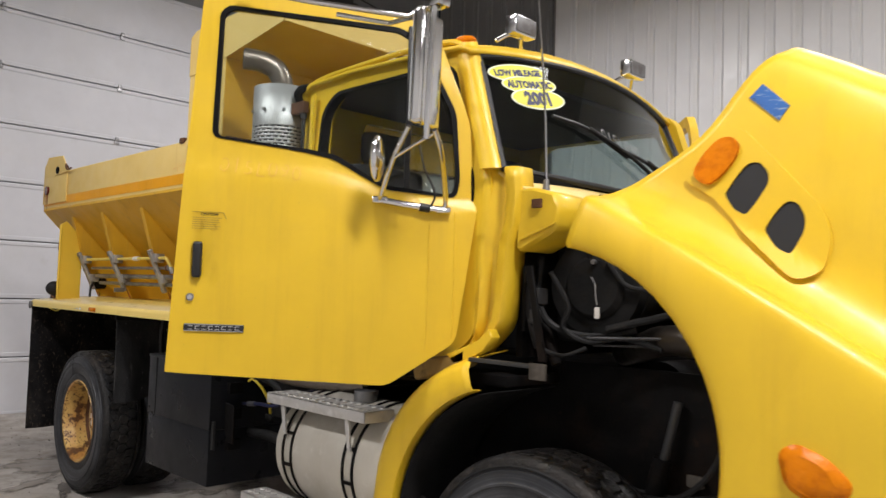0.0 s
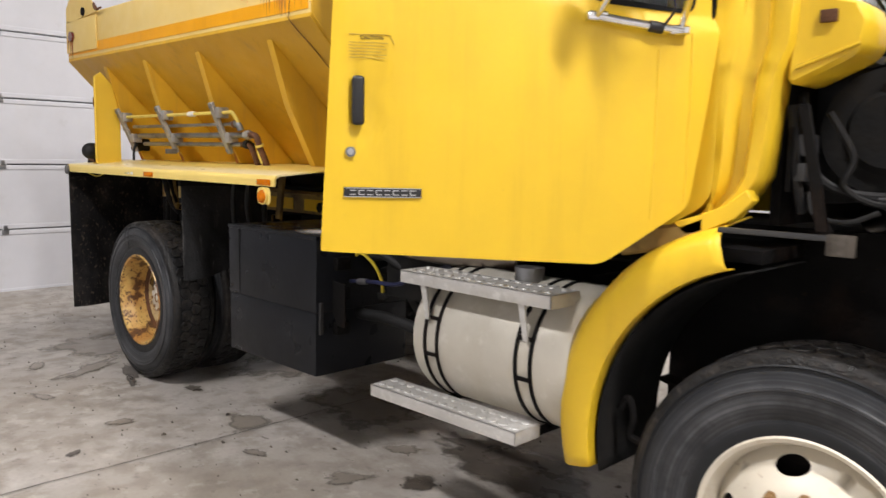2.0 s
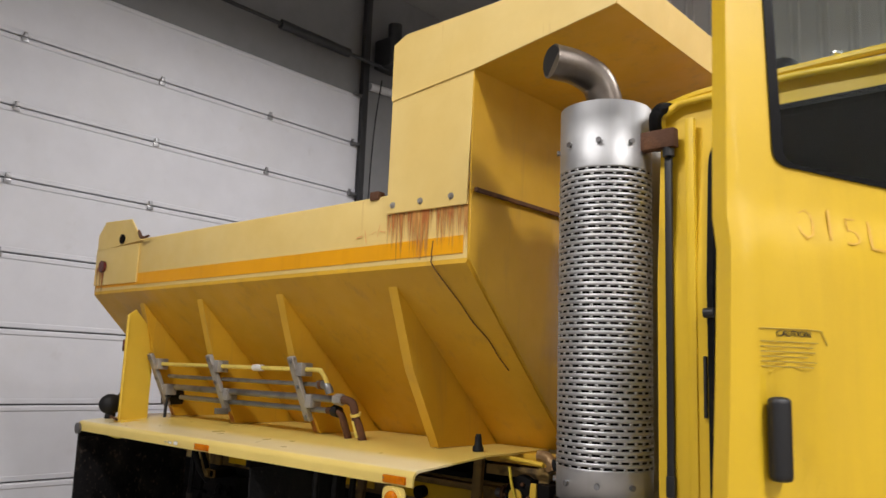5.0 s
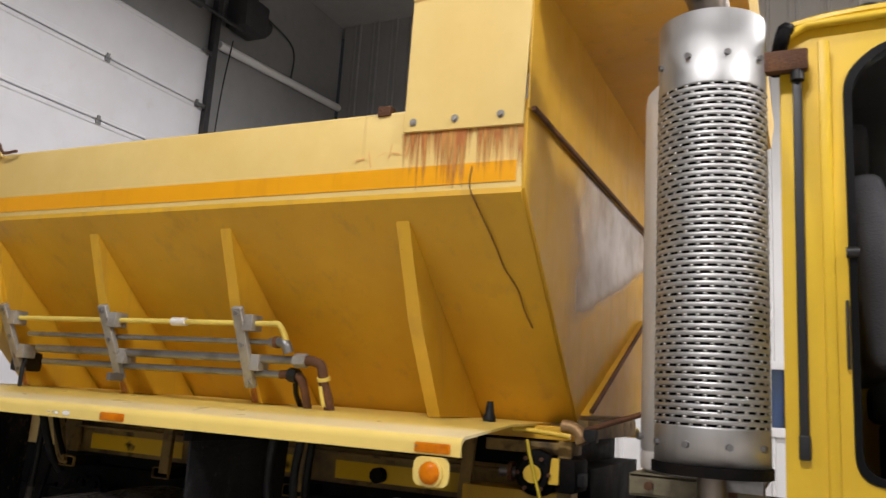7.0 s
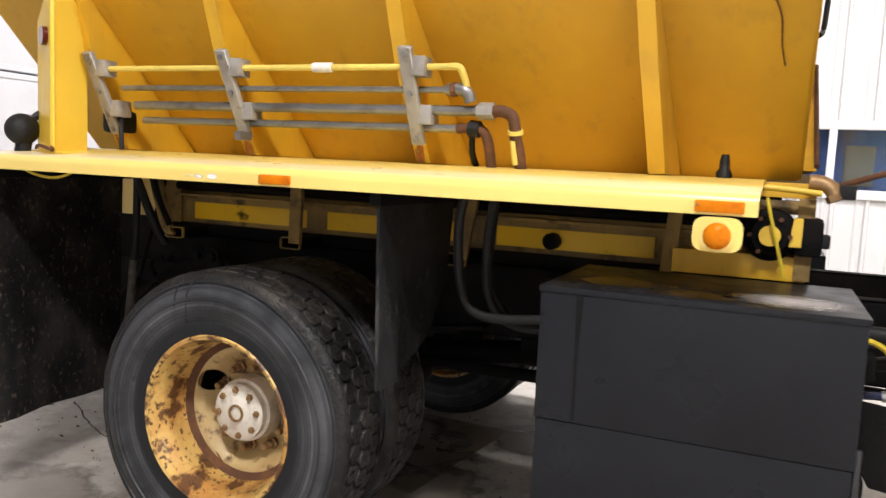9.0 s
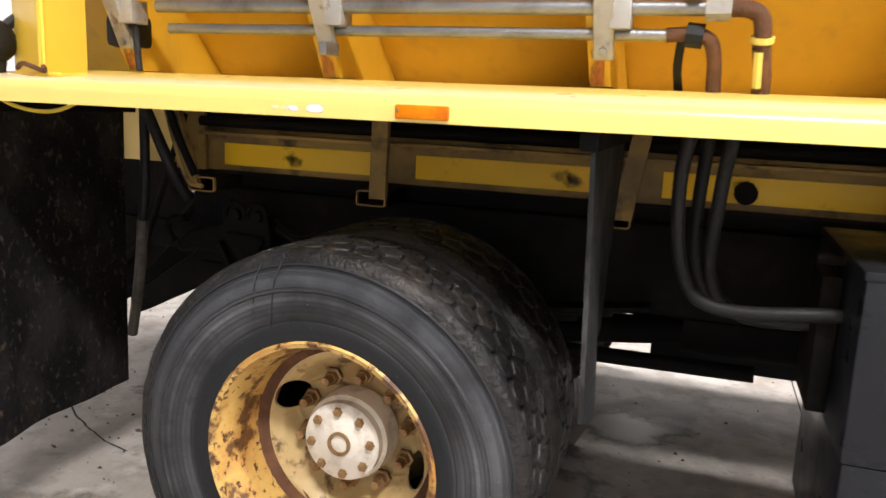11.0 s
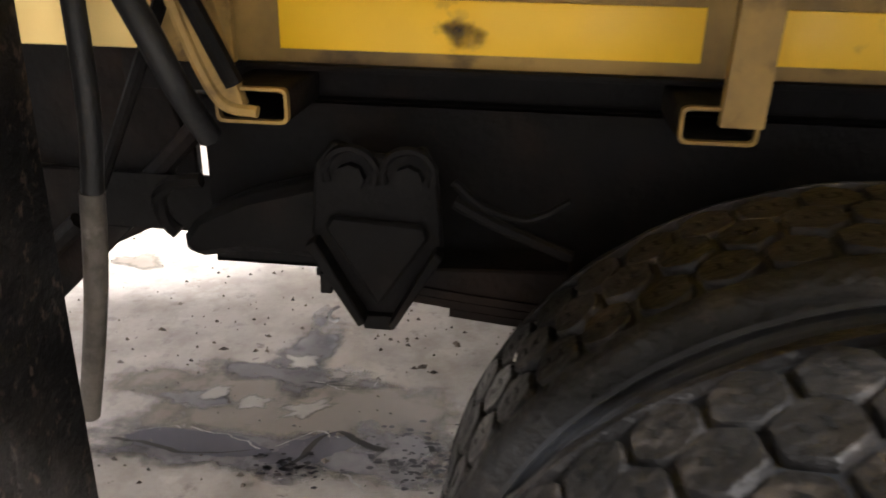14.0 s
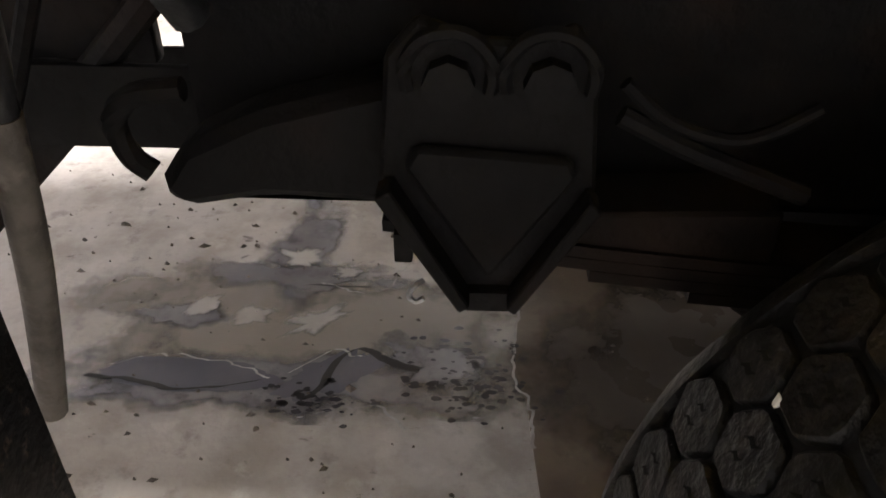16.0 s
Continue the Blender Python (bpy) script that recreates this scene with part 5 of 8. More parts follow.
for z in (0.92, 0.78, 0.62):
    part("box_catch", box(bx1 - 0.002, bx1 + 0.03, 0.2, 0.28, z - 0.03, z + 0.03, 0.006), BLACK_FRAME, toolbox)
for pts, r in (([(1.80, 0.35, 0.98), (1.95, 0.36, 0.97), (2.1, 0.40, 0.90), (2.25, 0.5, 0.85)], 0.02), ([(1.80, 0.42, 0.93), (1.98, 0.44, 0.95), (2.2, 0.5, 0.92)], 0.016), ([(1.80, 0.5, 0.86), (2.0, 0.5, 0.90), (2.2, 0.6, 0.88)], 0.02)):
    part("cable", tube(pts, r, 10), HOSE, truck)
part("yellow_wire", tube([(1.802, 0.33, 0.951), (1.831, 0.34, 0.963), (1.879, 0.36, 0.928), (1.905, 0.39, 0.864), (1.905, 0.41, 0.796), (1.887, 0.42, 0.756)], 0.008, 8), YELLOW_WIRE, truck, "loose yellow wire")
part("air_line", rod((1.80, 0.5, 0.80), (2.35, 0.5, 0.79), 0.014, 10), HOSE, truck)

part("lid_dirt", film_sheet(1.42, 1.79, 0.115, 0.42, lambda x, y: (x, y, 1.0535), lambda f, g: max(0.0, 0.95 - math.hypot((f - 0.62) / 0.5, (g - 0.45) / 0.55))), PALE_FILM, toolbox, "pale grey patch on the lid", False)

part("support_box", box(1.975, 2.40, 0.37, 0.75, 0.78, 1.185, 0.012), BLACKOUT, truck, "black support box under the exhaust stack")
part("heater_hose", tube([(1.79, 0.36, 0.672), (1.886, 0.36, 0.673), (1.96, 0.36, 0.679), (2.119, 0.36, 0.67), (2.279, 0.37, 0.648), (2.6, 0.42, 0.60)], 0.027, 12), HOSE, truck, "thick black ribbed hose")
part("air_hose", tube([(1.80, 0.30, 0.832), (1.87, 0.30, 0.838), (1.964, 0.30, 0.848), (2.124, 0.30, 0.857), (2.25, 0.30, 0.915), (2.42, 0.34, 0.97)], 0.010, 8), BLUE_HOSE, truck, "dark blue air hose")
part("hose_union", rod((1.86, 0.30, 0.837), (1.925, 0.30, 0.844), 0.014, 8), STEEL, truck)
part("support_strut", prism([(2.10, 0.785), (2.16, 0.785), (2.33, 0.66), (2.33, 0.60), (2.26, 0.645), (2.17, 0.715)], 0.375, 0.395, "y", 0.003), BLACKOUT, truck)
part("support_tab", prism([(1.903, 0.782), (1.955, 0.784), (1.972, 0.762), (1.955, 0.745), (1.908, 0.750)], 0.375, 0.395, "y", 0.003), BLACKOUT, truck)
part("box_flange", prism([(1.803, 0.845), (1.893, 0.835), (1.895, 0.633), (1.838, 0.640), (1.803, 0.70)], 0.192, 0.204, "y", 0.003), BLACK_FRAME, toolbox, "torn black steel flange")

# spinner motor and plumbing under the front of the hopper
gear = part("gear_motor", lathe([(0.0, 0.0), (0.030, 0.0), (0.036, 0.010), (0.052, 0.012), (0.062, 0.030), (0.074, 0.036), (0.078, 0.060), (0.078, 0.16), (0.0, 0.162)], 24, m=Matrix.Translation((1.574, 0.60, 1.19))), BLACK_FRAME, truck, "greasy spinner gear motor")
part("motor_cap", rod((1.574, 0.594, 1.19), (1.574, 0.602, 1.19), 0.030, 20), POST_YELLOW, gear, "yellow painted cap")
for k in range(6):
    a = k * math.pi / 3
    part("motor_bolt", rod((1.574 + 0.055 * math.cos(a), 0.612, 1.19 + 0.055 * math.sin(a)), (1.574 + 0.055 * math.cos(a), 0.600, 1.19 + 0.055 * math.sin(a)), 0.007, 6), RUSTY, gear)
part("motor_shaft", rod((1.44, 0.66, 1.185), (1.51, 0.66, 1.185), 0.018, 12), STEEL, gear)
part("shaft_collar", rod((1.475, 0.66, 1.185), (1.488, 0.66, 1.185), 0.034, 14), RUSTY, gear)
part("motor_body", box(1.64, 1.715, 0.62, 0.78, 1.135, 1.245, 0.015), BLACK_FRAME, truck)
part("motor_port", box(1.712, 1.735, 0.64, 0.70, 1.16, 1.20, 0.006), HOSE, truck)
part("motor_bracket", prism([(1.625, 1.16), (1.66, 1.16), (1.66, 1.245), (1.635, 1.245)], 0.61, 0.622, "y", 0.002), POST_YELLOW, truck)
part("front_crossbeam", box(1.38, 1.69, 0.66, 0.78, 1.252, 1.292, 0.004), FRAME_YELLOW, truck, "rust-streaked yellow beam under the hopper")
part("front_upper_beam", box(1.36, 1.69, 0.68, 0.78, 1.300, 1.345, 0.004), HOP_YELLOW, truck)
part("front_lower_beam", box(1.3, 1.68, 0.66, 0.78, 1.055, 1.128, 0.004), HOP_YELLOW, truck)
part("front_side_plate", box(1.645, 1.69, 0.65, 0.665, 1.06, 1.30, 0.002), FRAME_YELLOW, truck)
part("pipe", tube([(1.50, 0.60, 1.332), (1.58, 0.60, 1.328), (1.66, 0.60, 1.322), (1.70, 0.60, 1.318)], 0.009, 10), POST_YELLOW, truck)
part("pipe_union", tube([(1.665, 0.62, 1.350), (1.695, 0.62, 1.348), (1.722, 0.615, 1.334), (1.737, 0.61, 1.308)], 0.022, 12), BRASSY, truck)
part("union_nut", rod((1.732, 0.612, 1.318), (1.740, 0.610, 1.300), 0.027, 6), BRASSY, truck)
part("pipe_plug", box(1.742, 1.785, 0.59, 0.63, 1.305, 1.345, 0.004), HOSE, truck)
part("rusty_rod", rod((1.73, 0.63, 1.338), (2.10, 0.66, 1.47), 0.009, 8), RUSTY, truck)
part("yellow_strap", tube([(1.560, 0.575, 1.300), (1.572, 0.572, 1.25), (1.592, 0.575, 1.18), (1.622, 0.585, 1.07)], 0.0055, 6), YELLOW_WIRE, truck)

# wheels


TR, TW = 0.497, 0.272


def tyre_mesh():
    """A truck tyre round the y axis, outer face at y = 0."""
    prof = [(0.279, 0.030), (0.286, 0.012), (0.320, 0.006), (0.333, 0.010), (0.345, 0.004), (0.385, -0.004), (0.402, -0.004), (0.405, -0.008), (0.411, -0.008), (0.414, -0.003), (0.440, 0.002), (0.447, 0.006), (0.449, 0.012), (0.456, 0.012), (0.459, 0.008), (0.470, 0.014), (0.478, 0.020), (0.482, 0.040)]
    prof += [(0.486, 0.085), (0.486, TW / 2)]
    full = prof + [(r, TW - y) for r, y in prof[::-1]]
    return lathe(full, 72)


def tread_mesh(seed):
    """Three rows of six-sided blocks with two slits each between worn shoulder ribs."""
    own = bmesh.new()
    rnd = random.Random(seed)
    count, wrow = 47, 0.057
    pitch = 2 * math.pi / count
    shape = [(-1.0, 0.0), (-0.95, -0.22), (-0.60, -0.84), (-0.40, -0.97), (0.0, -1.0), (0.38, -0.97), (0.58, -0.86), (0.95, -0.24), (1.0, 0.0), (0.95, 0.22), (0.60, 0.84), (0.40, 0.97), (0.0, 0.95), (-0.38, 0.97), (-0.58, 0.86), (-0.95, 0.24)]
    for j in (-1, 0, 1):
        yc = TW / 2 + wrow * j
        for k in range(count):
            a0 = pitch * (k + 0.5 * (j % 2)) + rnd.uniform(-0.0015, 0.0015)
            hw, ha = wrow * 0.605, pitch * 0.478
            r1 = TR - rnd.uniform(0, 0.0025) - 0.0028 * abs(j)
            lo, hi, top = [], [], []
            for u, v in shape:
                u, v = u * rnd.uniform(0.91, 1.0), v * rnd.uniform(0.91, 1.0)
                for ring, r, f in ((lo, 0.479, 1.03), (hi, r1 - 0.0025, 1.0), (top, r1, 0.93)):
                    a = a0 + v * ha * f
                    ring.append(own.verts.new((r * math.cos(a), yc + u * hw * f, r * math.sin(a))))
            own.faces.new(top)
            for i in range(len(lo)):
                n = (i + 1) % len(lo)
                own.faces.new((lo[i], lo[n], hi[n], hi[i]))
                own.faces.new((hi[i], hi[n], top[n], top[i]))
            for off in (-0.26, 0.26):
                w0, tip = rnd.uniform(0.055, 0.085), rnd.uniform(0.22, 0.36)
                line = [(-tip, off - 0.14, 0.2), (-tip * 0.4, off + 0.02, 1), (tip * 0.4, off - 0.02, 1), (tip, off + 0.14, 0.2)]
                ends = [[own.verts.new(((r1 + 0.0008) * math.cos(a0 + (v + w) * ha), yc + u * wrow * 0.5, (r1 + 0.0008) * math.sin(a0 + (v + w) * ha))) for w in (-w0 * k2, w0 * k2)] for u, v, k2 in line]
                for p, q in zip(ends, ends[1:]):
                    own.faces.new((p[0], q[0], q[1], p[1])).material_index = 1
    # shoulder ribs, chipped along both edges
    seg = 180
    for side in (-1, 1):
        rings = []
        for k in range(seg):
            a = 2 * math.pi * k / seg
            ring = []
            for r, dy, wob in ((0.464, 0.126, 0.001), (0.478, 0.122, 0.0025), (0.487, 0.114, 0.003), (0.4915, 0.102, 0.001), (0.4925, 0.094, 0.0015), (0.480, 0.092, 0.001)):
                v = Vector((math.cos(a) * 9, math.sin(a) * 9, r * 90 + side * 5))
                n1 = noise.noise(v) + 0.6 * noise.noise(v * 2.7)
                rr, y = r + wob * n1, TW / 2 + side * (dy + wob * 0.9 * noise.noise(v * 1.9))
                ring.append(own.verts.new((rr * math.cos(a), y, rr * math.sin(a))))
            rings.append(ring)
        for p, q in zip(rings, rings[1:] + rings[:1]):
            for i in range(5):
                own.faces.new((p[i], q[i], q[i + 1], p[i + 1]))
    return own


def disc_sectors(r0, r1, hole_r, hw, hh, count, y, thick, turn=0.0):
    """A wheel disc with oval hand holes, made of one sector for each hole."""
    own = bmesh.new()
    step = 2 * math.pi / count
    for c in range(count):
        ac = turn + c * step
        # in (tangential arc, radius)
        n = 10 if count > 3 else 26
        outer = [(-step / 2 + step * i / n, r1) for i in range(n + 1)] + [(step / 2 - step * i / n, r0) for i in range(n + 1)]
        inner = [(hw / hole_r * math.cos(t), hole_r + hh * math.sin(t)) for t in (2 * math.pi * i / 20 for i in range(20))]
        k = hole_r
        sector = holed([(a * k, r) for a, r in outer], [(a * k, r) for a, r in inner], thick, lambda s, r, d: (r * math.cos(ac + s / k), y(r) + d, r * math.sin(ac + s / k)), (0, hole_r), 3)
        joined(own, sector)
    bmesh.ops.remove_doubles(own, verts=own.verts, dist=0.0004)
    return own


def wheel(name, centre, style, label, flip=False):
    """centre: the middle of the outer tyre face on the axle line; the axle runs along y."""
    w = new(name)
    w.parent = truck
    w.matrix_basis = Matrix.Translation(Vector(centre) - BASE[truck.name]) @ (Matrix.Rotation(math.pi, 4, "Z") if flip else Matrix()) @ (Matrix.Diagonal((REAR_K, 1, REAR_K, 1)) if style == "rear" else Matrix())
    w["label"] = label
    return w


def local_part(name, own, material, parent, label=""):
    """A part in its wheel's own axes."""
    me = bpy.data.meshes.new(name)
    bmesh.ops.recalc_face_normals(own, faces=own.faces)
    own.to_mesh(me)
    own.free()
    me.materials.append(material)
    me.polygons.foreach_set("use_smooth", [True] * len(me.polygons))
    me.set_sharp_from_angle(angle=radians(38))
    ob = new(name, me)
    ob.parent = parent
    if label:
        ob["label"] = label
    return ob


def build_wheel(w, style, share):
    """Parts of one wheel; later wheels share the meshes of the first."""
    if share:
        for o in share.children:
            again(o, w, o.location).scale = o.scale
        return w
    local_part("tyre", tyre_mesh(), RUBBER, w, "weathered black truck tyre")
    local_part("tread", tread_mesh(2), TREAD, w, "muddy block tread").data.materials.append(BLACKOUT)
    if style == "front":
        for o in w.children:
            # a taller front tyre, pressed flat where it stands
            for v in o.data.vertices:
                r = math.hypot(v.co.x, v.co.z)
                k = (0.288 + (r - 0.288) * 1.144) / r
                v.co.x, v.co.z = v.co.x * k, max(v.co.z * k, -0.471)
    rim_mat = WHITE_RIM if style == "front" else RUSTY_RIM
    if style == "front":
        rim = lathe([(0.292, 0.03), (0.297, 0.012), (0.290, 0.006), (0.278, 0.012), (0.272, 0.035), (0.262, 0.052), (0.262, 0.2), (0.29, 0.26)], 64)
        local_part("rim", rim, rim_mat, w, "white painted steel rim with rust specks")
        local_part("disc", disc_sectors(0.105, 0.262, 0.212, 0.048, 0.026, 5, lambda r: 0.050 - 0.075 * max(0, min(1, (0.235 - r) / 0.09)) + 0.03 * max(0, (r - 0.235) / 0.027), 0.008, 0.5), WHITE_RIM, w, "white wheel disc with oval hand holes")
        local_part("hub", lathe([(0.0, -0.095), (0.04, -0.095), (0.062, -0.088), (0.068, -0.05), (0.085, -0.045), (0.108, -0.024), (0.108, 0.02)], 32), BLACK_FRAME, w, "greasy dark hub")
        ring, yy, count = 0.1425, -0.025, 10
    else:
        rim = lathe([(0.284, 0.035), (0.289, 0.014), (0.283, 0.006), (0.272, 0.010), (0.266, 0.035), (0.254, 0.060), (0.249, 0.095), (0.242, 0.150), (0.236, 0.168), (0.226, 0.172), (0.222, 0.2)], 64)
        local_part("rim", rim, rim_mat, w, "deep steel rim with heavy orange rust")
        local_part("disc", disc_sectors(0.10, 0.226, 0.185, 0.044, 0.030, 2, lambda r: 0.168 + 0.075 * max(0, min(1, (0.21 - r) / 0.05)), 0.008, 2.75), DISC_CREAM, w, "rusty cream wheel disc")
        local_part("hub", lathe([(0.0, 0.125), (0.045, 0.125), (0.052, 0.13), (0.09, 0.132), (0.098, 0.138), (0.098, 0.16), (0.108, 0.165), (0.112, 0.225)], 32), HUB_WHITE, w, "dirty white hub cover")
        local_part("disc_ring", lathe([(0.243, 0.150), (0.236, 0.160), (0.222, 0.166), (0.210, 0.172), (0.212, 0.176), (0.244, 0.172)], 48), RUSTY, w, "dark rust ring round the disc")
        local_part("hub_ring", lathe([(0.022, 0.126), (0.022, 0.120), (0.030, 0.120), (0.030, 0.126)], 20), BRASSY, w)
        ring, yy, count = 0.1425, 0.205, 10
    nut = lathe([(0.0, -0.026), (0.012, -0.024), (0.014, 0.0), (0.017, 0.0), (0.017, 0.018), (0.024, 0.02), (0.024, 0.03)], 6)
    firstnut = None
    for i in range(count):
        a = 2 * math.pi * i / count + 0.2
        at = (ring * math.cos(a), yy, ring * math.sin(a))
        if firstnut is None:
            firstnut = local_part("lug_nut", nut, BRASSY, w, "rusty lug nut")
            firstnut.location = at
        else:
            again(firstnut, w, at)
    if style != "front":
        hubnut = None
        for i in range(8):
            a = 2 * math.pi * i / 8 + 0.1
            at = (0.078 * math.cos(a), 0.128, 0.078 * math.sin(a))
            if hubnut is None:
                hubnut = local_part("hub_nut", lathe([(0, -0.006), (0.010, -0.006), (0.012, 0), (0.012, 0.008)], 6), BRASSY, w)
                hubnut.location = at
            else:
                again(hubnut, w, at)
    return w


REAR, FRONTX = 0.064, 3.935
REAR_C, REAR_K = (0.022, 0.509), 0.972
w1 = build_wheel(wheel("rear_wheel", (REAR_C[0], REAR, REAR_C[1]), "rear", "dual rear wheel with a rusty rim and worn tyre"), "rear", None)
w2 = build_wheel(wheel("rear_wheel", (REAR_C[0], REAR + 0.319 + TW, REAR_C[1]), "rear", "inner rear wheel with a muddy tread", True), "rear", w1)
w3 = build_wheel(wheel("rear_wheel", (REAR_C[0], 2 * YC - REAR, REAR_C[1]), "rear", "far rear wheel in shade", True), "rear", w1)
w4 = build_wheel(wheel("rear_wheel", (REAR_C[0], 2 * YC - REAR - 0.319 - TW, REAR_C[1]), "rear", "far inner rear wheel in shade"), "rear", w1)
for pts in ([(-0.142, 0.013, 0.451), (-0.147, -0.001, 0.42), (-0.150, -0.0055, 0.39), (-0.155, 0.0, 0.335)], [(-0.090, 0.015, 0.465), (-0.098, -0.002, 0.425), (-0.102, -0.006, 0.395), (-0.113, 0.003, 0.31)]):
    local_part("drip_mark", tube(pts, 0.0018, 6), SEAL, w1, "thin black drip mark")
w5 = build_wheel(wheel("front_wheel", (FRONTX, 0.115, 0.405), "front", "front wheel with a white rim and black tyre"), "front", None)
w6 = build_wheel(wheel("front_wheel", (FRONTX, 2 * YC - 0.115, 0.405), "front", "far front wheel in shade", True), "front", w5)
for y in (0.215, 2 * YC - 0.395):
    part("front_brake_drum", rod((FRONTX, y, 0.405), (FRONTX, y + 0.18, 0.405), 0.235, 32), BLACK_FRAME, truck)
part("front_axle", rod((FRONTX, 0.35, 0.47), (FRONTX, 2 * YC - 0.35, 0.47), 0.06, 14), BLACK_FRAME, truck)

# fuel tank with steps
TX0, TX1, TY, TZ, TRAD = 2.43, 3.19, 0.36, 0.715, 0.265
tank = part("fuel_tank", lathe([(0.0, 0.0), (TRAD - 0.05, 0.0), (TRAD - 0.012, 0.012), (TRAD, 0.04), (TRAD, TX1 - TX0 - 0.04), (TRAD - 0.012, TX1 - TX0 - 0.012), (TRAD - 0.05, TX1 - TX0), (0.0, TX1 - TX0)], 48, m=Matrix.Translation((TX0, TY, TZ)) @ Matrix.Rotation(-math.pi / 2, 4, "Z")), ALU, truck, "dull round aluminium fuel tank with white scale")
for x in (2.55, 3.0):
    for dx in (-0.035, 0.03):
        part("strap", lathe([(TRAD + 0.0015, dx), (TRAD + 0.006, dx), (TRAD + 0.006, dx + 0.014), (TRAD + 0.0015, dx + 0.014)], 48, True, m=Matrix.Translation((x, TY, TZ)) @ Matrix.Rotation(-math.pi / 2, 4, "Z")), BLACK_FRAME, tank, "dark steel tank strap")
    for zz in (-0.05, 0.09):
        part("strap_rung", box(x - 0.03, x + 0.04, TY - math.sqrt(TRAD ** 2 - zz ** 2) - 0.010, TY - math.sqrt(TRAD ** 2 - zz ** 2) - 0.002, TZ + zz - 0.007, TZ + zz + 0.007, 0.001), BLACK_FRAME, tank)
part("filler_cap", rod((2.86, 0.30, 0.97), (2.86, 0.30, 1.02), 0.055, 20), STEEL, tank)
part("tank_bracket", box(2.52, 2.58, 0.55, 0.86, 0.46, 0.98, 0.006), BLACK_FRAME, tank)
part("tank_bracket", box(2.97, 3.03, 0.55, 0.86, 0.46, 0.98, 0.006), BLACK_FRAME, tank)


def step(x0, x1, y0, y1, z, name):
    own = box(x0, x1, y0, y0 + 0.006, z - 0.048, z, 0.002)
    box(x0, x1, y0, y1, z - 0.006, z, 0.002, own)
    box(x0, x0 + 0.006, y0, y1, z - 0.048, z, 0.002, own)
    box(x1 - 0.006, x1, y0, y1, z - 0.048, z, 0.002, own)
    s = part(name, own, STEP_ALU, truck, "bright aluminium step with a raised grip tread")
    n = int((x1 - x0) / 0.05)
    bump = None
    for i in range(n):
        for j in range(2):
            cx, cy = x0 + 0.035 + i * (x1 - x0 - 0.07) / (n - 1), y0 + 0.035 + j * (y1 - y0 - 0.07)
            if bump is None:
                bb = rod((cx, cy, z - 0.001), (cx, cy, z + 0.004), 0.016, 12, 0.013)
                bump = part("grip", bb, STEP_ALU, s)
                home = (cx, cy)
            else:
                again(bump, s, (cx - home[0], cy - home[1], 0))
    return s


up_step = step(2.395, 3.13, 0.075, 0.235, 0.975, "upper_step")
low_step = step(2.275, 3.035, 0.03, 0.165, 0.497, "lower_step")
for x in (2.50, 2.98):
    part("step_leg", prism([(x, 0.93), (x + 0.03, 0.93), (x + 0.05, 0.80), (x + 0.03, 0.80)], 0.085, 0.095, "y", 0.001), STEP_ALU, up_step)
    part("step_leg", box(x, x + 0.04, 0.10, 0.30, 0.445, 0.46, 0.002), BLACK_FRAME, low_step)
    part("step_leg", box(x, x + 0.03, 0.235, 0.30, 0.93, 0.97, 0.002), STEP_ALU, up_step)

# fender piece fixed to the cab behind the front wheel
ARCX, ARCZ, ARCR = 3.875, 0.55, 0.60
own = bmesh.new()
rows = []
N = 26
for i in range(N + 1):
    a = radians(191 - 84 * i / N)
    widen = 0.125 + 0.03 * math.sin(math.pi * i / N)
    sec = [(ARCR + widen + 0.02, 0.34), (ARCR + widen, 0.17), (ARCR + widen - 0.02, 0.115), (ARCR + widen - 0.05, 0.095), (ARCR + 0.02, 0.092), (ARCR, 0.10), (ARCR - 0.004, 0.15)]
    rows.append([own.verts.new((ARCX + r * math.cos(a), y, ARCZ + r * math.sin(a))) for r, y in sec])
for a, b in zip(rows, rows[1:]):
    for k in range(len(a) - 1):
        own.faces.new((a[k], a[k + 1], b[k + 1], b[k]))
fender = part("rear_fender", own, CAB_YELLOW, truck, "yellow fender piece fixed below the cab", True, 60)
fender.modifiers.new("thick", "SOLIDIFY").thickness = 0.006
own = bmesh.new()
rows = []
for i in range(N + 1):
    a = radians(193 - 92 * i / N)
    rows.append([own.verts.new((ARCX + 0.585 * math.cos(a), y, ARCZ + 0.585 * math.sin(a))) for y in (0.13, 0.50)])
for a, b in zip(rows, rows[1:]):
    own.faces.new((a[0], a[1], b[1], b[0]))
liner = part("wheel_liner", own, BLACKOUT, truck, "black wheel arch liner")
liner.modifiers.new("thick", "SOLIDIFY").thickness = 0.004

# exhaust stack
EX_X, EX_Y, EX_R = 2.178, 0.222, 0.143
stack = part("exhaust_pipe", tube([(EX_X, EX_Y, 1.14), (EX_X, EX_Y, 1.30), (EX_X, EX_Y, 1.9), (EX_X, EX_Y, 2.51)], 0.036, 20), EXHAUST, truck, "grey exhaust stack pipe")
part("exhaust_bend", tube([(EX_X, EX_Y, 1.205), (EX_X, EX_Y, 1.15), (EX_X + 0.012, EX_Y, 1.095), (EX_X + 0.06, EX_Y + 0.006, 1.05), (EX_X + 0.14, EX_Y + 0.03, 1.032), (EX_X + 0.30, EX_Y + 0.10, 1.02), (EX_X + 0.50, EX_Y + 0.22, 1.01)], 0.043, 20), EXHAUST, stack, "scorched exhaust bend")
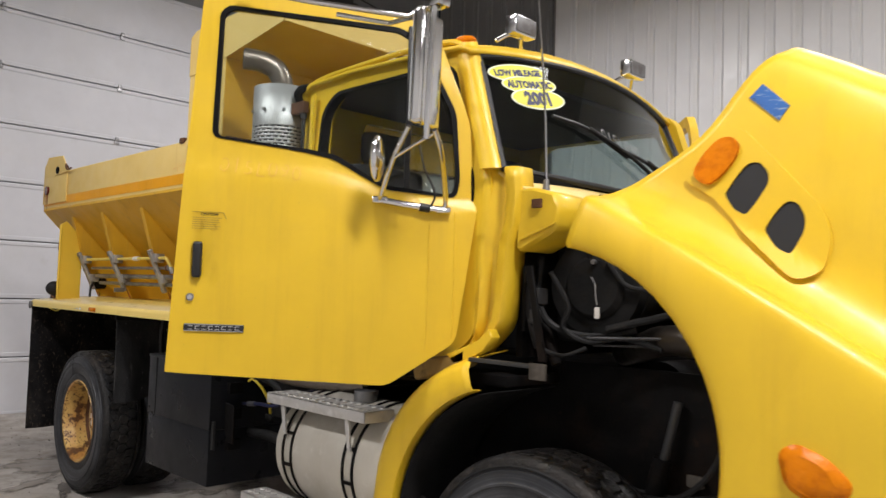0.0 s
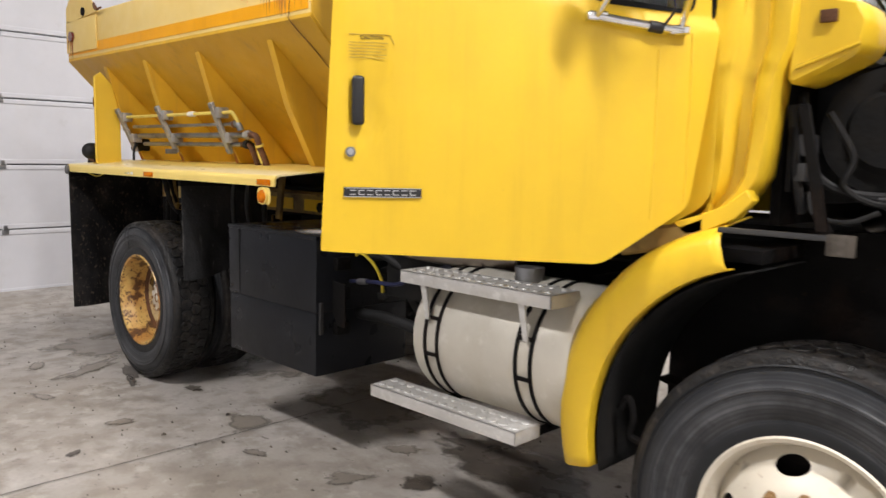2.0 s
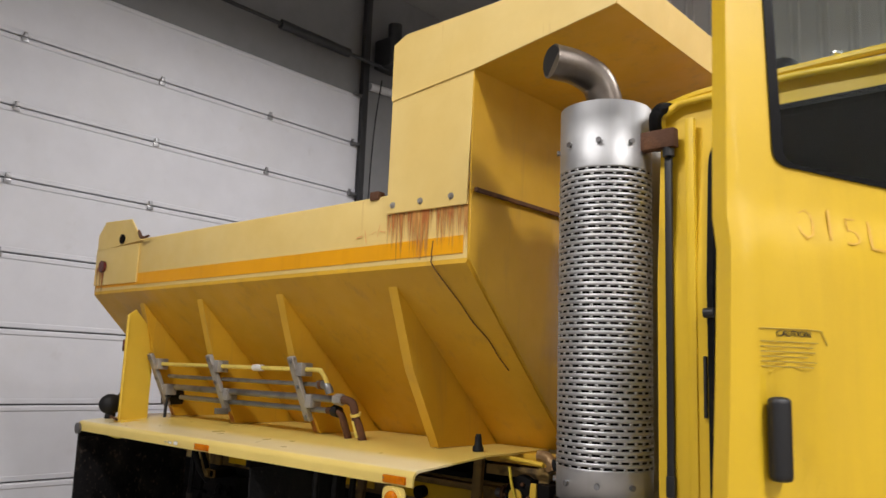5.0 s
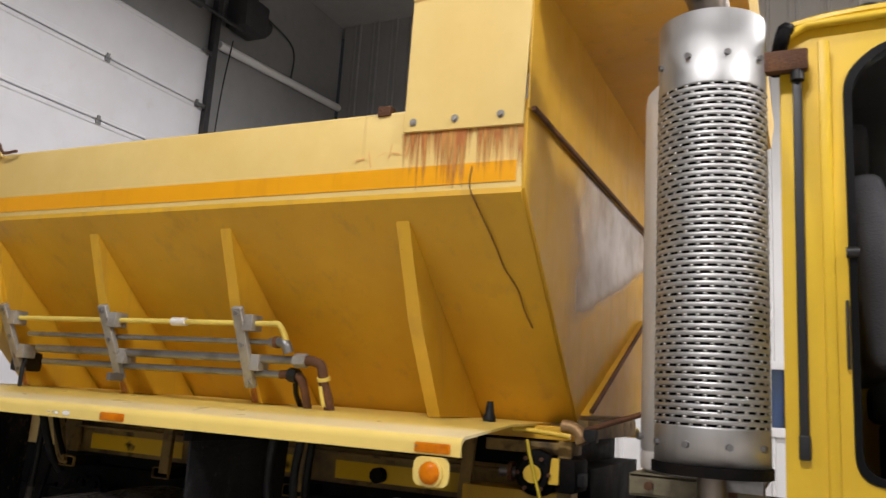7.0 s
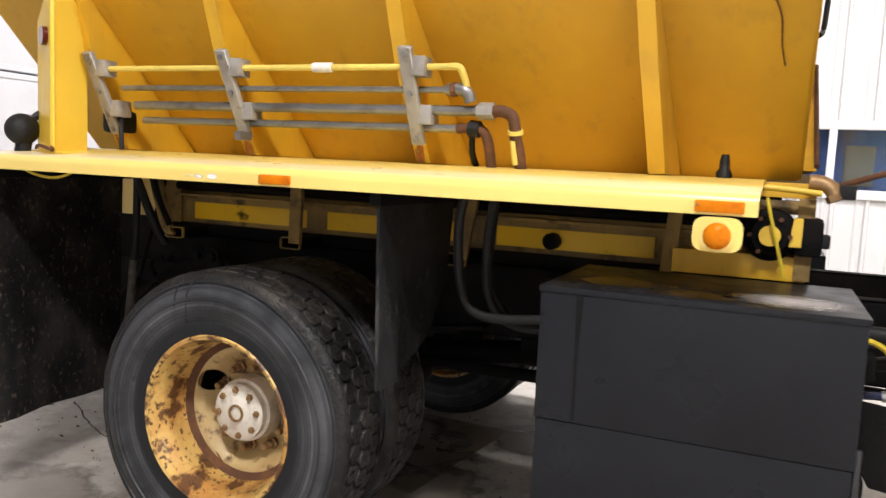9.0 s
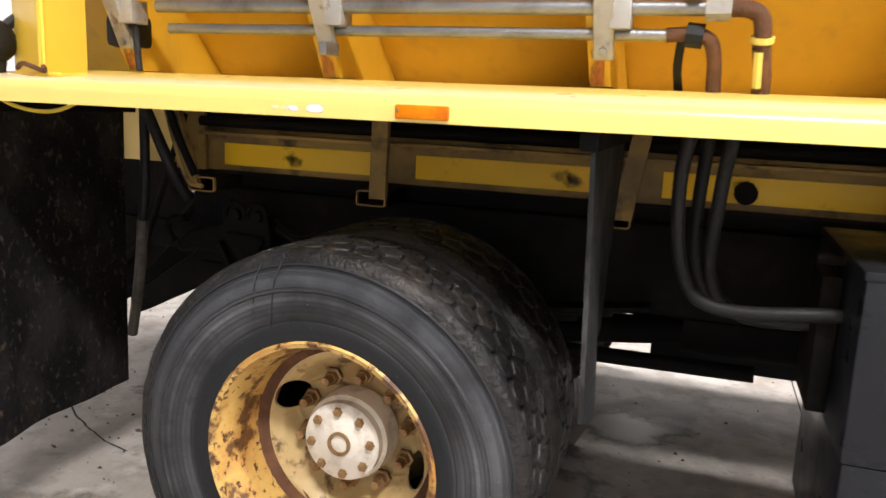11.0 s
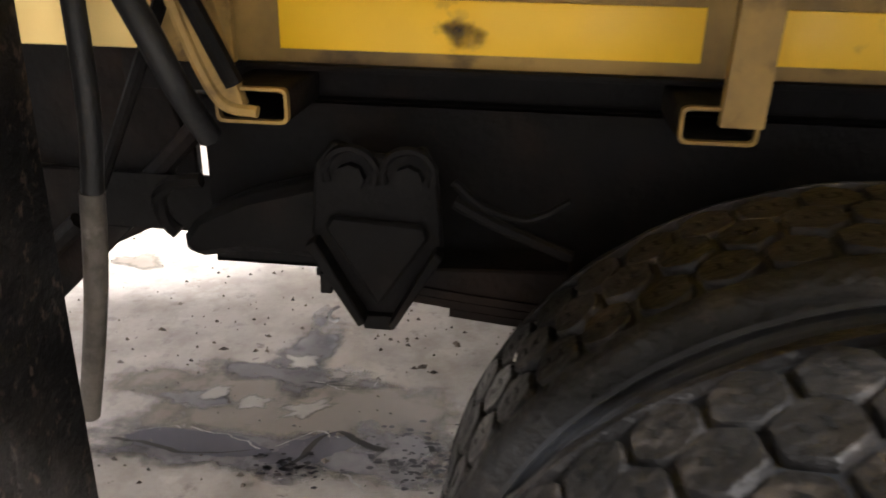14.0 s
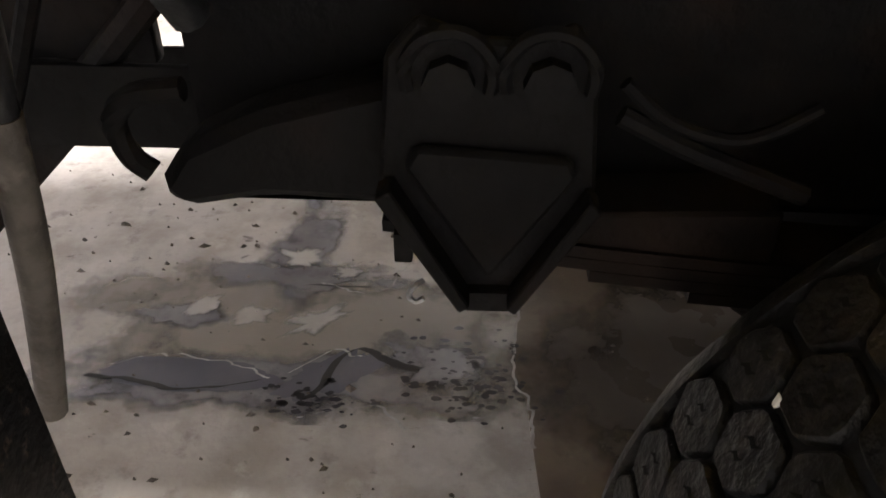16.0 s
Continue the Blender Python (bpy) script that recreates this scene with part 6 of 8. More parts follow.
part("exhaust_elbow", tube([(EX_X, EX_Y, 2.50), (EX_X - 0.002, EX_Y - 0.006, 2.540), (EX_X - 0.016, EX_Y - 0.035, 2.595), (EX_X - 0.048, EX_Y - 0.098, 2.626), (EX_X - 0.092, EX_Y - 0.178, 2.634)], 0.055, 24), EXHAUST, stack, "curved exhaust tip")
part("exhaust_mouth", rod((EX_X - 0.092, EX_Y - 0.178, 2.634), (EX_X - 0.0928, EX_Y - 0.1797, 2.634), 0.050, 24), SEAL, stack)
# tall aluminised muffler behind the slotted shield, standing on a steel channel
MUF = Matrix.Translation((2.114, 0.490, 0)) @ Matrix.Rotation(radians(90), 4, "X")
muffler = part("muffler", lathe([(0.0, 1.248), (0.150, 1.248), (0.164, 1.256), (0.165, 1.27), (0.165, 1.30), (0.1625, 1.303), (0.1625, 1.309), (0.165, 1.312), (0.165, 2.36), (0.160, 2.40), (0.130, 2.435), (0.06, 2.45), (0.0, 2.452)], 48, m=MUF), MUFFLER, truck, "tall pale aluminised muffler behind the slotted shield")
part("muffler_bolt", rod((1.962, 0.425, 1.345), (1.951, 0.418, 1.345), 0.010, 8), STEEL, muffler)
own = box(1.945, 2.30, 0.34, 0.352, 1.186, 1.246, 0.003)
box(1.945, 2.30, 0.34, 0.62, 1.236, 1.246, 0.002, own)
box(1.945, 2.30, 0.34, 0.62, 1.186, 1.194, 0.002, own)
part("muffler_channel", own, CHANNEL, muffler, "dull olive steel channel under the muffler")
for x in (2.0, 2.22):
    part("channel_bolt", rod((x, 0.34, 1.215), (x, 0.326, 1.215), 0.013, 6), RUSTY, muffler)
Z0, Z1, S0, S1 = 1.297, 2.49, 1.385, 2.285
own = bmesh.new()
NA, NR = 22, 50
span = radians(300)
start = radians(120)


def on_shield(a, z):
    return own.verts.new((EX_X + EX_R * math.cos(a), EX_Y + EX_R * math.sin(a), z))


def strip(za, zb, cuts):
    for a0, a1 in zip(cuts, cuts[1:]):
        own.faces.new((on_shield(a0, za), on_shield(a1, za), on_shield(a1, zb), on_shield(a0, zb)))


cell = span / NA
rowh = (S1 - S0) / NR
fine = [start + span * k / (NA * 4) for k in range(NA * 4 + 1)]
strip(Z0, S0, fine)
strip(S1, Z1, fine)
for r in range(NR):
    za = S0 + r * rowh
    zb, zc, zd = za + rowh * 0.31, za + rowh * 0.67, za + rowh
    strip(za, zb, fine)
    strip(zc, zd, fine)
    off = 0.5 * cell if r % 2 else 0
    cuts = []
    for k in range(NA + 1):
        c = start + k * cell + off
        lo, hi = c + cell * 0.15, c + cell * 0.85
        cuts.append((lo, hi))
    prev = start
    for lo, hi in cuts:
        lo2 = min(lo, start + span)
        if lo2 > prev:
            strip(zb, zc, [prev, lo2])
        prev = min(hi, start + span)
    if prev < start + span - 1e-6:
        strip(zb, zc, [prev, start + span])
bmesh.ops.remove_doubles(own, verts=own.verts, dist=0.00005)
guard = part("heat_shield", own, STAIN, stack, "bright stainless heat shield with rows of slots", True, 30)
guard.modifiers.new("thick", "SOLIDIFY").thickness = 0.002
# added black cylinder that makes the slots look shaded inside
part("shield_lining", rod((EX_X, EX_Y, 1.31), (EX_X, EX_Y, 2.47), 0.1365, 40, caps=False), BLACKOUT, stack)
for z in (1.345, 2.36):
    for a in (252, 292, 332, 212):
        d = Vector((math.cos(radians(a)), math.sin(radians(a)), 0))
        c = Vector((EX_X, EX_Y, z)) + d * EX_R
        part("shield_bolt", rod(c, c + d * 0.010, 0.009, 6), STEEL, stack)
part("stack_bracket", box(2.31, 2.425, 0.190, 0.225, 2.335, 2.395, 0.008), RUSTY, stack, "rusty stack bracket on the cab corner")
part("stack_clamp", tube([(2.34, 0.27, 2.36), (2.36, 0.20, 2.42), (2.37, 0.21, 2.46), (2.38, 0.27, 2.48)], 0.02, 8), BLACK_FRAME, stack)
part("stack_foot", rod((EX_X, EX_Y, 1.27), (EX_X, EX_Y, 1.296), 0.15, 28), BLACK_FRAME, stack)
part("stack_base", box(EX_X - 0.02, EX_X + 0.12, EX_Y + 0.06, EX_Y + 0.118, 1.225, 1.262, 0.004), STEEL, stack)

# ---------------------------------------------------------------- cab
CY0, CY1 = 0.22, 1.98                 # cab sides
CYM = (CY0 + CY1) / 2
cab = part("cab_side", holed(
    rounded([(2.355, 1.17), (3.40, 1.19), (3.58, 1.30), (3.66, 1.90), (3.49, 2.45), (3.40, 2.50), (2.44, 2.50), (2.355, 2.43)], 0.05),
    rounded([(2.505, 1.275), (3.34, 1.275), (3.50, 1.40), (3.575, 1.90), (3.42, 2.38), (3.34, 2.42), (2.60, 2.42), (2.505, 2.33)], 0.07),
    0.07, lambda s, z, d: (s, CY0 + d + 0.035 * max(0, z - 1.95) / 0.5, z), None, 4), CAB_YELLOW, truck, "yellow cab side with an open doorway", True, 35)
DOORWAY = rounded([(2.507, 1.277), (3.338, 1.277), (3.498, 1.402), (3.573, 1.90), (3.418, 2.378), (3.338, 2.418), (2.602, 2.418), (2.507, 2.328)], 0.07)
part("door_seal", frame_ring(DOORWAY, 0.022, 0.05, lambda s, z, d: (s, CY0 - 0.006 + d + 0.035 * max(0, z - 1.95) / 0.5, z)), GASKET, cab)
own = holed(
    rounded([(2.355, 1.17), (3.40, 1.19), (3.58, 1.30), (3.66, 1.90), (3.49, 2.45), (3.40, 2.50), (2.44, 2.50), (2.355, 2.43)], 0.05),
    rounded([(2.55, 1.98), (3.40, 1.90), (3.50, 1.92), (3.42, 2.33), (3.34, 2.39), (2.62, 2.40), (2.56, 2.36)], 0.05),
    0.07, lambda s, z, d: (s, CY1 - d - 0.035 * max(0, z - 1.95) / 0.5, z), None, 4)
far_side = part("far_cab_side", own, CAB_YELLOW, truck, "", True, 35)
part("far_window", pane(rounded([(2.55, 1.98), (3.40, 1.90), (3.50, 1.92), (3.42, 2.33), (3.34, 2.39), (2.62, 2.40), (2.56, 2.36)], 0.05), 0.005, lambda s, z, d: (s, CY1 - 0.04 + d, z)), GLASS, far_side)
part("cab_back", holed([(CY0 + 0.03, 1.17), (CY1 - 0.03, 1.17), (CY1 - 0.06, 2.50), (CY0 + 0.06, 2.50)], rounded([(0.60, 1.95), (1.60, 1.95), (1.60, 2.36), (0.60, 2.36)], 0.05), 0.04, lambda s, z, d: (2.352 + d, s, z), None, 3), CAB_YELLOW, truck)
part("back_window", pane(rounded([(0.60, 1.95), (1.60, 1.95), (1.60, 2.36), (0.60, 2.36)], 0.05), 0.005, lambda s, z, d: (2.37 + d, s, z)), DARK_GLASS, truck)
part("cab_floor", box(2.36, 3.74, CY0 + 0.02, CY1 - 0.02, 1.13, 1.17, 0.004), BLACK_FRAME, truck)
part("firewall", box(3.72, 3.75, CY0 + 0.09, CY1 - 0.05, 1.24, 1.93, 0.004), BLACK_FRAME, truck)
# raised pressings on the rear corner of the cab
for x, w in ((2.462, 0.014),):
    part("corner_ridge", box(x - w, x + w, CY0 - 0.008, CY0 + 0.01, 1.24, 2.42, 0.006), CAB_YELLOW, cab)
part("drip_rail", tube([(2.36, CY0 + 0.05, 2.49), (2.55, CY0 + 0.03, 2.505), (3.1, CY0 + 0.03, 2.515), (3.38, CY0 + 0.035, 2.50), (3.46, CY0 + 0.045, 2.45)], 0.013, 8), CAB_YELLOW, cab)
part("rubber_strip", box(2.385, 2.408, CY0 - 0.014, CY0 - 0.001, 1.38, 2.31, 0.005), SEAL, cab, "black rubber strip on the cab corner")
part("strip_end", box(2.383, 2.411, CY0 - 0.018, CY0 - 0.001, 1.325, 1.385, 0.006), SEAL, cab)
part("strip_top", rod((2.398, CY0 - 0.01, 2.31), (2.398, CY0 - 0.01, 2.345), 0.018, 10), SEAL, cab)
part("latch_slot", box(2.495, 2.503, CY0 - 0.012, CY0 + 0.01, 1.55, 1.72, 0.003), SEAL, cab)
part("latch_pin", rod((2.50, CY0 - 0.01, 1.84), (2.53, CY0 - 0.01, 1.84), 0.014, 10), SEAL, cab)


def glass_at(f, g, d=0.0):
    """A point of the windscreen: f from the near to the far side, g from foot to head, d out from the glass."""
    bow = 1 - (2 * f - 1) ** 2
    lo = Vector((3.695 - 0.06 * f + 0.09 * bow, 0.235 + 1.66 * f, 1.945 - 0.012 * bow))
    hi = Vector((3.505 - 0.06 * f + 0.09 * bow, 0.290 + 1.55 * f, 2.425 + 0.06 * bow))
    p = lo.lerp(hi, g)
    n = Vector((0.92, -0.30 + 0.60 * f, 0.36)).normalized()
    return p + n * d


def screen_patch(f0, f1, g0, g1, d0, d1, nf=20, ng=8):
    own = bmesh.new()
    a = [[own.verts.new(glass_at(f0 + (f1 - f0) * i / nf, g0 + (g1 - g0) * k / ng, d0)) for k in range(ng + 1)] for i in range(nf + 1)]
    b = [[own.verts.new(glass_at(f0 + (f1 - f0) * i / nf, g0 + (g1 - g0) * k / ng, d1)) for k in range(ng + 1)] for i in range(nf + 1)]
    for i in range(nf):
        for k in range(ng):
            own.faces.new((a[i][k], a[i + 1][k], a[i + 1][k + 1], a[i][k + 1]))
            own.faces.new((b[i][k], b[i][k + 1], b[i + 1][k + 1], b[i + 1][k]))
    for i in range(nf):
        own.faces.new((a[i][0], b[i][0], b[i + 1][0], a[i + 1][0]))
        own.faces.new((a[i][ng], a[i + 1][ng], b[i + 1][ng], b[i][ng]))
    for k in range(ng):
        own.faces.new((a[0][k], a[0][k + 1], b[0][k + 1], b[0][k]))
        own.faces.new((a[nf][k], b[nf][k], b[nf][k + 1], a[nf][k + 1]))
    return own


screen = part("windscreen", screen_patch(0, 1, 0, 1, -0.006, 0), DARK_GLASS, truck, "dark curved windscreen with yellow price stickers")
edge = [glass_at(f, 0, 0.003) for f in [k / 14 for k in range(15)]] + [glass_at(1, g, 0.003) for g in (0.15, 0.4, 0.6, 0.85)] + [glass_at(1 - k / 14, 1, 0.003) for k in range(15)] + [glass_at(0, g, 0.003) for g in (0.85, 0.6, 0.4, 0.15, 0)]
part("screen_seal", tube(edge, 0.014, 8, curved=False), SEAL, screen)
# pillars, roof and visor edge
for f, name in ((0, "pillar"), (1, "pillar")):
    own = bmesh.new()
    s = -1 if f == 0 else 1
    rows = []
    for g in [k / 8 for k in range(0, 10)]:
        p = glass_at(f, g)
        rows.append([own.verts.new(p + Vector(v)) for v in ((0.008, s * 0.004, 0.004), (0.004, s * 0.03, 0.0), (-0.03, s * 0.05, 0.0), (-0.075, s * 0.045, 0.0), (-0.075, s * 0.0, 0.0), (-0.02, -s * 0.005, 0.0))])
    for a, b in zip(rows, rows[1:]):
        for k in range(6):
            own.faces.new((a[k], a[(k + 1) % 6], b[(k + 1) % 6], b[k]))
    own.faces.new(rows[0])
    own.faces.new(rows[-1][::-1])
    part(name, own, CAB_YELLOW, screen, "", True, 50)
own = bmesh.new()
rows = []
NR_ = 20
for i in range(NR_ + 1):
    f = i / NR_
    p = glass_at(f, 1.0)
    y = p.y + (f - 0.5) * 0.13
    crown = 1 - (2 * f - 1) ** 4
    row = [(p.x + 0.012, p.z + 0.004), (p.x + 0.004, p.z + 0.022), (p.x - 0.05, p.z + 0.042 + 0.02 * crown), (p.x - 0.25, p.z + 0.055 + 0.035 * crown), (2.75, 2.495 + 0.085 * crown), (2.42, 2.485 + 0.07 * crown), (2.352, 2.45 + 0.05 * crown), (2.350, 2.40)]
    rows.append([own.verts.new((x, y, z)) for x, z in row])
for a, b in zip(rows, rows[1:]):
    for k in range(len(a) - 1):
        own.faces.new((a[k], a[k + 1], b[k + 1], b[k]))
roof = part("cab_roof", own, CAB_YELLOW, truck, "yellow cab roof, dirty white in front", True, 60)
roof.modifiers.new("thick", "SOLIDIFY").thickness = 0.02
part("headliner", box(2.40, 3.44, CY0 + 0.08, CY1 - 0.08, 2.40, 2.43, 0.01), SEAT_GREY, truck)
# black dome and a bent chrome bracket on the roof
bm = bmesh.new()
bmesh.ops.create_uvsphere(bm, u_segments=22, v_segments=12, radius=0.068)
bm.transform(Matrix.Translation((2.60, 0.62, 2.635)) @ Matrix.Diagonal((1.0, 1.0, 1.05, 1)))
rod((2.60, 0.62, 2.50), (2.60, 0.62, 2.63), 0.068, 22, bm=bm)
part("roof_dome", bm, HOSE, roof, "black rubber dome on the roof")
part("dome_label", box(2.628, 2.672, 0.556, 0.560, 2.600, 2.650, 0.001), WHITE_TAG, roof)
part("roof_bracket", tube([(2.77, 0.55, 2.50), (2.77, 0.55, 2.645), (2.80, 0.55, 2.65)], 0.009, 8), CHROME, roof, "bent chrome bracket on the roof")
part("roof_bracket", tube([(2.79, 0.55, 2.648), (2.825, 0.55, 2.625), (2.86, 0.55, 2.58), (2.87, 0.55, 2.50)], 0.008, 8), CHROME, roof)
# roof lamps
for y, x in ((0.56, 3.47), (1.40, 3.50)):
    bm = box(x - 0.01, x + 0.05, y - 0.072, y + 0.072, 2.575, 2.66, 0.012)
    lampb = part("roof_lamp", bm, CHROME, roof, "chrome rectangular lamp on a bent arm")
    part("lamp_glass", box(x + 0.05, x + 0.056, y - 0.062, y + 0.062, 2.585, 2.65, 0.004), STEEL, roof)
    part("lamp_arm", tube([(x - 0.02, y - 0.11, 2.54), (x, y - 0.06, 2.575), (x + 0.01, y - 0.02, 2.58)], 0.009, 8), CHROME, roof)
    part("lamp_arm", tube([(x - 0.02, y + 0.05, 2.54), (x, y + 0.03, 2.58), (x + 0.01, y + 0.01, 2.58)], 0.009, 8), CHROME, roof)
bm = bmesh.new()
bmesh.ops.create_uvsphere(bm, u_segments=16, v_segments=8, radius=0.05)
bm.transform(Matrix.Translation((3.38, 0.33, 2.52)) @ Matrix.Diagonal((1.2, 0.8, 0.5, 1)))
part("roof_marker", bm, AMBER, roof, "amber roof marker lamp")
# antenna
part("antenna", tube([(3.81, 0.354, 1.90), (3.80, 0.345, 2.2), (3.77, 0.33, 2.60), (3.74, 0.31, 2.95)], 0.004, 6), CHROME, truck)
part("antenna_foot", rod((3.81, 0.354, 1.865), (3.81, 0.354, 1.91), 0.016, 12, 0.009), STEEL, truck)


def screen_frame(f, g, d):
    o = glass_at(f, g, d)
    ex = (glass_at(f + 0.01, g, d) - glass_at(f - 0.01, g, d)).normalized()
    ey = (glass_at(f, g + 0.01, d) - glass_at(f, g - 0.01, d)).normalized()
    ez = ex.cross(ey).normalized()
    ey = ez.cross(ex)
    return Matrix(((ex.x, ey.x, ez.x, o.x), (ex.y, ey.y, ez.y, o.y), (ex.z, ey.z, ez.z, o.z), (0, 0, 0, 1)))


for text, f, g, w, h, size, rot in (("LOW MILEAGE", 0.113, 0.868, 0.165, 0.043, 0.040, 5), ("AUTOMATIC", 0.147, 0.774, 0.160, 0.042, 0.045, 5), ("2001", 0.168, 0.656, 0.160, 0.050, 0.080, 5)):
    m = screen_frame(f, g, 0.004 + 0.0015 * (0.9 - g) * 10) @ Matrix.Rotation(radians(rot), 4, "Z")
    for scale_, d, mat_, nm in ((1.0, 0.0, DECAL_WHITE, "sticker_edge"), (0.94, 0.0012, DECAL_YELLOW, "sticker")):
        own = bmesh.new()
        ring = [own.verts.new((w * scale_ * math.cos(a), h * (scale_ - (1 - scale_) * 1.5) * math.sin(a), d)) for a in (2 * math.pi * k / 40 for k in range(40))]
        own.faces.new(ring)
        ext = bmesh.ops.extrude_face_region(own, geom=own.faces[:])
        bmesh.ops.translate(own, vec=(0, 0, 0.0008), verts=[v for v in ext["geom"] if isinstance(v, bmesh.types.BMVert)])
        own.transform(m)
        part(nm, own, mat_, screen, "oval yellow sticker" if nm == "sticker" else "")
    lettering(text, size, m @ Matrix.Translation((0, -0.002, 0.0026)), DECAL_INK, screen, label="dark blue lettering", bold=size * (0.06 if text == "2001" else 0.05))
# pencilled stock number on the glass
for k, ch in enumerate("015L090"):
    lettering(ch, 0.085, screen_frame(0.42 + 0.028 * k, 0.47 - 0.012 * k, 0.002), BADGE_GREY, screen, "chalk_stroke", bold=-0.0025)
# wipers
for f0, f1, g1 in ((0.74, 0.33, 0.46), (0.95, 0.60, 0.30)):
    a, b, c = glass_at(f0, -0.04, 0.03), glass_at((f0 + f1) / 2, g1 * 0.55, 0.035), glass_at(f1, g1, 0.03)
    part("wiper_arm", tube([a, b, c], 0.009, 8), SEAL, screen)
    d, e = glass_at(f1 - 0.13, g1 + 0.06, 0.016), glass_at(f1 + 0.17, g1 - 0.16, 0.016)
    part("wiper_blade", tube([d, c - Vector((0.006, 0, 0.004)), e], 0.008, 6), SEAL, screen)
# cowl below the windscreen
own = bmesh.new()
rows = []
for i in range(13):
    f = i / 12
    p = glass_at(f, -0.02)
    rows.append([own.verts.new(v) for v in ((p.x - 0.02, p.y, p.z), (p.x + 0.03, p.y, p.z - 0.03), (p.x + 0.12, p.y, p.z - 0.075), (p.x + 0.15, p.y, p.z - 0.11), (p.x + 0.15, p.y, p.z - 0.2))])
for a, b in zip(rows, rows[1:]):
    for k in range(4):
        own.faces.new((a[k], a[k + 1], b[k + 1], b[k]))
cowl = part("cowl", own, HOP_PALE, truck, "dusty cream cowl with black grille", True, 50)
cowl.modifiers.new("thick", "SOLIDIFY").thickness = 0.01
for f0 in (0.30, 0.62):
    own = bmesh.new()
    rows = []
    for i in range(9):
        p = glass_at(f0 + 0.30 * i / 8, -0.02)
        rows.append([own.verts.new((p.x + 0.035, p.y, p.z - 0.026)), own.verts.new((p.x + 0.115, p.y, p.z - 0.066)), own.verts.new((p.x + 0.113, p.y, p.z - 0.072)), own.verts.new((p.x + 0.033, p.y, p.z - 0.034))])
    for a, b in zip(rows, rows[1:]):
        for k in range(4):
            own.faces.new((a[k], a[(k + 1) % 4], b[(k + 1) % 4], b[k]))
    own.faces.new(rows[0])
    own.faces.new(rows[-1][::-1])
    part("cowl_grille", own, SEAL, cowl)
# folded side panel between the door and the engine bay
own = bmesh.new()
rows = []
for z, push in ((1.945, 0.0), (1.90, 0.005), (1.84, 0.015), (1.74, 0.01), (1.66, -0.022), (1.58, -0.03), (1.46, -0.04), (1.38, -0.05), (1.335, -0.075), (1.29, -0.115), (1.25, -0.15)):
    sec = ((3.575, 0.25), (3.582, 0.222), (3.625 + push * 0.3, 0.212), (3.645 + push * 0.5, 0.222), (3.665 + push * 0.6, 0.246), (3.70 + push * 0.7, 0.248), (3.715 + push * 0.8, 0.222), (3.735 + push * 0.9, 0.204), (3.772 + push, 0.206), (3.785 + push, 0.225), (3.786 + push, 0.30))
    low = max(0, 1.34 - z) * 0.9
    rows.append([own.verts.new((max(x - (0.0 if k < 3 else low * 0.2), 3.50), y, z)) for k, (x, y) in enumerate(sec)])
for a, b in zip(rows, rows[1:]):
    for k in range(len(a) - 1):
        own.faces.new((a[k], a[k + 1], b[k + 1], b[k]))
cowl_side = part("cowl_side", own, CAB_YELLOW, truck, "folded yellow panel ahead of the door", True, 50)
cowl_side.modifiers.new("thick", "SOLIDIFY").thickness = 0.006
part("cowl_bracket", prism([(3.775, 1.635), (3.80, 1.63), (3.93, 1.690), (3.962, 1.715), (3.972, 1.785), (3.945, 1.838), (3.85, 1.862), (3.775, 1.862)], 0.225, 0.42, "y", 0.012), CAB_YELLOW, cowl_side)
part("bracket_block", box(3.855, 3.897, 0.212, 0.23, 1.785, 1.818, 0.004), RUSTY, cowl_side)
part("bracket_lip", prism([(3.80, 1.668), (3.955, 1.722), (3.957, 1.732), (3.80, 1.68)], 0.217, 0.232, "y", 0.003), CAB_YELLOW, cowl_side)
part("cowl_tail", prism([(3.50, 1.24), (3.57, 1.262), (3.66, 1.30), (3.715, 1.345), (3.735, 1.315), (3.69, 1.262), (3.60, 1.22), (3.54, 1.205)], 0.16, 0.205, "y", 0.003), CAB_YELLOW, cowl_side)
part("lower_valance", prism([(3.30, 1.205), (3.52, 1.235), (3.60, 1.27), (3.60, 1.20), (3.42, 1.14), (3.32, 1.12)], 0.16, 0.24, "y", 0.01), FRAME_YELLOW, cowl_side)

# seats, dash and wheel inside
for y in (0.62, 1.58):
    seat = part("seat", box(2.62, 3.10, y - 0.24, y + 0.24, 1.42, 1.58, 0.05, None, 3), SEAT_GREY, truck, "dark grey cloth cab seat")
    part("seat_back", box(2.56, 2.68, y - 0.24, y + 0.24, 1.56, 2.10, 0.05, None, 3, Matrix.Translation((2.6, y, 1.56)) @ Euler((0, radians(-8), 0)).to_matrix().to_4x4() @ Matrix.Translation((-2.6, -y, -1.56))), SEAT_GREY, seat)
    part("head_rest", box(2.49, 2.58, y - 0.13, y + 0.13, 2.12, 2.28, 0.035, None, 3), SEAT_GREY, seat)
    part("seat_base", box(2.66, 3.02, y - 0.2, y + 0.2, 1.17, 1.42, 0.02), DARK_TRIM, seat)
part("dashboard", prism([(3.44, 1.50), (3.50, 1.78), (3.58, 1.86), (3.72, 1.88), (3.72, 1.40), (3.52, 1.40)], CY0 + 0.09, CY1 - 0.09, "y", 0.015), DARK_TRIM, truck)
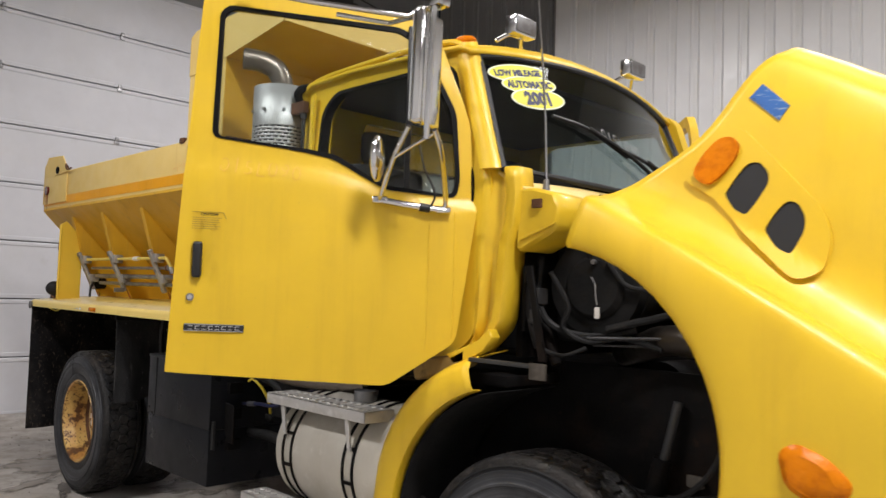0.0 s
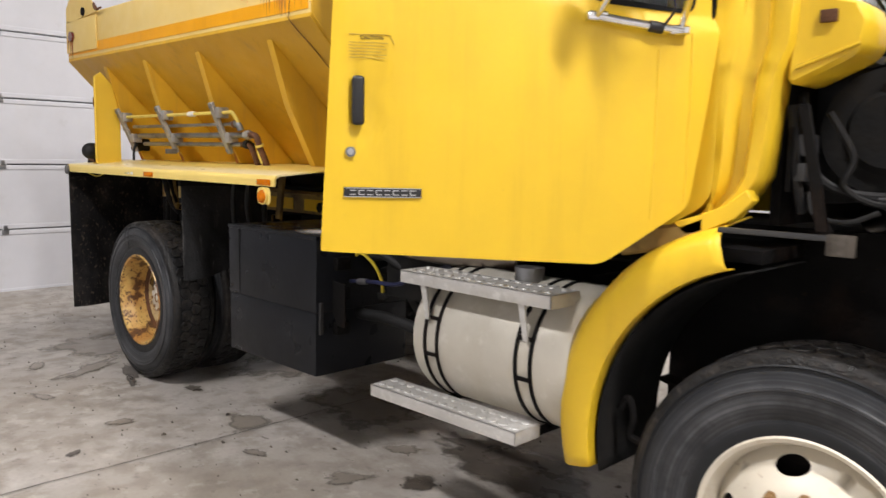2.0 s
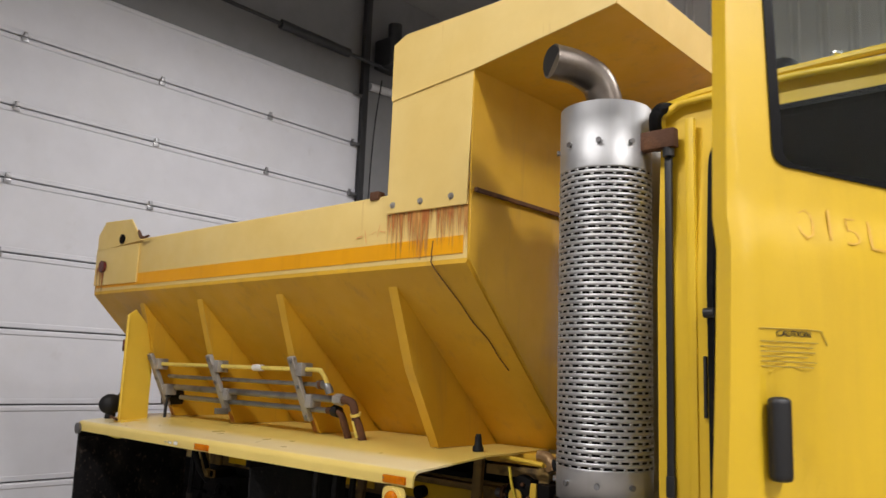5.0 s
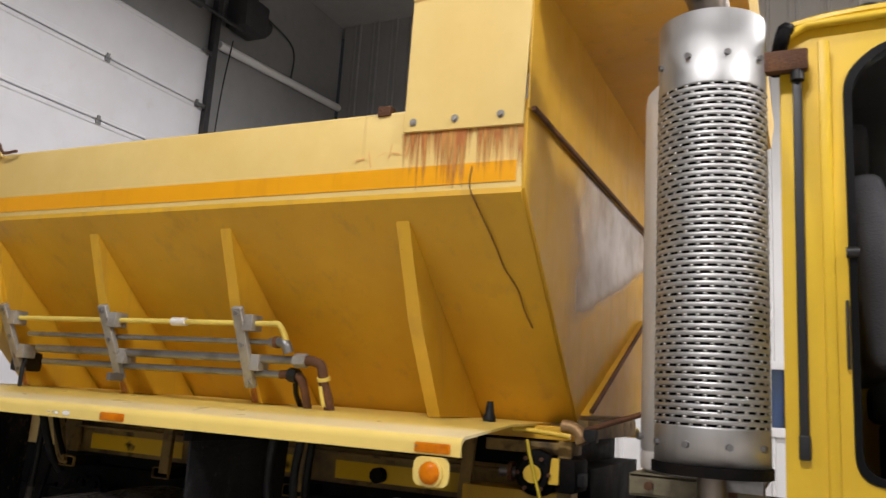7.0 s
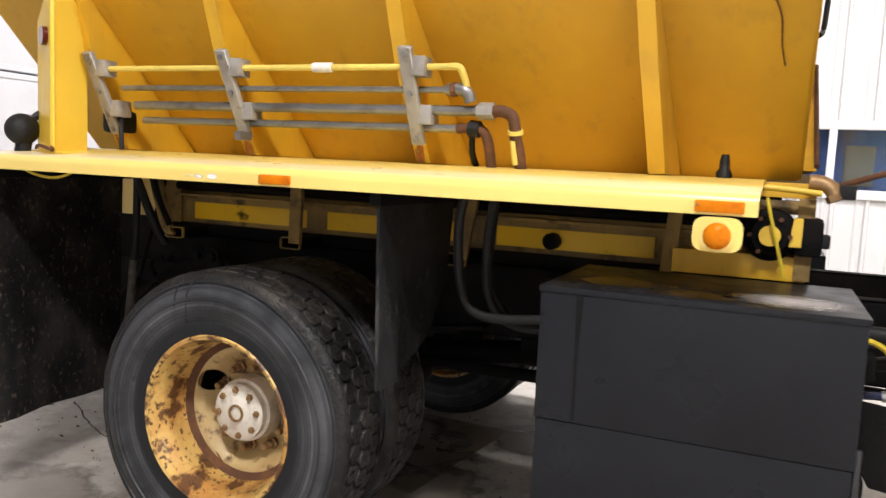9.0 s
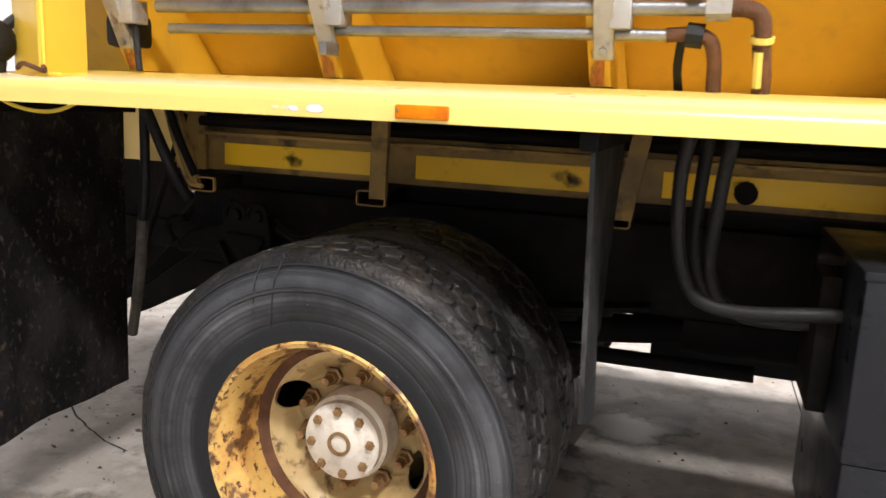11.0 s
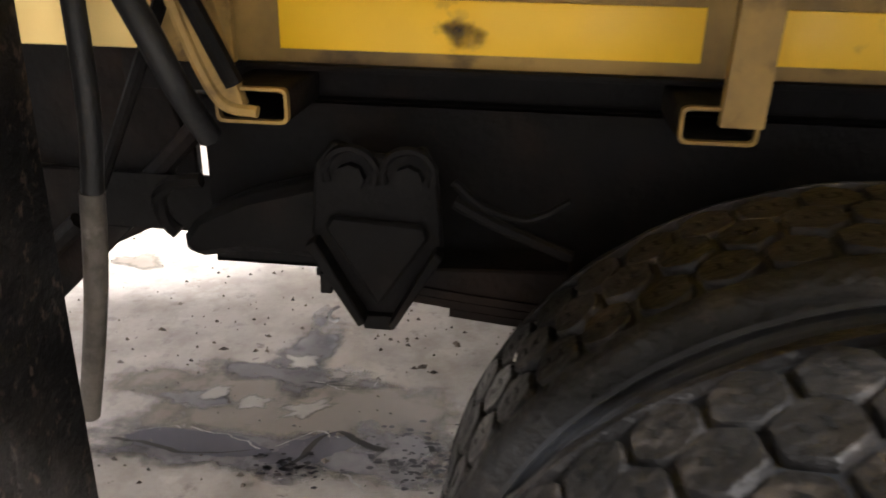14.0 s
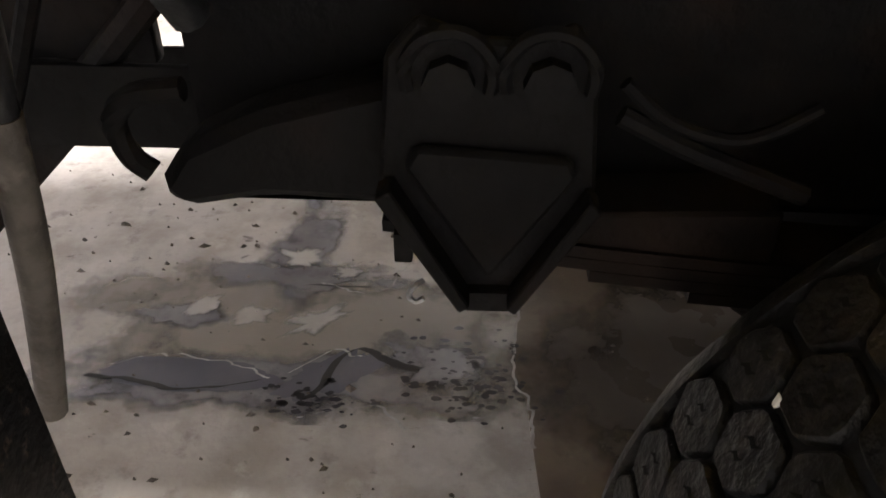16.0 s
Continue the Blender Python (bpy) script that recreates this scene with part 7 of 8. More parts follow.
bm = lathe([(0.21, -0.014), (0.225, 0.0), (0.21, 0.014), (0.196, 0.0)], 32, True, m=Matrix.Translation((3.30, 1.58, 1.86)) @ Euler((0, 0, radians(90))).to_matrix().to_4x4() @ Euler((radians(-35), 0, 0)).to_matrix().to_4x4())
part("steering_wheel", bm, SEAL, truck)

# ---------------------------------------------------------------- the open door
D0, DS, DN = Vector((2.900, -0.660, 0)), Vector((0.603, 0.798, 0)).normalized(), Vector((0.798, -0.603, 0)).normalized()


def on_door(s, z, d):
    return D0 + DS * s + Vector((0, 0, z)) - DN * d


def ease(a, b, x):
    t = max(0, min(1, (x - a) / (b - a)))
    return t * t * (3 - 2 * t)


def door_bulge(s, z):
    belt = 1.915 - 0.10 * ease(0.45, 0.9, s)
    out = 0.010 * math.sin(max(0, min(1, (z - 1.12) / 0.8)) * math.pi)
    out += 0.016 * ease(belt + 0.025, belt - 0.035, z) - 0.004
    out -= 0.035 * max(0, z - 1.95) / 0.6
    out -= 0.014 * ease(0.055, 0.075, s) * ease(0.20, 0.11, s) * ease(1.45, 1.50, z) * ease(1.665, 1.63, z)
    out -= 0.05 * max(0, s - 0.86) ** 2
    out -= 0.008 * ease(0.05, 0.0, s)
    return out


DOOR = rounded([(-0.0132, 1.166), (-0.014, 1.152), (0.0, 1.1514), (0.79, 1.116), (1.045, 1.285), (1.115, 1.80), (1.122, 2.00), (1.06, 2.20), (0.955, 2.46), (0.86, 2.545), (0.10, 2.605), (0.05, 2.56)], 0.035)
WINDOW = rounded([(0.118, 2.028), (0.44, 1.990), (0.56, 1.968), (0.66, 1.915), (0.76, 1.862), (1.028, 1.842), (1.040, 1.90), (1.020, 2.17), (0.88, 2.44), (0.80, 2.49), (0.15, 2.528), (0.122, 2.50)], 0.03)
own = holed(DOOR, WINDOW, 0.045, on_door, (0.52, 2.16), 26, door_bulge)
door = part("cab_door", own, CAB_YELLOW, truck, "yellow passenger door swung open, with faint writing", True, 40)
part("window_seal", frame_ring([(s, z) for s, z in rounded([(0.110, 2.022), (0.44, 1.984), (0.56, 1.962), (0.66, 1.908), (0.76, 1.855), (1.034, 1.835), (1.048, 1.90), (1.028, 2.17), (0.885, 2.447), (0.803, 2.498), (0.145, 2.536), (0.114, 2.505)], 0.03)], 0.020, 0.02, lambda s, z, d: on_door(s, z, d - door_bulge(s, z) - 0.004)), GASKET, door, "black rubber window seal")
part("door_glass", pane(WINDOW, 0.004, lambda s, z, d: on_door(s, z, 0.02 + d - door_bulge(s, z))), GLASS, door, "clear side window")
part("window_post", box(0, 0.022, 0, 0.02, 0, 0.66, 0.003, m=Matrix.Translation(on_door(0.83, 1.84, 0.03)) @ Matrix(((DS.x, DN.x, 0, 0), (DS.y, DN.y, 0, 0), (0, 0, 1, 0), (0, 0, 0, 1)))), SEAL, door)
part("door_lining", pane(rounded([(0.05, 1.20), (0.80, 1.17), (1.0, 1.32), (1.06, 1.78), (0.75, 1.82), (0.55, 1.92), (0.07, 1.96)], 0.04), 0.03, lambda s, z, d: on_door(s, z, 0.046 + d)), DARK_TRIM, door)
DM = Matrix(((DS.x, 0, DN.x, 0), (DS.y, 0, DN.y, 0), (0, 1, 0, 0), (0, 0, 0, 1)))


def door_mat(s, z, out=0.0):
    return Matrix.Translation(on_door(s, z, -door_bulge(s, z) - out)) @ DM


part("door_handle", box(-0.017, 0.017, -0.066, 0.066, 0.002, 0.030, 0.012, None, 3, door_mat(0.085, 1.563, 0.004)), SEAL, door, "black pull handle")
part("handle_cup", box(-0.03, 0.05, -0.08, 0.08, -0.004, 0.001, 0.002, None, 1, door_mat(0.10, 1.563)), CAB_YELLOW, door)
bm = rod((0, 0, 0), (0, 0, 0.008), 0.014, 20)
bm.transform(door_mat(0.066, 1.426))
part("door_lock", bm, STEEL, door, "round steel key lock")
bm = rod((0, 0, 0.008), (0, 0, 0.010), 0.009, 16)
bm.transform(door_mat(0.066, 1.426))
part("lock_core", bm, CHROME, door)
part("badge", box(-0.107, 0.107, -0.0135, 0.0135, 0.0, 0.006, 0.003, None, 2, door_mat(0.155, 1.316) @ Matrix.Rotation(radians(-0.5), 4, "Z")), SEAL, door, "black name badge with a silver frame")
for a in (-1, 1):
    part("badge_rim", box(-0.105, 0.105, a * 0.0118 - 0.001, a * 0.0118 + 0.001, 0.006, 0.0068, 0.0003, None, 1, door_mat(0.155, 1.316)), BADGE_GREY, door)
for i in range(8):
    x = -0.082 + 0.0235 * i
    own = box(x - 0.008, x + 0.008, -0.007, -0.0045, 0.006, 0.0068, 0)
    box(x - 0.008, x + 0.008, 0.0045, 0.007, 0.006, 0.0068, 0, own)
    if i % 2:
        box(x - 0.008, x - 0.0055, -0.005, 0.005, 0.006, 0.0068, 0, own)
    own.transform(door_mat(0.155, 1.316))
    part("badge_bar", own, BADGE_GREY, door)
# warning label
m = door_mat(0.115, 1.70)
lettering("CAUTION", 0.014, m @ Matrix.Translation((0.005, 0.030, 0.0006)), SEAL, door)
for i, (w, z) in enumerate(((0.055, 0.017), (0.05, 0.009), (0.052, 0.001), (0.045, -0.007), (0.053, -0.015), (0.05, -0.023))):
    own = box(-0.055, -0.055 + w * 1.9, z - 0.001, z + 0.001, 0.0004, 0.001, 0)
    own.transform(m)
    part("label_line", own, LABEL_GREY, door)
own = tube([(-0.056, 0.038, 0.001), (0.045, 0.038, 0.001), (0.058, 0.03, 0.001), (0.066, 0.014, 0.001)], 0.0011, 5)
own.transform(m)
part("label_mark", own, LABEL_GREY, door)
# faint pencilled stock number on the paint
for k, ch in enumerate("015L090"):
    stroke = lettering(ch, 0.084 + 0.006 * math.sin(k * 2.1), Matrix.Translation((0.162 + 0.044 * k, 1.916 - 0.0032 * k + 0.004 * math.sin(k * 1.7), 0)) @ Matrix.Rotation(radians(5 * math.sin(k * 3.3) - 5), 4, "Z"), PALE_MARK, door, "pencil_stroke", 0.0004, "faint pencilled mark", -0.0022)
    home = root_at(door)
    for v in stroke.data.vertices:
        q = v.co + home
        v.co = on_door(q.x, q.y, -door_bulge(q.x, q.y) - 0.0012 - q.z) - home
part("door_crease", tube([on_door(1.03, 1.30 + 0.06 * k, -door_bulge(1.03, 1.30 + 0.06 * k)) for k in range(9)], 0.003, 6, curved=False), CAB_YELLOW, door)
part("door_crease", tube([on_door(0.93, 1.25 + 0.06 * k, -door_bulge(0.93, 1.25 + 0.06 * k)) for k in range(9)], 0.003, 6, curved=False), CAB_YELLOW, door)

# west-coast mirror on its tube bracket
mirror = new("mirror")
mirror.parent = truck
mirror["label"] = "tall chrome mirror on a tube bracket"


def dpt(s, z, out):
    return on_door(s, z, -out)


head_m = Matrix.Translation((3.645, -0.125, 2.25)) @ Euler((0, radians(1), radians(22))).to_matrix().to_4x4()
part("mirror_head", box(-0.022, 0.022, -0.085, 0.085, -0.205, 0.205, 0.02, None, 3, head_m), CHROME, mirror)
part("mirror_glass", box(-0.026, -0.0225, -0.075, 0.075, -0.195, 0.195, 0.004, None, 1, head_m), MIRROR, mirror)
part("mirror_tube", tube([(3.70, -0.17, 1.99), (3.705, -0.17, 2.1), (3.71, -0.165, 2.40), (3.715, -0.16, 2.47), (3.69, -0.12, 2.475)], 0.011, 10), CHROME, mirror)
part("top_arm", tube([dpt(0.20, 2.585, 0.01), dpt(0.45, 2.545, 0.045), (3.52, -0.11, 2.475), (3.69, -0.13, 2.47)], 0.011, 10, curved=False), CHROME, mirror, "chrome tube arm")
part("top_arm", tube([dpt(0.55, 2.52, 0.0), dpt(0.75, 2.49, 0.03), (3.66, -0.11, 2.46)], 0.009, 10, curved=False), CHROME, mirror)
part("arm_knuckle", box(-0.035, 0.035, -0.03, 0.03, -0.022, 0.022, 0.01, None, 2, Matrix.Translation((3.715, -0.15, 2.47))), CHROME, mirror)
part("foot_bar", tube([dpt(0.735, 1.812, 0.035), dpt(0.85, 1.797, 0.035), dpt(0.99, 1.782, 0.035)], 0.013, 10), CHROME, mirror, "chrome bracket foot on the door")
part("foot_pad", box(-0.03, 0.03, -0.013, 0.013, -0.002, 0.03, 0.005, None, 1, door_mat(0.74, 1.812)), CHROME, mirror)
part("foot_pad", box(-0.03, 0.03, -0.013, 0.013, -0.002, 0.03, 0.005, None, 1, door_mat(0.98, 1.784)), CHROME, mirror)
part("foot_grip", tube([dpt(0.89, 1.792, 0.036), dpt(0.93, 1.787, 0.036)], 0.016, 10, curved=False), SEAL, mirror)
part("bracket_tube", tube([dpt(0.735, 1.812, 0.035), dpt(0.745, 1.84, 0.08), (3.50, -0.14, 1.95), (3.60, -0.16, 2.05)], 0.010, 10), CHROME, mirror)
part("bracket_tube", tube([dpt(0.985, 1.784, 0.035), dpt(0.985, 1.83, 0.06), (3.665, -0.06, 1.96), (3.70, -0.13, 2.03)], 0.010, 10), CHROME, mirror)
part("brace", tube([(3.52, -0.15, 1.95), (3.60, -0.13, 1.99), (3.69, -0.12, 2.02)], 0.006, 8, curved=False), CHROME, mirror)
bm = bmesh.new()
bmesh.ops.create_uvsphere(bm, u_segments=24, v_segments=12, radius=0.075)
bm.transform(Matrix.Translation((3.47, -0.19, 1.945)) @ Euler((0, 0, radians(25))).to_matrix().to_4x4() @ Matrix.Diagonal((0.30, 0.62, 1.15, 1)))
part("round_mirror", bm, CHROME, mirror, "small convex chrome mirror")
part("mirror_cable", tube([dpt(0.93, 1.79, 0.04), dpt(0.94, 1.84, 0.09), dpt(0.90, 1.93, 0.08), dpt(0.88, 2.02, 0.06)], 0.004, 6), SEAL, mirror)
for o in mirror.children:
    o.location = (0, 0, 0)

# the open far door, seen past the windscreen
own = holed(DOOR, WINDOW, 0.045, lambda s, z, d: (lambda p: (p.x + 0.05, 2 * CYM - p.y + 0.05, p.z))(on_door(s, z, d)), (0.52, 2.16), 8, door_bulge)
part("far_cab_door", own, CAB_YELLOW, truck, "yellow driver door swung open")
part("far_mirror_arm", rod((3.60, 2.20, 2.37), (3.86, 2.36, 2.36), 0.009, 8), CHROME, truck)
part("far_mirror_arm", rod((3.60, 2.20, 2.33), (3.86, 2.36, 2.335), 0.007, 8), CHROME, truck)

# ---------------------------------------------------------------- the tilted hood with its fenders
PIVOT = Vector((5.0, YC, 0.49))
TILT = Matrix.Translation(PIVOT) @ Matrix.Rotation(radians(25), 4, "Y") @ Matrix.Translation(-PIVOT)
HOOD_SIZE, HOOD_SHIFT = 0.94, Vector((0.337, -0.117, 0.088))


class Opened:
    """Tilts a point of the closed hood, and sets the whole at its true size on the truck's middle line."""

    def __matmul__(self, p):
        q = TILT @ p
        far = q.y > YC
        y = 2 * YC - q.y if far else q.y
        r = Vector((q.x, y, q.z)) * HOOD_SIZE + HOOD_SHIFT
        y += (r.y - y) * max(0.0, min(1.0, (YC - y) / (YC - 0.35)))
        return Vector((r.x, 2 * YC - y if far else y, r.z))


OPEN = Opened()
AX, AZ, AR = 3.872, 0.548, 0.62


def arch_z(x):
    d = x - AX
    return AZ + math.sqrt(AR * AR - d * d) if abs(d) < AR else AZ


KEYS0 = [(0.10, 0.0), (0.083, 0.12), (0.080, 0.5), (0.098, 0.90), (0.135, 1.0), (0.20, 1.33), (0.268, 1.358), (0.318, 1.43), (0.345, 1.62), (0.392, 1.85), (0.452, 1.945), (0.60, 1.985), (YC, 2.0)]
KEYS1 = [(0.20, 0.0), (0.19, 0.12), (0.19, 0.5), (0.205, 0.90), (0.245, 1.0), (0.305, 1.195), (0.365, 1.25), (0.41, 1.33), (0.44, 1.50), (0.485, 1.69), (0.55, 1.78), (0.70, 1.825), (YC, 1.85)]
XR = [3.703, 3.702, 3.700, 3.690, 3.685, 3.680, 3.69, 3.735, 3.852, 3.895, 3.930, 3.945, 3.96]
XF = [5.06, 5.08, 5.10, 5.11, 5.11, 5.10, 5.12, 5.14, 5.17, 5.18, 5.18, 5.18, 5.19]
US = [0, 0.02, 0.05, 0.1, 0.15, 0.2, 0.26, 0.32, 0.38, 0.43, 0.47, 0.50, 0.525, 0.545, 0.558, 0.566, 0.5705, 0.573, 0.576, 0.585, 0.62, 0.68, 0.75, 0.82, 0.88, 0.93, 0.97, 1.0]


def hood_point(u, j, far=False):
    x = XR[j] + (XF[j] - XR[j]) * u
    taper = u ** 3
    y = KEYS0[j][0] + (KEYS1[j][0] - KEYS0[j][0]) * taper
    z1, z2 = KEYS0[j][1], KEYS1[j][1]
    if j <= 4:
        crown = 1.325 - 0.13 * u ** 1.6
        zb = arch_z(x)
        z = zb + (crown - zb) * z1
    else:
        z = z1 + (z2 - z1) * u ** 1.5
    if u > 0.9:
        k = (u - 0.9) / 0.1
        y += 0.05 * k * k if j < 12 else 0
        z -= 0.05 * k * k if j > 6 else 0
    p = Vector((x, 2 * YC - y if far else y, z))
    return OPEN @ p


def fine_rows(far):
    rows = []
    for u in US:
        row = []
        for j in range(12):
            a, b = hood_point(u, j, far), hood_point(u, j + 1, far)
            a0 = hood_point(u, max(j - 1, 0), far)
            b1 = hood_point(u, min(j + 2, 12), far)
            for k in range(5):
                t = k / 5
                q = 0.5 * ((2 * a) + (b - a0) * t + (2 * a0 - 5 * a + 4 * b - b1) * t * t + (3 * a - a0 - 3 * b + b1) * t ** 3)
                row.append(q)
        row.append(hood_point(u, 12, far))
        rows.append(row)
    return rows


own = bmesh.new()
near_rows, far_rows = fine_rows(False), fine_rows(True)
grid = []
for rn, rf in zip(near_rows, far_rows):
    grid.append([own.verts.new(p) for p in rn + rf[-2::-1]])
for a, b in zip(grid, grid[1:]):
    for k in range(len(a) - 1):
        own.faces.new((a[k], a[k + 1], b[k + 1], b[k]))
# arch lips turned inwards
for side, idx in ((1, 0), (-1, -1)):
    prev = None
    for g in grid:
        v = own.verts.new(g[idx].co + Vector((0, side * 0.04, 0)))
        if prev:
            own.faces.new((prev[0], prev[1], v, g[idx]))
        prev = (g[idx], v)
hood = part("hood", own, CAB_YELLOW, truck, "yellow tilt hood raised forward with its fenders", True, 60)
hood.modifiers.new("thick", "SOLIDIFY").thickness = 0.005


def hood_side(x, z, out):
    """A point on the upright hood side, in the closed position, lifted out by a little, then opened."""
    j = 7
    best = None
    u = max(0.0, min(1.0, (x - 3.80) / 1.36))
    zs = [(KEYS0[k][1] + (KEYS1[k][1] - KEYS0[k][1]) * u ** 1.5, KEYS0[k][0] + (KEYS1[k][0] - KEYS0[k][0]) * u ** 3) for k in (6, 7, 8, 9, 10)]
    y = zs[0][1]
    for (za, ya), (zb, yb) in zip(zs, zs[1:]):
        if z >= za:
            y = ya + (yb - ya) * min(1.3, (z - za) / (zb - za))
    return OPEN @ Vector((x, y - out, z))


def on_hood(outline, out0, out1):
    own = bmesh.new()
    a = [own.verts.new(hood_side(x, z, out1)) for x, z in outline]
    b = [own.verts.new(hood_side(x, z, out0)) for x, z in outline]
    own.faces.new(a)
    own.faces.new(b[::-1])
    for i in range(len(a)):
        own.faces.new((a[i], b[i], b[(i + 1) % len(a)], a[(i + 1) % len(a)]))
    return own




def rounded_at(poly, r, picks):
    """Rounds only some corners of an outline."""
    out = []
    full = rounded(poly, r)
    for i in range(len(poly)):
        out += full[i * 6:i * 6 + 6] if i in picks else [poly[i]]
    return out


LAMP = rounded([(3.892, 1.508), (3.898, 1.575), (3.92, 1.63), (3.954, 1.65), (3.989, 1.633), (4.0, 1.595), (3.986, 1.53), (3.961, 1.485), (3.919, 1.485)], 0.02)
V1 = rounded([(4.016, 1.478), (4.026, 1.549), (4.037, 1.59), (4.066, 1.606), (4.107, 1.589), (4.125, 1.559), (4.119, 1.492), (4.109, 1.446), (4.067, 1.447)], 0.015)
V2 = rounded([(4.178, 1.427), (4.184, 1.49), (4.198, 1.531), (4.23, 1.536), (4.268, 1.507), (4.283, 1.47), (4.283, 1.394), (4.239, 1.395)], 0.015)
# bezel: three holed fields side by side
f1 = rounded_at([(3.872, 1.47), (3.884, 1.650), (3.955, 1.685), (4.025, 1.660), (4.003, 1.53), (3.990, 1.455)], 0.03, (0, 1, 2))
f2 = [(3.990, 1.455), (4.003, 1.53), (4.025, 1.660), (4.160, 1.605), (4.153, 1.50), (4.140, 1.395)]
f3 = rounded_at([(4.140, 1.395), (4.153, 1.50), (4.160, 1.605), (4.30, 1.545), (4.362, 1.48), (4.383, 1.382), (4.335, 1.335)], 0.04, (3, 4, 5, 6))
for field, hole in ((f1, LAMP), (f2, V1), (f3, V2)):
    part("vent_frame", holed(field, hole, 0.024, lambda s, z, d: hood_side(s, z, 0.009 - d), None, 3), CAB_YELLOW, hood, "", True, 50)
part("vent", on_hood(V1, 0.0, 0.004), SEAL, hood, "black air intake mesh")
part("vent", on_hood(V2, 0.0, 0.004), SEAL, hood, "black air intake mesh")
part("side_marker", on_hood(LAMP, 0.0, 0.022), AMBER, hood, "amber side marker lamp")
part("hood_badge", on_hood([(3.935, 1.775), (3.950, 1.827), (4.061, 1.789), (4.055, 1.738)], -0.004, 0.008), BADGE_BLUE, hood, "blue and silver badge")


def fender_face(x, z, out):
    u = (x - 3.70) / 1.39
    y = 0.083 + 0.108 * u ** 3
    return OPEN @ Vector((x, y - out, z))


own = bmesh.new()
shape = rounded([(4.548, 0.94), (4.575, 0.985), (4.66, 0.992), (4.735, 0.965), (4.74, 0.92), (4.68, 0.865), (4.60, 0.868)], 0.03)
mid = [own.verts.new(fender_face(4.64 + (x - 4.64) * 0.7, 0.925 + (z - 0.925) * 0.7, 0.022)) for x, z in shape]
out_ = [own.verts.new(fender_face(x, z, 0.004)) for x, z in shape]
inn = [own.verts.new(fender_face(x, z, -0.02)) for x, z in shape]
own.faces.new(mid)
for a, b in ((mid, out_), (out_, inn)):
    for i in range(len(a)):
        own.faces.new((a[i], b[i], b[(i + 1) % len(a)], a[(i + 1) % len(a)]))
part("turn_lamp", own, AMBER, hood, "large amber turn lamp")
part("fender_seam", tube([fender_face(4.49, 0.893, -0.001), fender_face(4.52, 0.905, -0.001), fender_face(4.55, 0.925, -0.001)], 0.0025, 6), SEAL, hood)
part("lamp_bezel", prism([tuple((OPEN @ Vector((x, 0.1, z))).xz) for x, z in ((4.75, 0.86), (4.79, 0.90), (5.06, 0.88), (5.06, 0.75), (4.82, 0.74))], 0.0, 0.06, "y", 0.006), STEEL, hood, "grey headlamp bezel")
part("upper_lamp", prism([tuple((OPEN @ Vector((x, 0.1, z))).xz) for x, z in ((4.64, 1.135), (4.67, 1.19), (4.76, 1.20), (4.76, 1.13))], 0.09, 0.14, "y", 0.01), AMBER, hood)

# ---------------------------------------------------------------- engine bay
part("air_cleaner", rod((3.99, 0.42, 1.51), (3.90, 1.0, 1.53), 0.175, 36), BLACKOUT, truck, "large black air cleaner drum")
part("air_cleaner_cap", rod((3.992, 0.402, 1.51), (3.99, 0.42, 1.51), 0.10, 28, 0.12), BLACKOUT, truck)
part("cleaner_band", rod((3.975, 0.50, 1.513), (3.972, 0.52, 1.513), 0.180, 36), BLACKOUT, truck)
part("cleaner_knob", rod((4.005, 0.385, 1.60), (4.004, 0.41, 1.60), 0.009, 12), STEEL, truck)
part("tag", box(-0.010, 0.010, -0.004, 0.004, -0.021, 0.021, 0.004, None, 2, Matrix.Translation((4.018, 0.40, 1.417))), WHITE_TAG, truck, "white plastic tag on a wire")
part("tag_wire", tube([(4.018, 0.40, 1.445), (4.016, 0.39, 1.48), (4.01, 0.395, 1.52), (3.99, 0.40, 1.545)], 0.0016, 6), BADGE_GREY, truck)
part("hood_strut", rod((3.70, 0.40, 1.55), (3.86, 0.38, 1.22), 0.02, 10), BLACK_FRAME, truck)
part("engine_bracket", box(3.66, 4.0, 0.115, 0.135, 1.225, 1.240, 0.003), DARK_STEEL, truck, "bare metal bracket across the wheel arch")
part("bracket_end", box(3.95, 4.02, 0.105, 0.115, 1.19, 1.245, 0.003), PIPE_GREY, truck)
block = part("engine", box(3.80, 4.75, 0.92, 1.64, 0.80, 1.45, 0.04, None, 3), BLACK_FRAME, truck, "dark greasy engine block")
part("valve_cover", box(3.85, 4.65, 1.0, 1.5, 1.45, 1.62, 0.05, None, 3), BLACK_FRAME, block)
part("exhaust_manifold", tube([(3.85, 0.86, 1.25), (4.05, 0.66, 1.29), (4.25, 0.5, 1.33), (4.5, 0.48, 1.32), (4.7, 0.6, 1.2)], 0.055, 14), MANIFOLD, block, "brown scorched exhaust manifold pipe")
part("turbo", rod((4.1, 0.70, 1.12), (4.1, 0.92, 1.12), 0.12, 24), BLACK_FRAME, block)
part("coolant_hose", tube([(4.2, 0.60, 1.60), (4.35, 0.55, 1.55), (4.5, 0.6, 1.42), (4.7, 0.7, 1.4)], 0.035, 12), HOSE, block)
part("radiator", box(4.78, 4.90, 0.55, 2.0, 0.70, 1.55, 0.01), BLACK_FRAME, truck)
part("splash_shield", box(3.30, 4.75, 0.56, 0.572, 0.56, 1.22, 0.004), BLACK_FRAME, truck)
part("splash_shield", box(3.30, 4.75, 2 * YC - 0.572, 2 * YC - 0.56, 0.56, 1.22, 0.004), BLACKOUT, truck)
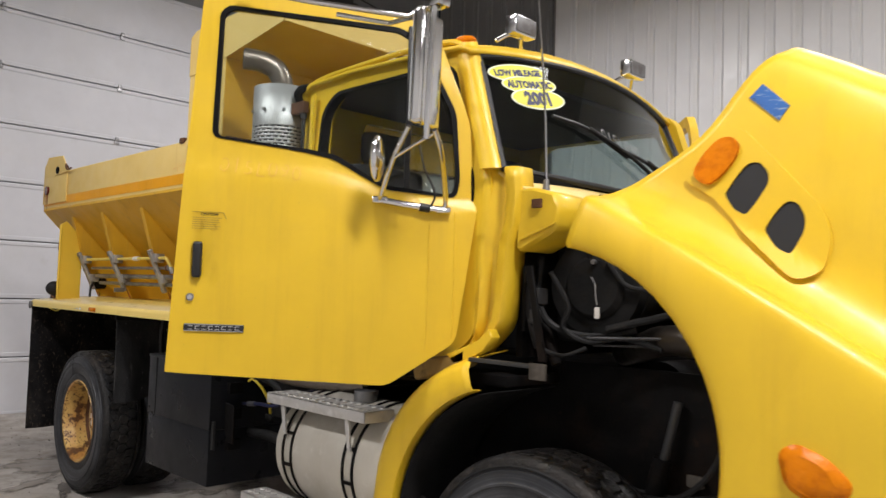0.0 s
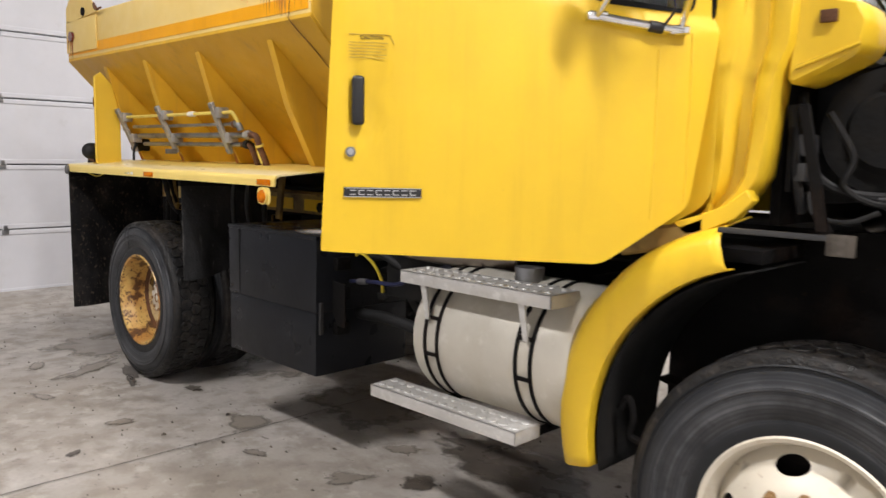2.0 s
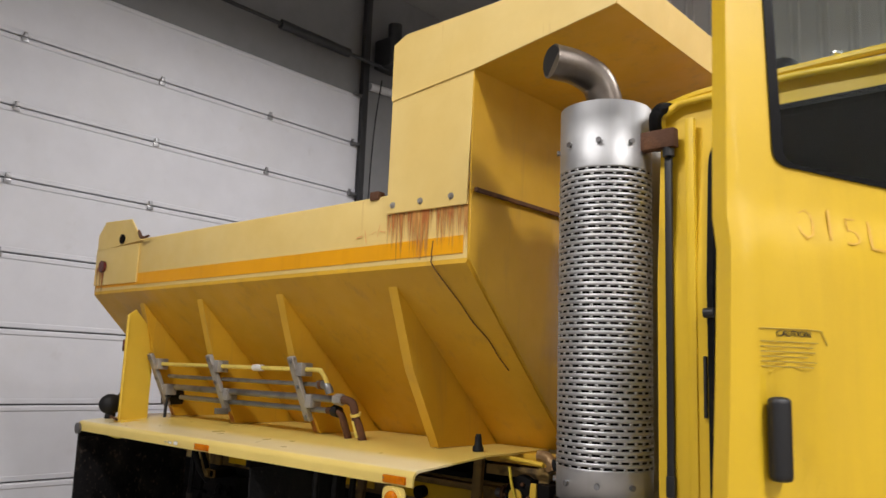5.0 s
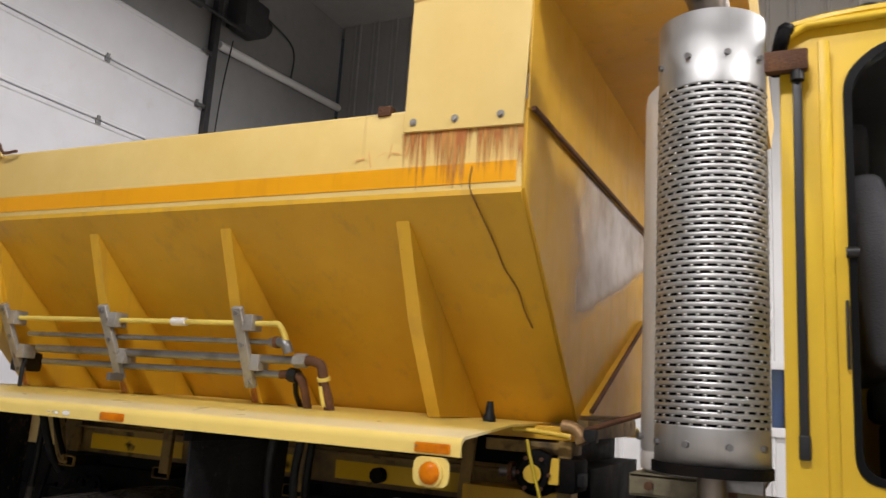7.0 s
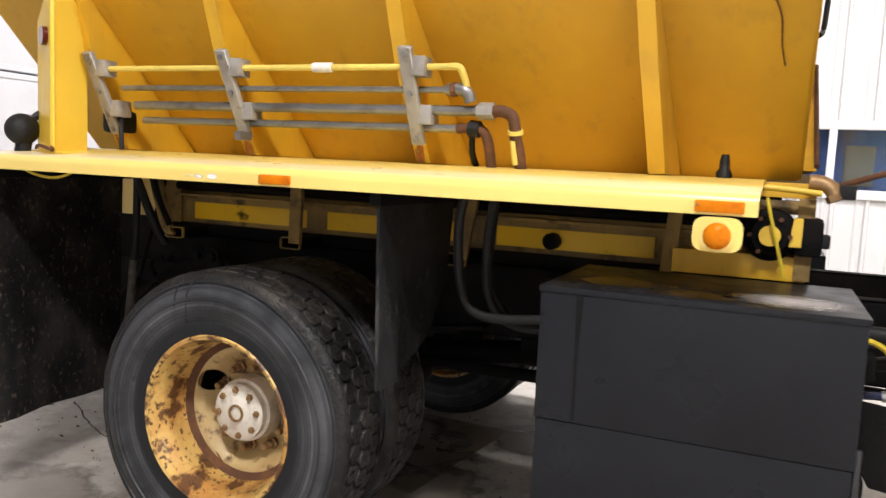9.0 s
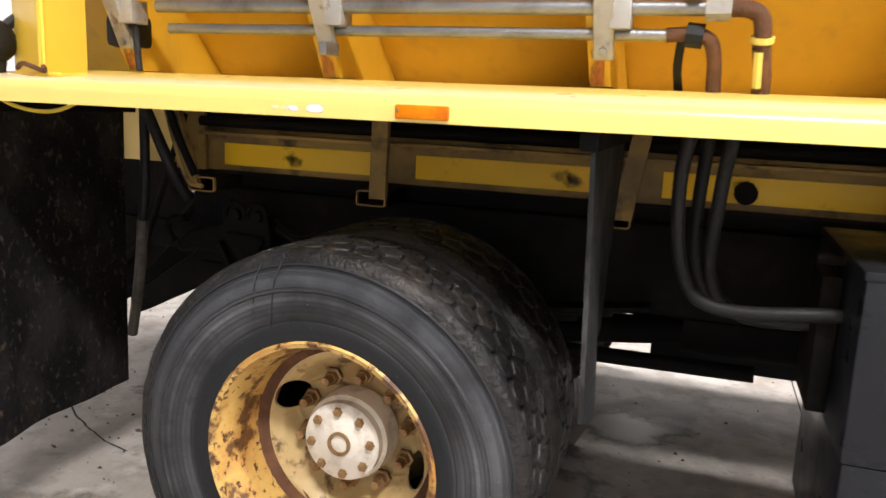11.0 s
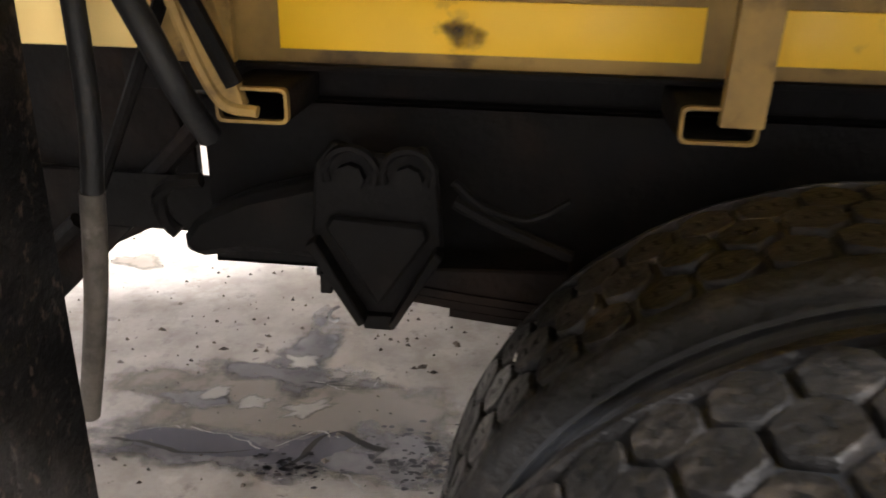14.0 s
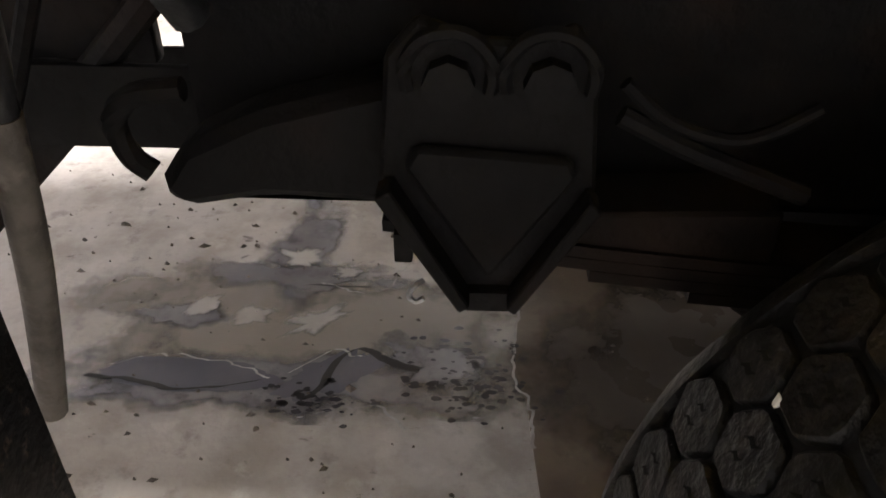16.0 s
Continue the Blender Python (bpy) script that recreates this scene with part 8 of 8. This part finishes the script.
part("steering_box", box(4.3, 4.6, 0.58, 0.80, 0.85, 1.05, 0.03), BLACK_FRAME, truck)
part("front_crossmember", box(4.75, 4.95, 0.5, 2 * YC - 0.5, 0.70, 0.95, 0.02), BLACK_FRAME, truck)
for pts in ([(3.76, 0.40, 1.62), (3.80, 0.34, 1.45), (3.86, 0.36, 1.36), (3.98, 0.42, 1.33), (4.12, 0.5, 1.36)], [(3.78, 0.55, 1.72), (3.92, 0.45, 1.73), (4.05, 0.5, 1.72), (4.2, 0.7, 1.68)], [(3.77, 0.3, 1.58), (3.79, 0.30, 1.40), (3.80, 0.34, 1.28)], [(4.05, 0.42, 1.36), (4.2, 0.45, 1.40), (4.3, 0.5, 1.42), (4.45, 0.55, 1.36)]):
    part("engine_hose", tube(pts, 0.014, 8), HOSE, truck)
part("heater_box", box(3.755, 3.85, 0.5, 1.1, 1.30, 1.72, 0.03), DARK_TRIM, truck)
part("filler_neck", box(3.80, 3.92, 0.36, 0.60, 1.70, 1.80, 0.03), SEAL, truck)
part("chain_hook", tube([(3.33, 0.20, 0.62), (3.36, 0.2, 0.66), (3.38, 0.2, 0.60), (3.37, 0.2, 0.54), (3.42, 0.21, 0.52)], 0.012, 8), BLACK_FRAME, truck)
# clutter between the folded panel and the air cleaner
part("relay_plate", box(3.77, 3.785, 0.28, 0.40, 1.34, 1.52, 0.004), BLACK_FRAME, truck)
part("relay_block", box(3.786, 3.83, 0.30, 0.36, 1.44, 1.50, 0.008), DARK_STEEL, truck)
part("relay_block", box(3.786, 3.82, 0.29, 0.34, 1.37, 1.42, 0.006), DARK_STEEL, truck)
part("bracket_arm", prism([(3.80, 1.58), (3.83, 1.58), (3.905, 1.235), (3.87, 1.235)], 0.255, 0.268, "y", 0.003), BLACK_FRAME, truck)
part("cleaner_clip", box(3.965, 3.985, 0.405, 0.418, 1.60, 1.64, 0.004), BLACK_FRAME, truck)
part("fuel_line", rod((3.98, 0.40, 1.325), (4.30, 0.46, 1.34), 0.006, 8), DARK_STEEL, truck)
part("fuel_line", rod((3.99, 0.42, 1.30), (4.28, 0.48, 1.31), 0.005, 8), DARK_STEEL, truck)
part("harness", tube([(3.86, 0.33, 1.56), (3.92, 0.36, 1.44), (3.90, 0.36, 1.36), (3.98, 0.40, 1.31), (4.10, 0.44, 1.33), (4.25, 0.45, 1.30)], 0.010, 8), HOSE, truck)
part("harness", tube([(4.06, 0.40, 1.60), (4.12, 0.42, 1.52), (4.20, 0.44, 1.50), (4.32, 0.46, 1.46)], 0.009, 8), HOSE, truck)
part("harness", tube([(3.82, 0.33, 1.34), (3.84, 0.32, 1.28), (3.92, 0.34, 1.26), (3.99, 0.38, 1.29)], 0.008, 8), HOSE, truck)
# steering and spring parts in the wheel arch
own = bmesh.new()
for k in range(4):
    half = 0.62 - 0.10 * k
    pts = [(FRONTX + half * (-1 + i / 6), 0.60 - 0.016 * k + 0.07 * (half * (-1 + i / 6) / 0.62) ** 2) for i in range(13)]
    prism(pts + [(a, b - 0.013) for a, b in pts[::-1]], 0.47, 0.54, "y", 0, own)
part("front_leaf_spring", own, BLACK_FRAME, truck)
part("shock_absorber", rod((4.16, 0.50, 0.62), (4.22, 0.52, 0.92), 0.034, 16), BLACK_FRAME, truck, "black shock absorber")
part("shock_rod", rod((4.22, 0.52, 0.90), (4.27, 0.53, 1.12), 0.016, 12), DARK_STEEL, truck)
part("steering_arm", tube([(4.30, 0.46, 0.72), (4.20, 0.44, 0.66), (4.05, 0.42, 0.60), (3.95, 0.40, 0.52)], 0.022, 10), BLACK_FRAME, truck)
part("grease_cap", box(4.30, 4.36, 0.535, 0.555, 0.84, 0.88, 0.006), PIPE_GREY, truck)
part("brake_line", tube([(4.45, 0.54, 1.05), (4.40, 0.50, 0.90), (4.28, 0.48, 0.80), (4.10, 0.46, 0.78), (3.98, 0.42, 0.68)], 0.010, 8), HOSE, truck)
part("brake_line", tube([(4.50, 0.545, 0.86), (4.30, 0.52, 0.80), (4.05, 0.52, 0.80), (3.80, 0.53, 0.86)], 0.008, 8), HOSE, truck)

# ---------------------------------------------------------------- stains, cracks and dirt on the floor
DAMP = surface("damp_concrete", (0.25, 0.22, 0.185), 0.4, 0, [((0.17, 0.145, 0.12), 2.5, 0.45, 0.7, ONE, 0.7), ((0.24, 0.22, 0.2), 9, 0.58, 0.72, ONE, 0.5)], [(30, 0.1, ONE)], 0.12)
OIL = surface("oil_stain", (0.095, 0.08, 0.066), 0.3, 0, [((0.13, 0.11, 0.09), 8, 0.5, 0.7, ONE, 0.6)], [(20, 0.08, ONE)], 0.15)
DARK_BEAD = plain("dark_water_bead", (0.05, 0.047, 0.05), 0.12)
GRIT = surface("dark_grit", (0.06, 0.05, 0.042), 0.8, 0, [((0.16, 0.13, 0.10), 30, 0.45, 0.6, ONE, 0.8)], [], 0.2)
BROWN = surface("soaked_brown_concrete", (0.16, 0.125, 0.09), 0.45, 0, [((0.08, 0.06, 0.045), 4, 0.45, 0.68, ONE, 0.8), ((0.24, 0.20, 0.15), 10, 0.56, 0.68, ONE, 0.6)], [(40, 0.15, ONE)], 0.15)
PALE_LINE = surface("tide_line_salt", (0.44, 0.42, 0.40), 0.6, 0, [((0.25, 0.23, 0.21), 20, 0.45, 0.6, ONE, 0.8)], [], 0.1)
SALT = surface("dried_salt", (0.44, 0.42, 0.39), 0.8, 0, [((0.33, 0.3, 0.27), 12, 0.45, 0.65, ONE, 0.8)], [(40, 0.15, ONE)], 0.1)


POOL = surface("grey_meltwater", (0.12, 0.118, 0.135), 0.10, 0, [((0.16, 0.15, 0.155), 3, 0.45, 0.7, ONE, 0.7)], [(9, 0.03, ONE)], 0.1, rough_spread=0.05)
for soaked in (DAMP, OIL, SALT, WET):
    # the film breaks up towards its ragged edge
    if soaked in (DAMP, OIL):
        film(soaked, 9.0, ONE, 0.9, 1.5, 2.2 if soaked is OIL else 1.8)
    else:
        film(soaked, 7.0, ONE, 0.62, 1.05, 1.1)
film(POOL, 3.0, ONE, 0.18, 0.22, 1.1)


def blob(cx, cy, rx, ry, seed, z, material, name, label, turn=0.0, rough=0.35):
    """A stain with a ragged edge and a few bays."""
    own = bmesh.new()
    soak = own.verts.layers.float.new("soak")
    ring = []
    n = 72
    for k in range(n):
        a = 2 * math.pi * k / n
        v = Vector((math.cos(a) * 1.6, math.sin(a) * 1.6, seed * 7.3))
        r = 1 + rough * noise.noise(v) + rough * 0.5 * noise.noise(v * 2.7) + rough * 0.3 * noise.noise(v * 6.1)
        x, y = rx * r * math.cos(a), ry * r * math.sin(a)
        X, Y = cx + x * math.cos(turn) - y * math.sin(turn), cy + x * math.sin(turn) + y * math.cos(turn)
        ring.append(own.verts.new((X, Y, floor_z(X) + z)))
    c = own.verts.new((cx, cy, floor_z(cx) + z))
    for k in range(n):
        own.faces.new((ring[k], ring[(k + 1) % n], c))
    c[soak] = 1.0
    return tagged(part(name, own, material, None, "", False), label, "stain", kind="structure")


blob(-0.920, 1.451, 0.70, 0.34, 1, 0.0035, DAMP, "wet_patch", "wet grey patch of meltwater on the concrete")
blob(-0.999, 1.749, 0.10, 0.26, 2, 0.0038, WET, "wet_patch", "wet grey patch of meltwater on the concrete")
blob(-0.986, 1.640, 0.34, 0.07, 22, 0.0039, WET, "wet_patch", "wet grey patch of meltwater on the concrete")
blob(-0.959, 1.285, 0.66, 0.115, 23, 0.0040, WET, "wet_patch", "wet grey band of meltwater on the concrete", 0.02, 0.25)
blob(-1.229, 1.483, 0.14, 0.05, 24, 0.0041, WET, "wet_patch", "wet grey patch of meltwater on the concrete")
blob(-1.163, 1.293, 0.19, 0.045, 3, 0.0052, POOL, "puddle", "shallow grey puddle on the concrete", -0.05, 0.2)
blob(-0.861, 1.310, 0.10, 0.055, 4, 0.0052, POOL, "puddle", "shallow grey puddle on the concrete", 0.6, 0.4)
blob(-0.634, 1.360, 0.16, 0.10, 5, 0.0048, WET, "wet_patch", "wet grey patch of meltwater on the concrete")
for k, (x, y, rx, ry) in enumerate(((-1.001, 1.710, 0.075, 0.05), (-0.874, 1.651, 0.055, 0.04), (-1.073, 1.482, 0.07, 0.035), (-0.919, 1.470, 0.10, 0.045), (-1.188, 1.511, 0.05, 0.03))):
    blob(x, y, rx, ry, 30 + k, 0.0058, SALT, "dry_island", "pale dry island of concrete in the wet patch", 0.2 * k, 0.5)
tagged(part("oil_patch", prism([(-0.457, 1.687), (-0.476, 1.447), (-0.486, 1.341), (-0.462, 1.245), (-0.455, 1.126), (-0.444, 0.978), (0.329, 0.917), (0.434, 1.847), (-0.291, 1.897), (-0.376, 1.782)], 0.0245, 0.0283, "z", 0), BROWN, None, "", False), "dark brown patch under the axle", "stain", kind="structure")
blob(-0.015, 1.334, 0.54, 0.56, 6, 0.0045, OIL, "oil_patch", "brown patch under the truck", 0, 0.2)
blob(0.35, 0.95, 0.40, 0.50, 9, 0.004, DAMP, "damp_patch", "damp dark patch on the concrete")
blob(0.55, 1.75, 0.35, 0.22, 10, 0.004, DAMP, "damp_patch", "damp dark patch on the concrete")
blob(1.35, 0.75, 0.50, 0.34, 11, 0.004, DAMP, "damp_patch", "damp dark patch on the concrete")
blob(2.45, 0.75, 0.60, 0.30, 12, 0.004, OIL, "oil_patch", "brown patch under the truck")
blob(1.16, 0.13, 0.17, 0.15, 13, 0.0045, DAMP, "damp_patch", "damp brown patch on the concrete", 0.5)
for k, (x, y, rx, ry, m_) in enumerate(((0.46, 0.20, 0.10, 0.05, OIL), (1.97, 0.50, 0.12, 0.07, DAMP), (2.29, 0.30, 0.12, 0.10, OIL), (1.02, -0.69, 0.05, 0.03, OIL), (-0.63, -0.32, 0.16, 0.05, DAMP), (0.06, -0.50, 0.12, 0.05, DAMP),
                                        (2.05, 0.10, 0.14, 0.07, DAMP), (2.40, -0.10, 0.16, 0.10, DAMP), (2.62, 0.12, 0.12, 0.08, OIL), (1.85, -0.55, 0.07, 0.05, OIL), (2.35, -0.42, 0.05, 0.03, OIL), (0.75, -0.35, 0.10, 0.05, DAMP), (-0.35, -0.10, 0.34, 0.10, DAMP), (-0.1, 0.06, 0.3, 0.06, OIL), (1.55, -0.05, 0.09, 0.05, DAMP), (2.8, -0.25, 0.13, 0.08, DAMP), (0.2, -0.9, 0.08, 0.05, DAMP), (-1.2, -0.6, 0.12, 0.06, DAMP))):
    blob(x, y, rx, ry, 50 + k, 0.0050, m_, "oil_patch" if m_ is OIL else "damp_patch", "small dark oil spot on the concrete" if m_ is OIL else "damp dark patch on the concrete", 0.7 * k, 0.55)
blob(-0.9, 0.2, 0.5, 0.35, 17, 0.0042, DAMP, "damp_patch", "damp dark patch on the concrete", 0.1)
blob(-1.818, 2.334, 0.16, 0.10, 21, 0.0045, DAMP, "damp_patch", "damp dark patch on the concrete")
# pale lines along the edges of the meltwater
LINE = "pale crinkled line along the meltwater edge"
joint([(-1.326, 1.315), (-1.217, 1.351), (-1.083, 1.324), (-0.994, 1.279)], 0.0035, "tide_line", PALE_LINE, LINE, 2.2)
joint([(-0.953, 1.300), (-0.897, 1.351), (-0.861, 1.381), (-0.838, 1.357), (-0.799, 1.359)], 0.0035, "tide_line", PALE_LINE, LINE, 2.2)
joint([(-0.465, 1.565), (-0.476, 1.447), (-0.486, 1.341), (-0.456, 1.217), (-0.455, 1.126)], 0.004, "tide_line", PALE_LINE, LINE, 2.2)
joint([(-0.917, 1.175), (-0.779, 1.219), (-0.684, 1.175), (-0.547, 1.199)], 0.0035, "tide_line", PALE_LINE, LINE, 2.2)
joint([(-0.930, 1.609), (-0.844, 1.580), (-0.765, 1.602), (-0.752, 1.655)], 0.003, "tide_line", PALE_LINE, LINE, 2.2)
joint([(1.27, -6.9), (1.262, -3), (1.272, 0), (1.268, 3), (1.27, 6.5)], 0.004, "floor_joint")
joint([(-1.700, 1.070), (-1.523, 0.960), (-1.373, 0.869), (-1.222, 0.796), (-1.089, 0.753)], 0.006)
joint([(-1.364, 1.279), (-1.250, 1.263), (-1.169, 1.250), (-1.087, 1.256), (-1.005, 1.276)], 0.011)
joint([(-0.898, 1.230), (-0.870, 1.274), (-0.857, 1.340), (-0.810, 1.380), (-0.756, 1.354), (-0.683, 1.322)], 0.012)
joint([(-1.031, 1.568), (-0.954, 1.600), (-0.890, 1.593), (-0.814, 1.598)], 0.008)
# beads of water at the end of the band
own = bmesh.new()
rnd = random.Random(31)
for k in range(170):
    x, y = rnd.gauss(-0.58, 0.07) if k % 3 else rnd.gauss(-0.895, 0.05), rnd.gauss(1.318, 0.06) if k % 3 else rnd.gauss(1.233, 0.025)
    r = rnd.uniform(0.003, 0.010)
    ring = [own.verts.new((x + r * rnd.uniform(0.7, 1.5) * math.cos(a), y + r * 0.7 * math.sin(a), 0.0302)) for a in (0.9 * i for i in range(7))]
    own.faces.new(ring)
tagged(part("water_beads", own, DARK_BEAD, None, "", False), "dark beads of meltwater on the concrete", "water", kind="stuff")
# grit and leaf scraps
own = bmesh.new()
rnd = random.Random(12)
for k in range(900):
    zone = rnd.random()
    if zone < 0.45:
        x, y = rnd.uniform(-3.2, 3.0), rnd.uniform(-1.8, 1.2)
    elif zone < 0.8:
        x, y = rnd.gauss(-1.0, 0.5), rnd.gauss(1.7, 0.6)
    else:
        x, y = rnd.uniform(-3.4, 1.5), rnd.uniform(1.0, 4.0)
    s = rnd.choice((0.003, 0.004, 0.005, 0.007, 0.010)) if rnd.random() < 0.97 else rnd.uniform(0.012, 0.03)
    a = rnd.uniform(0, 6.28)
    z = floor_z(x)
    h = min(s * 0.5, 0.006)
    base = [own.verts.new((x + s * q * math.cos(a + p), y + s * q * 0.6 * math.sin(a + p), z + 0.0005)) for p, q in ((0, 1.3), (1.4, 0.8), (2.9, 1.1), (4.4, 0.7))]
    top = own.verts.new((x, y, z + 0.005 + h))
    for i in range(4):
        own.faces.new((base[i], base[(i + 1) % 4], top))
tagged(part("floor_grit", own, GRIT, None, "", False), "scattered dark grit and leaf scraps on the concrete", "grit", kind="stuff")
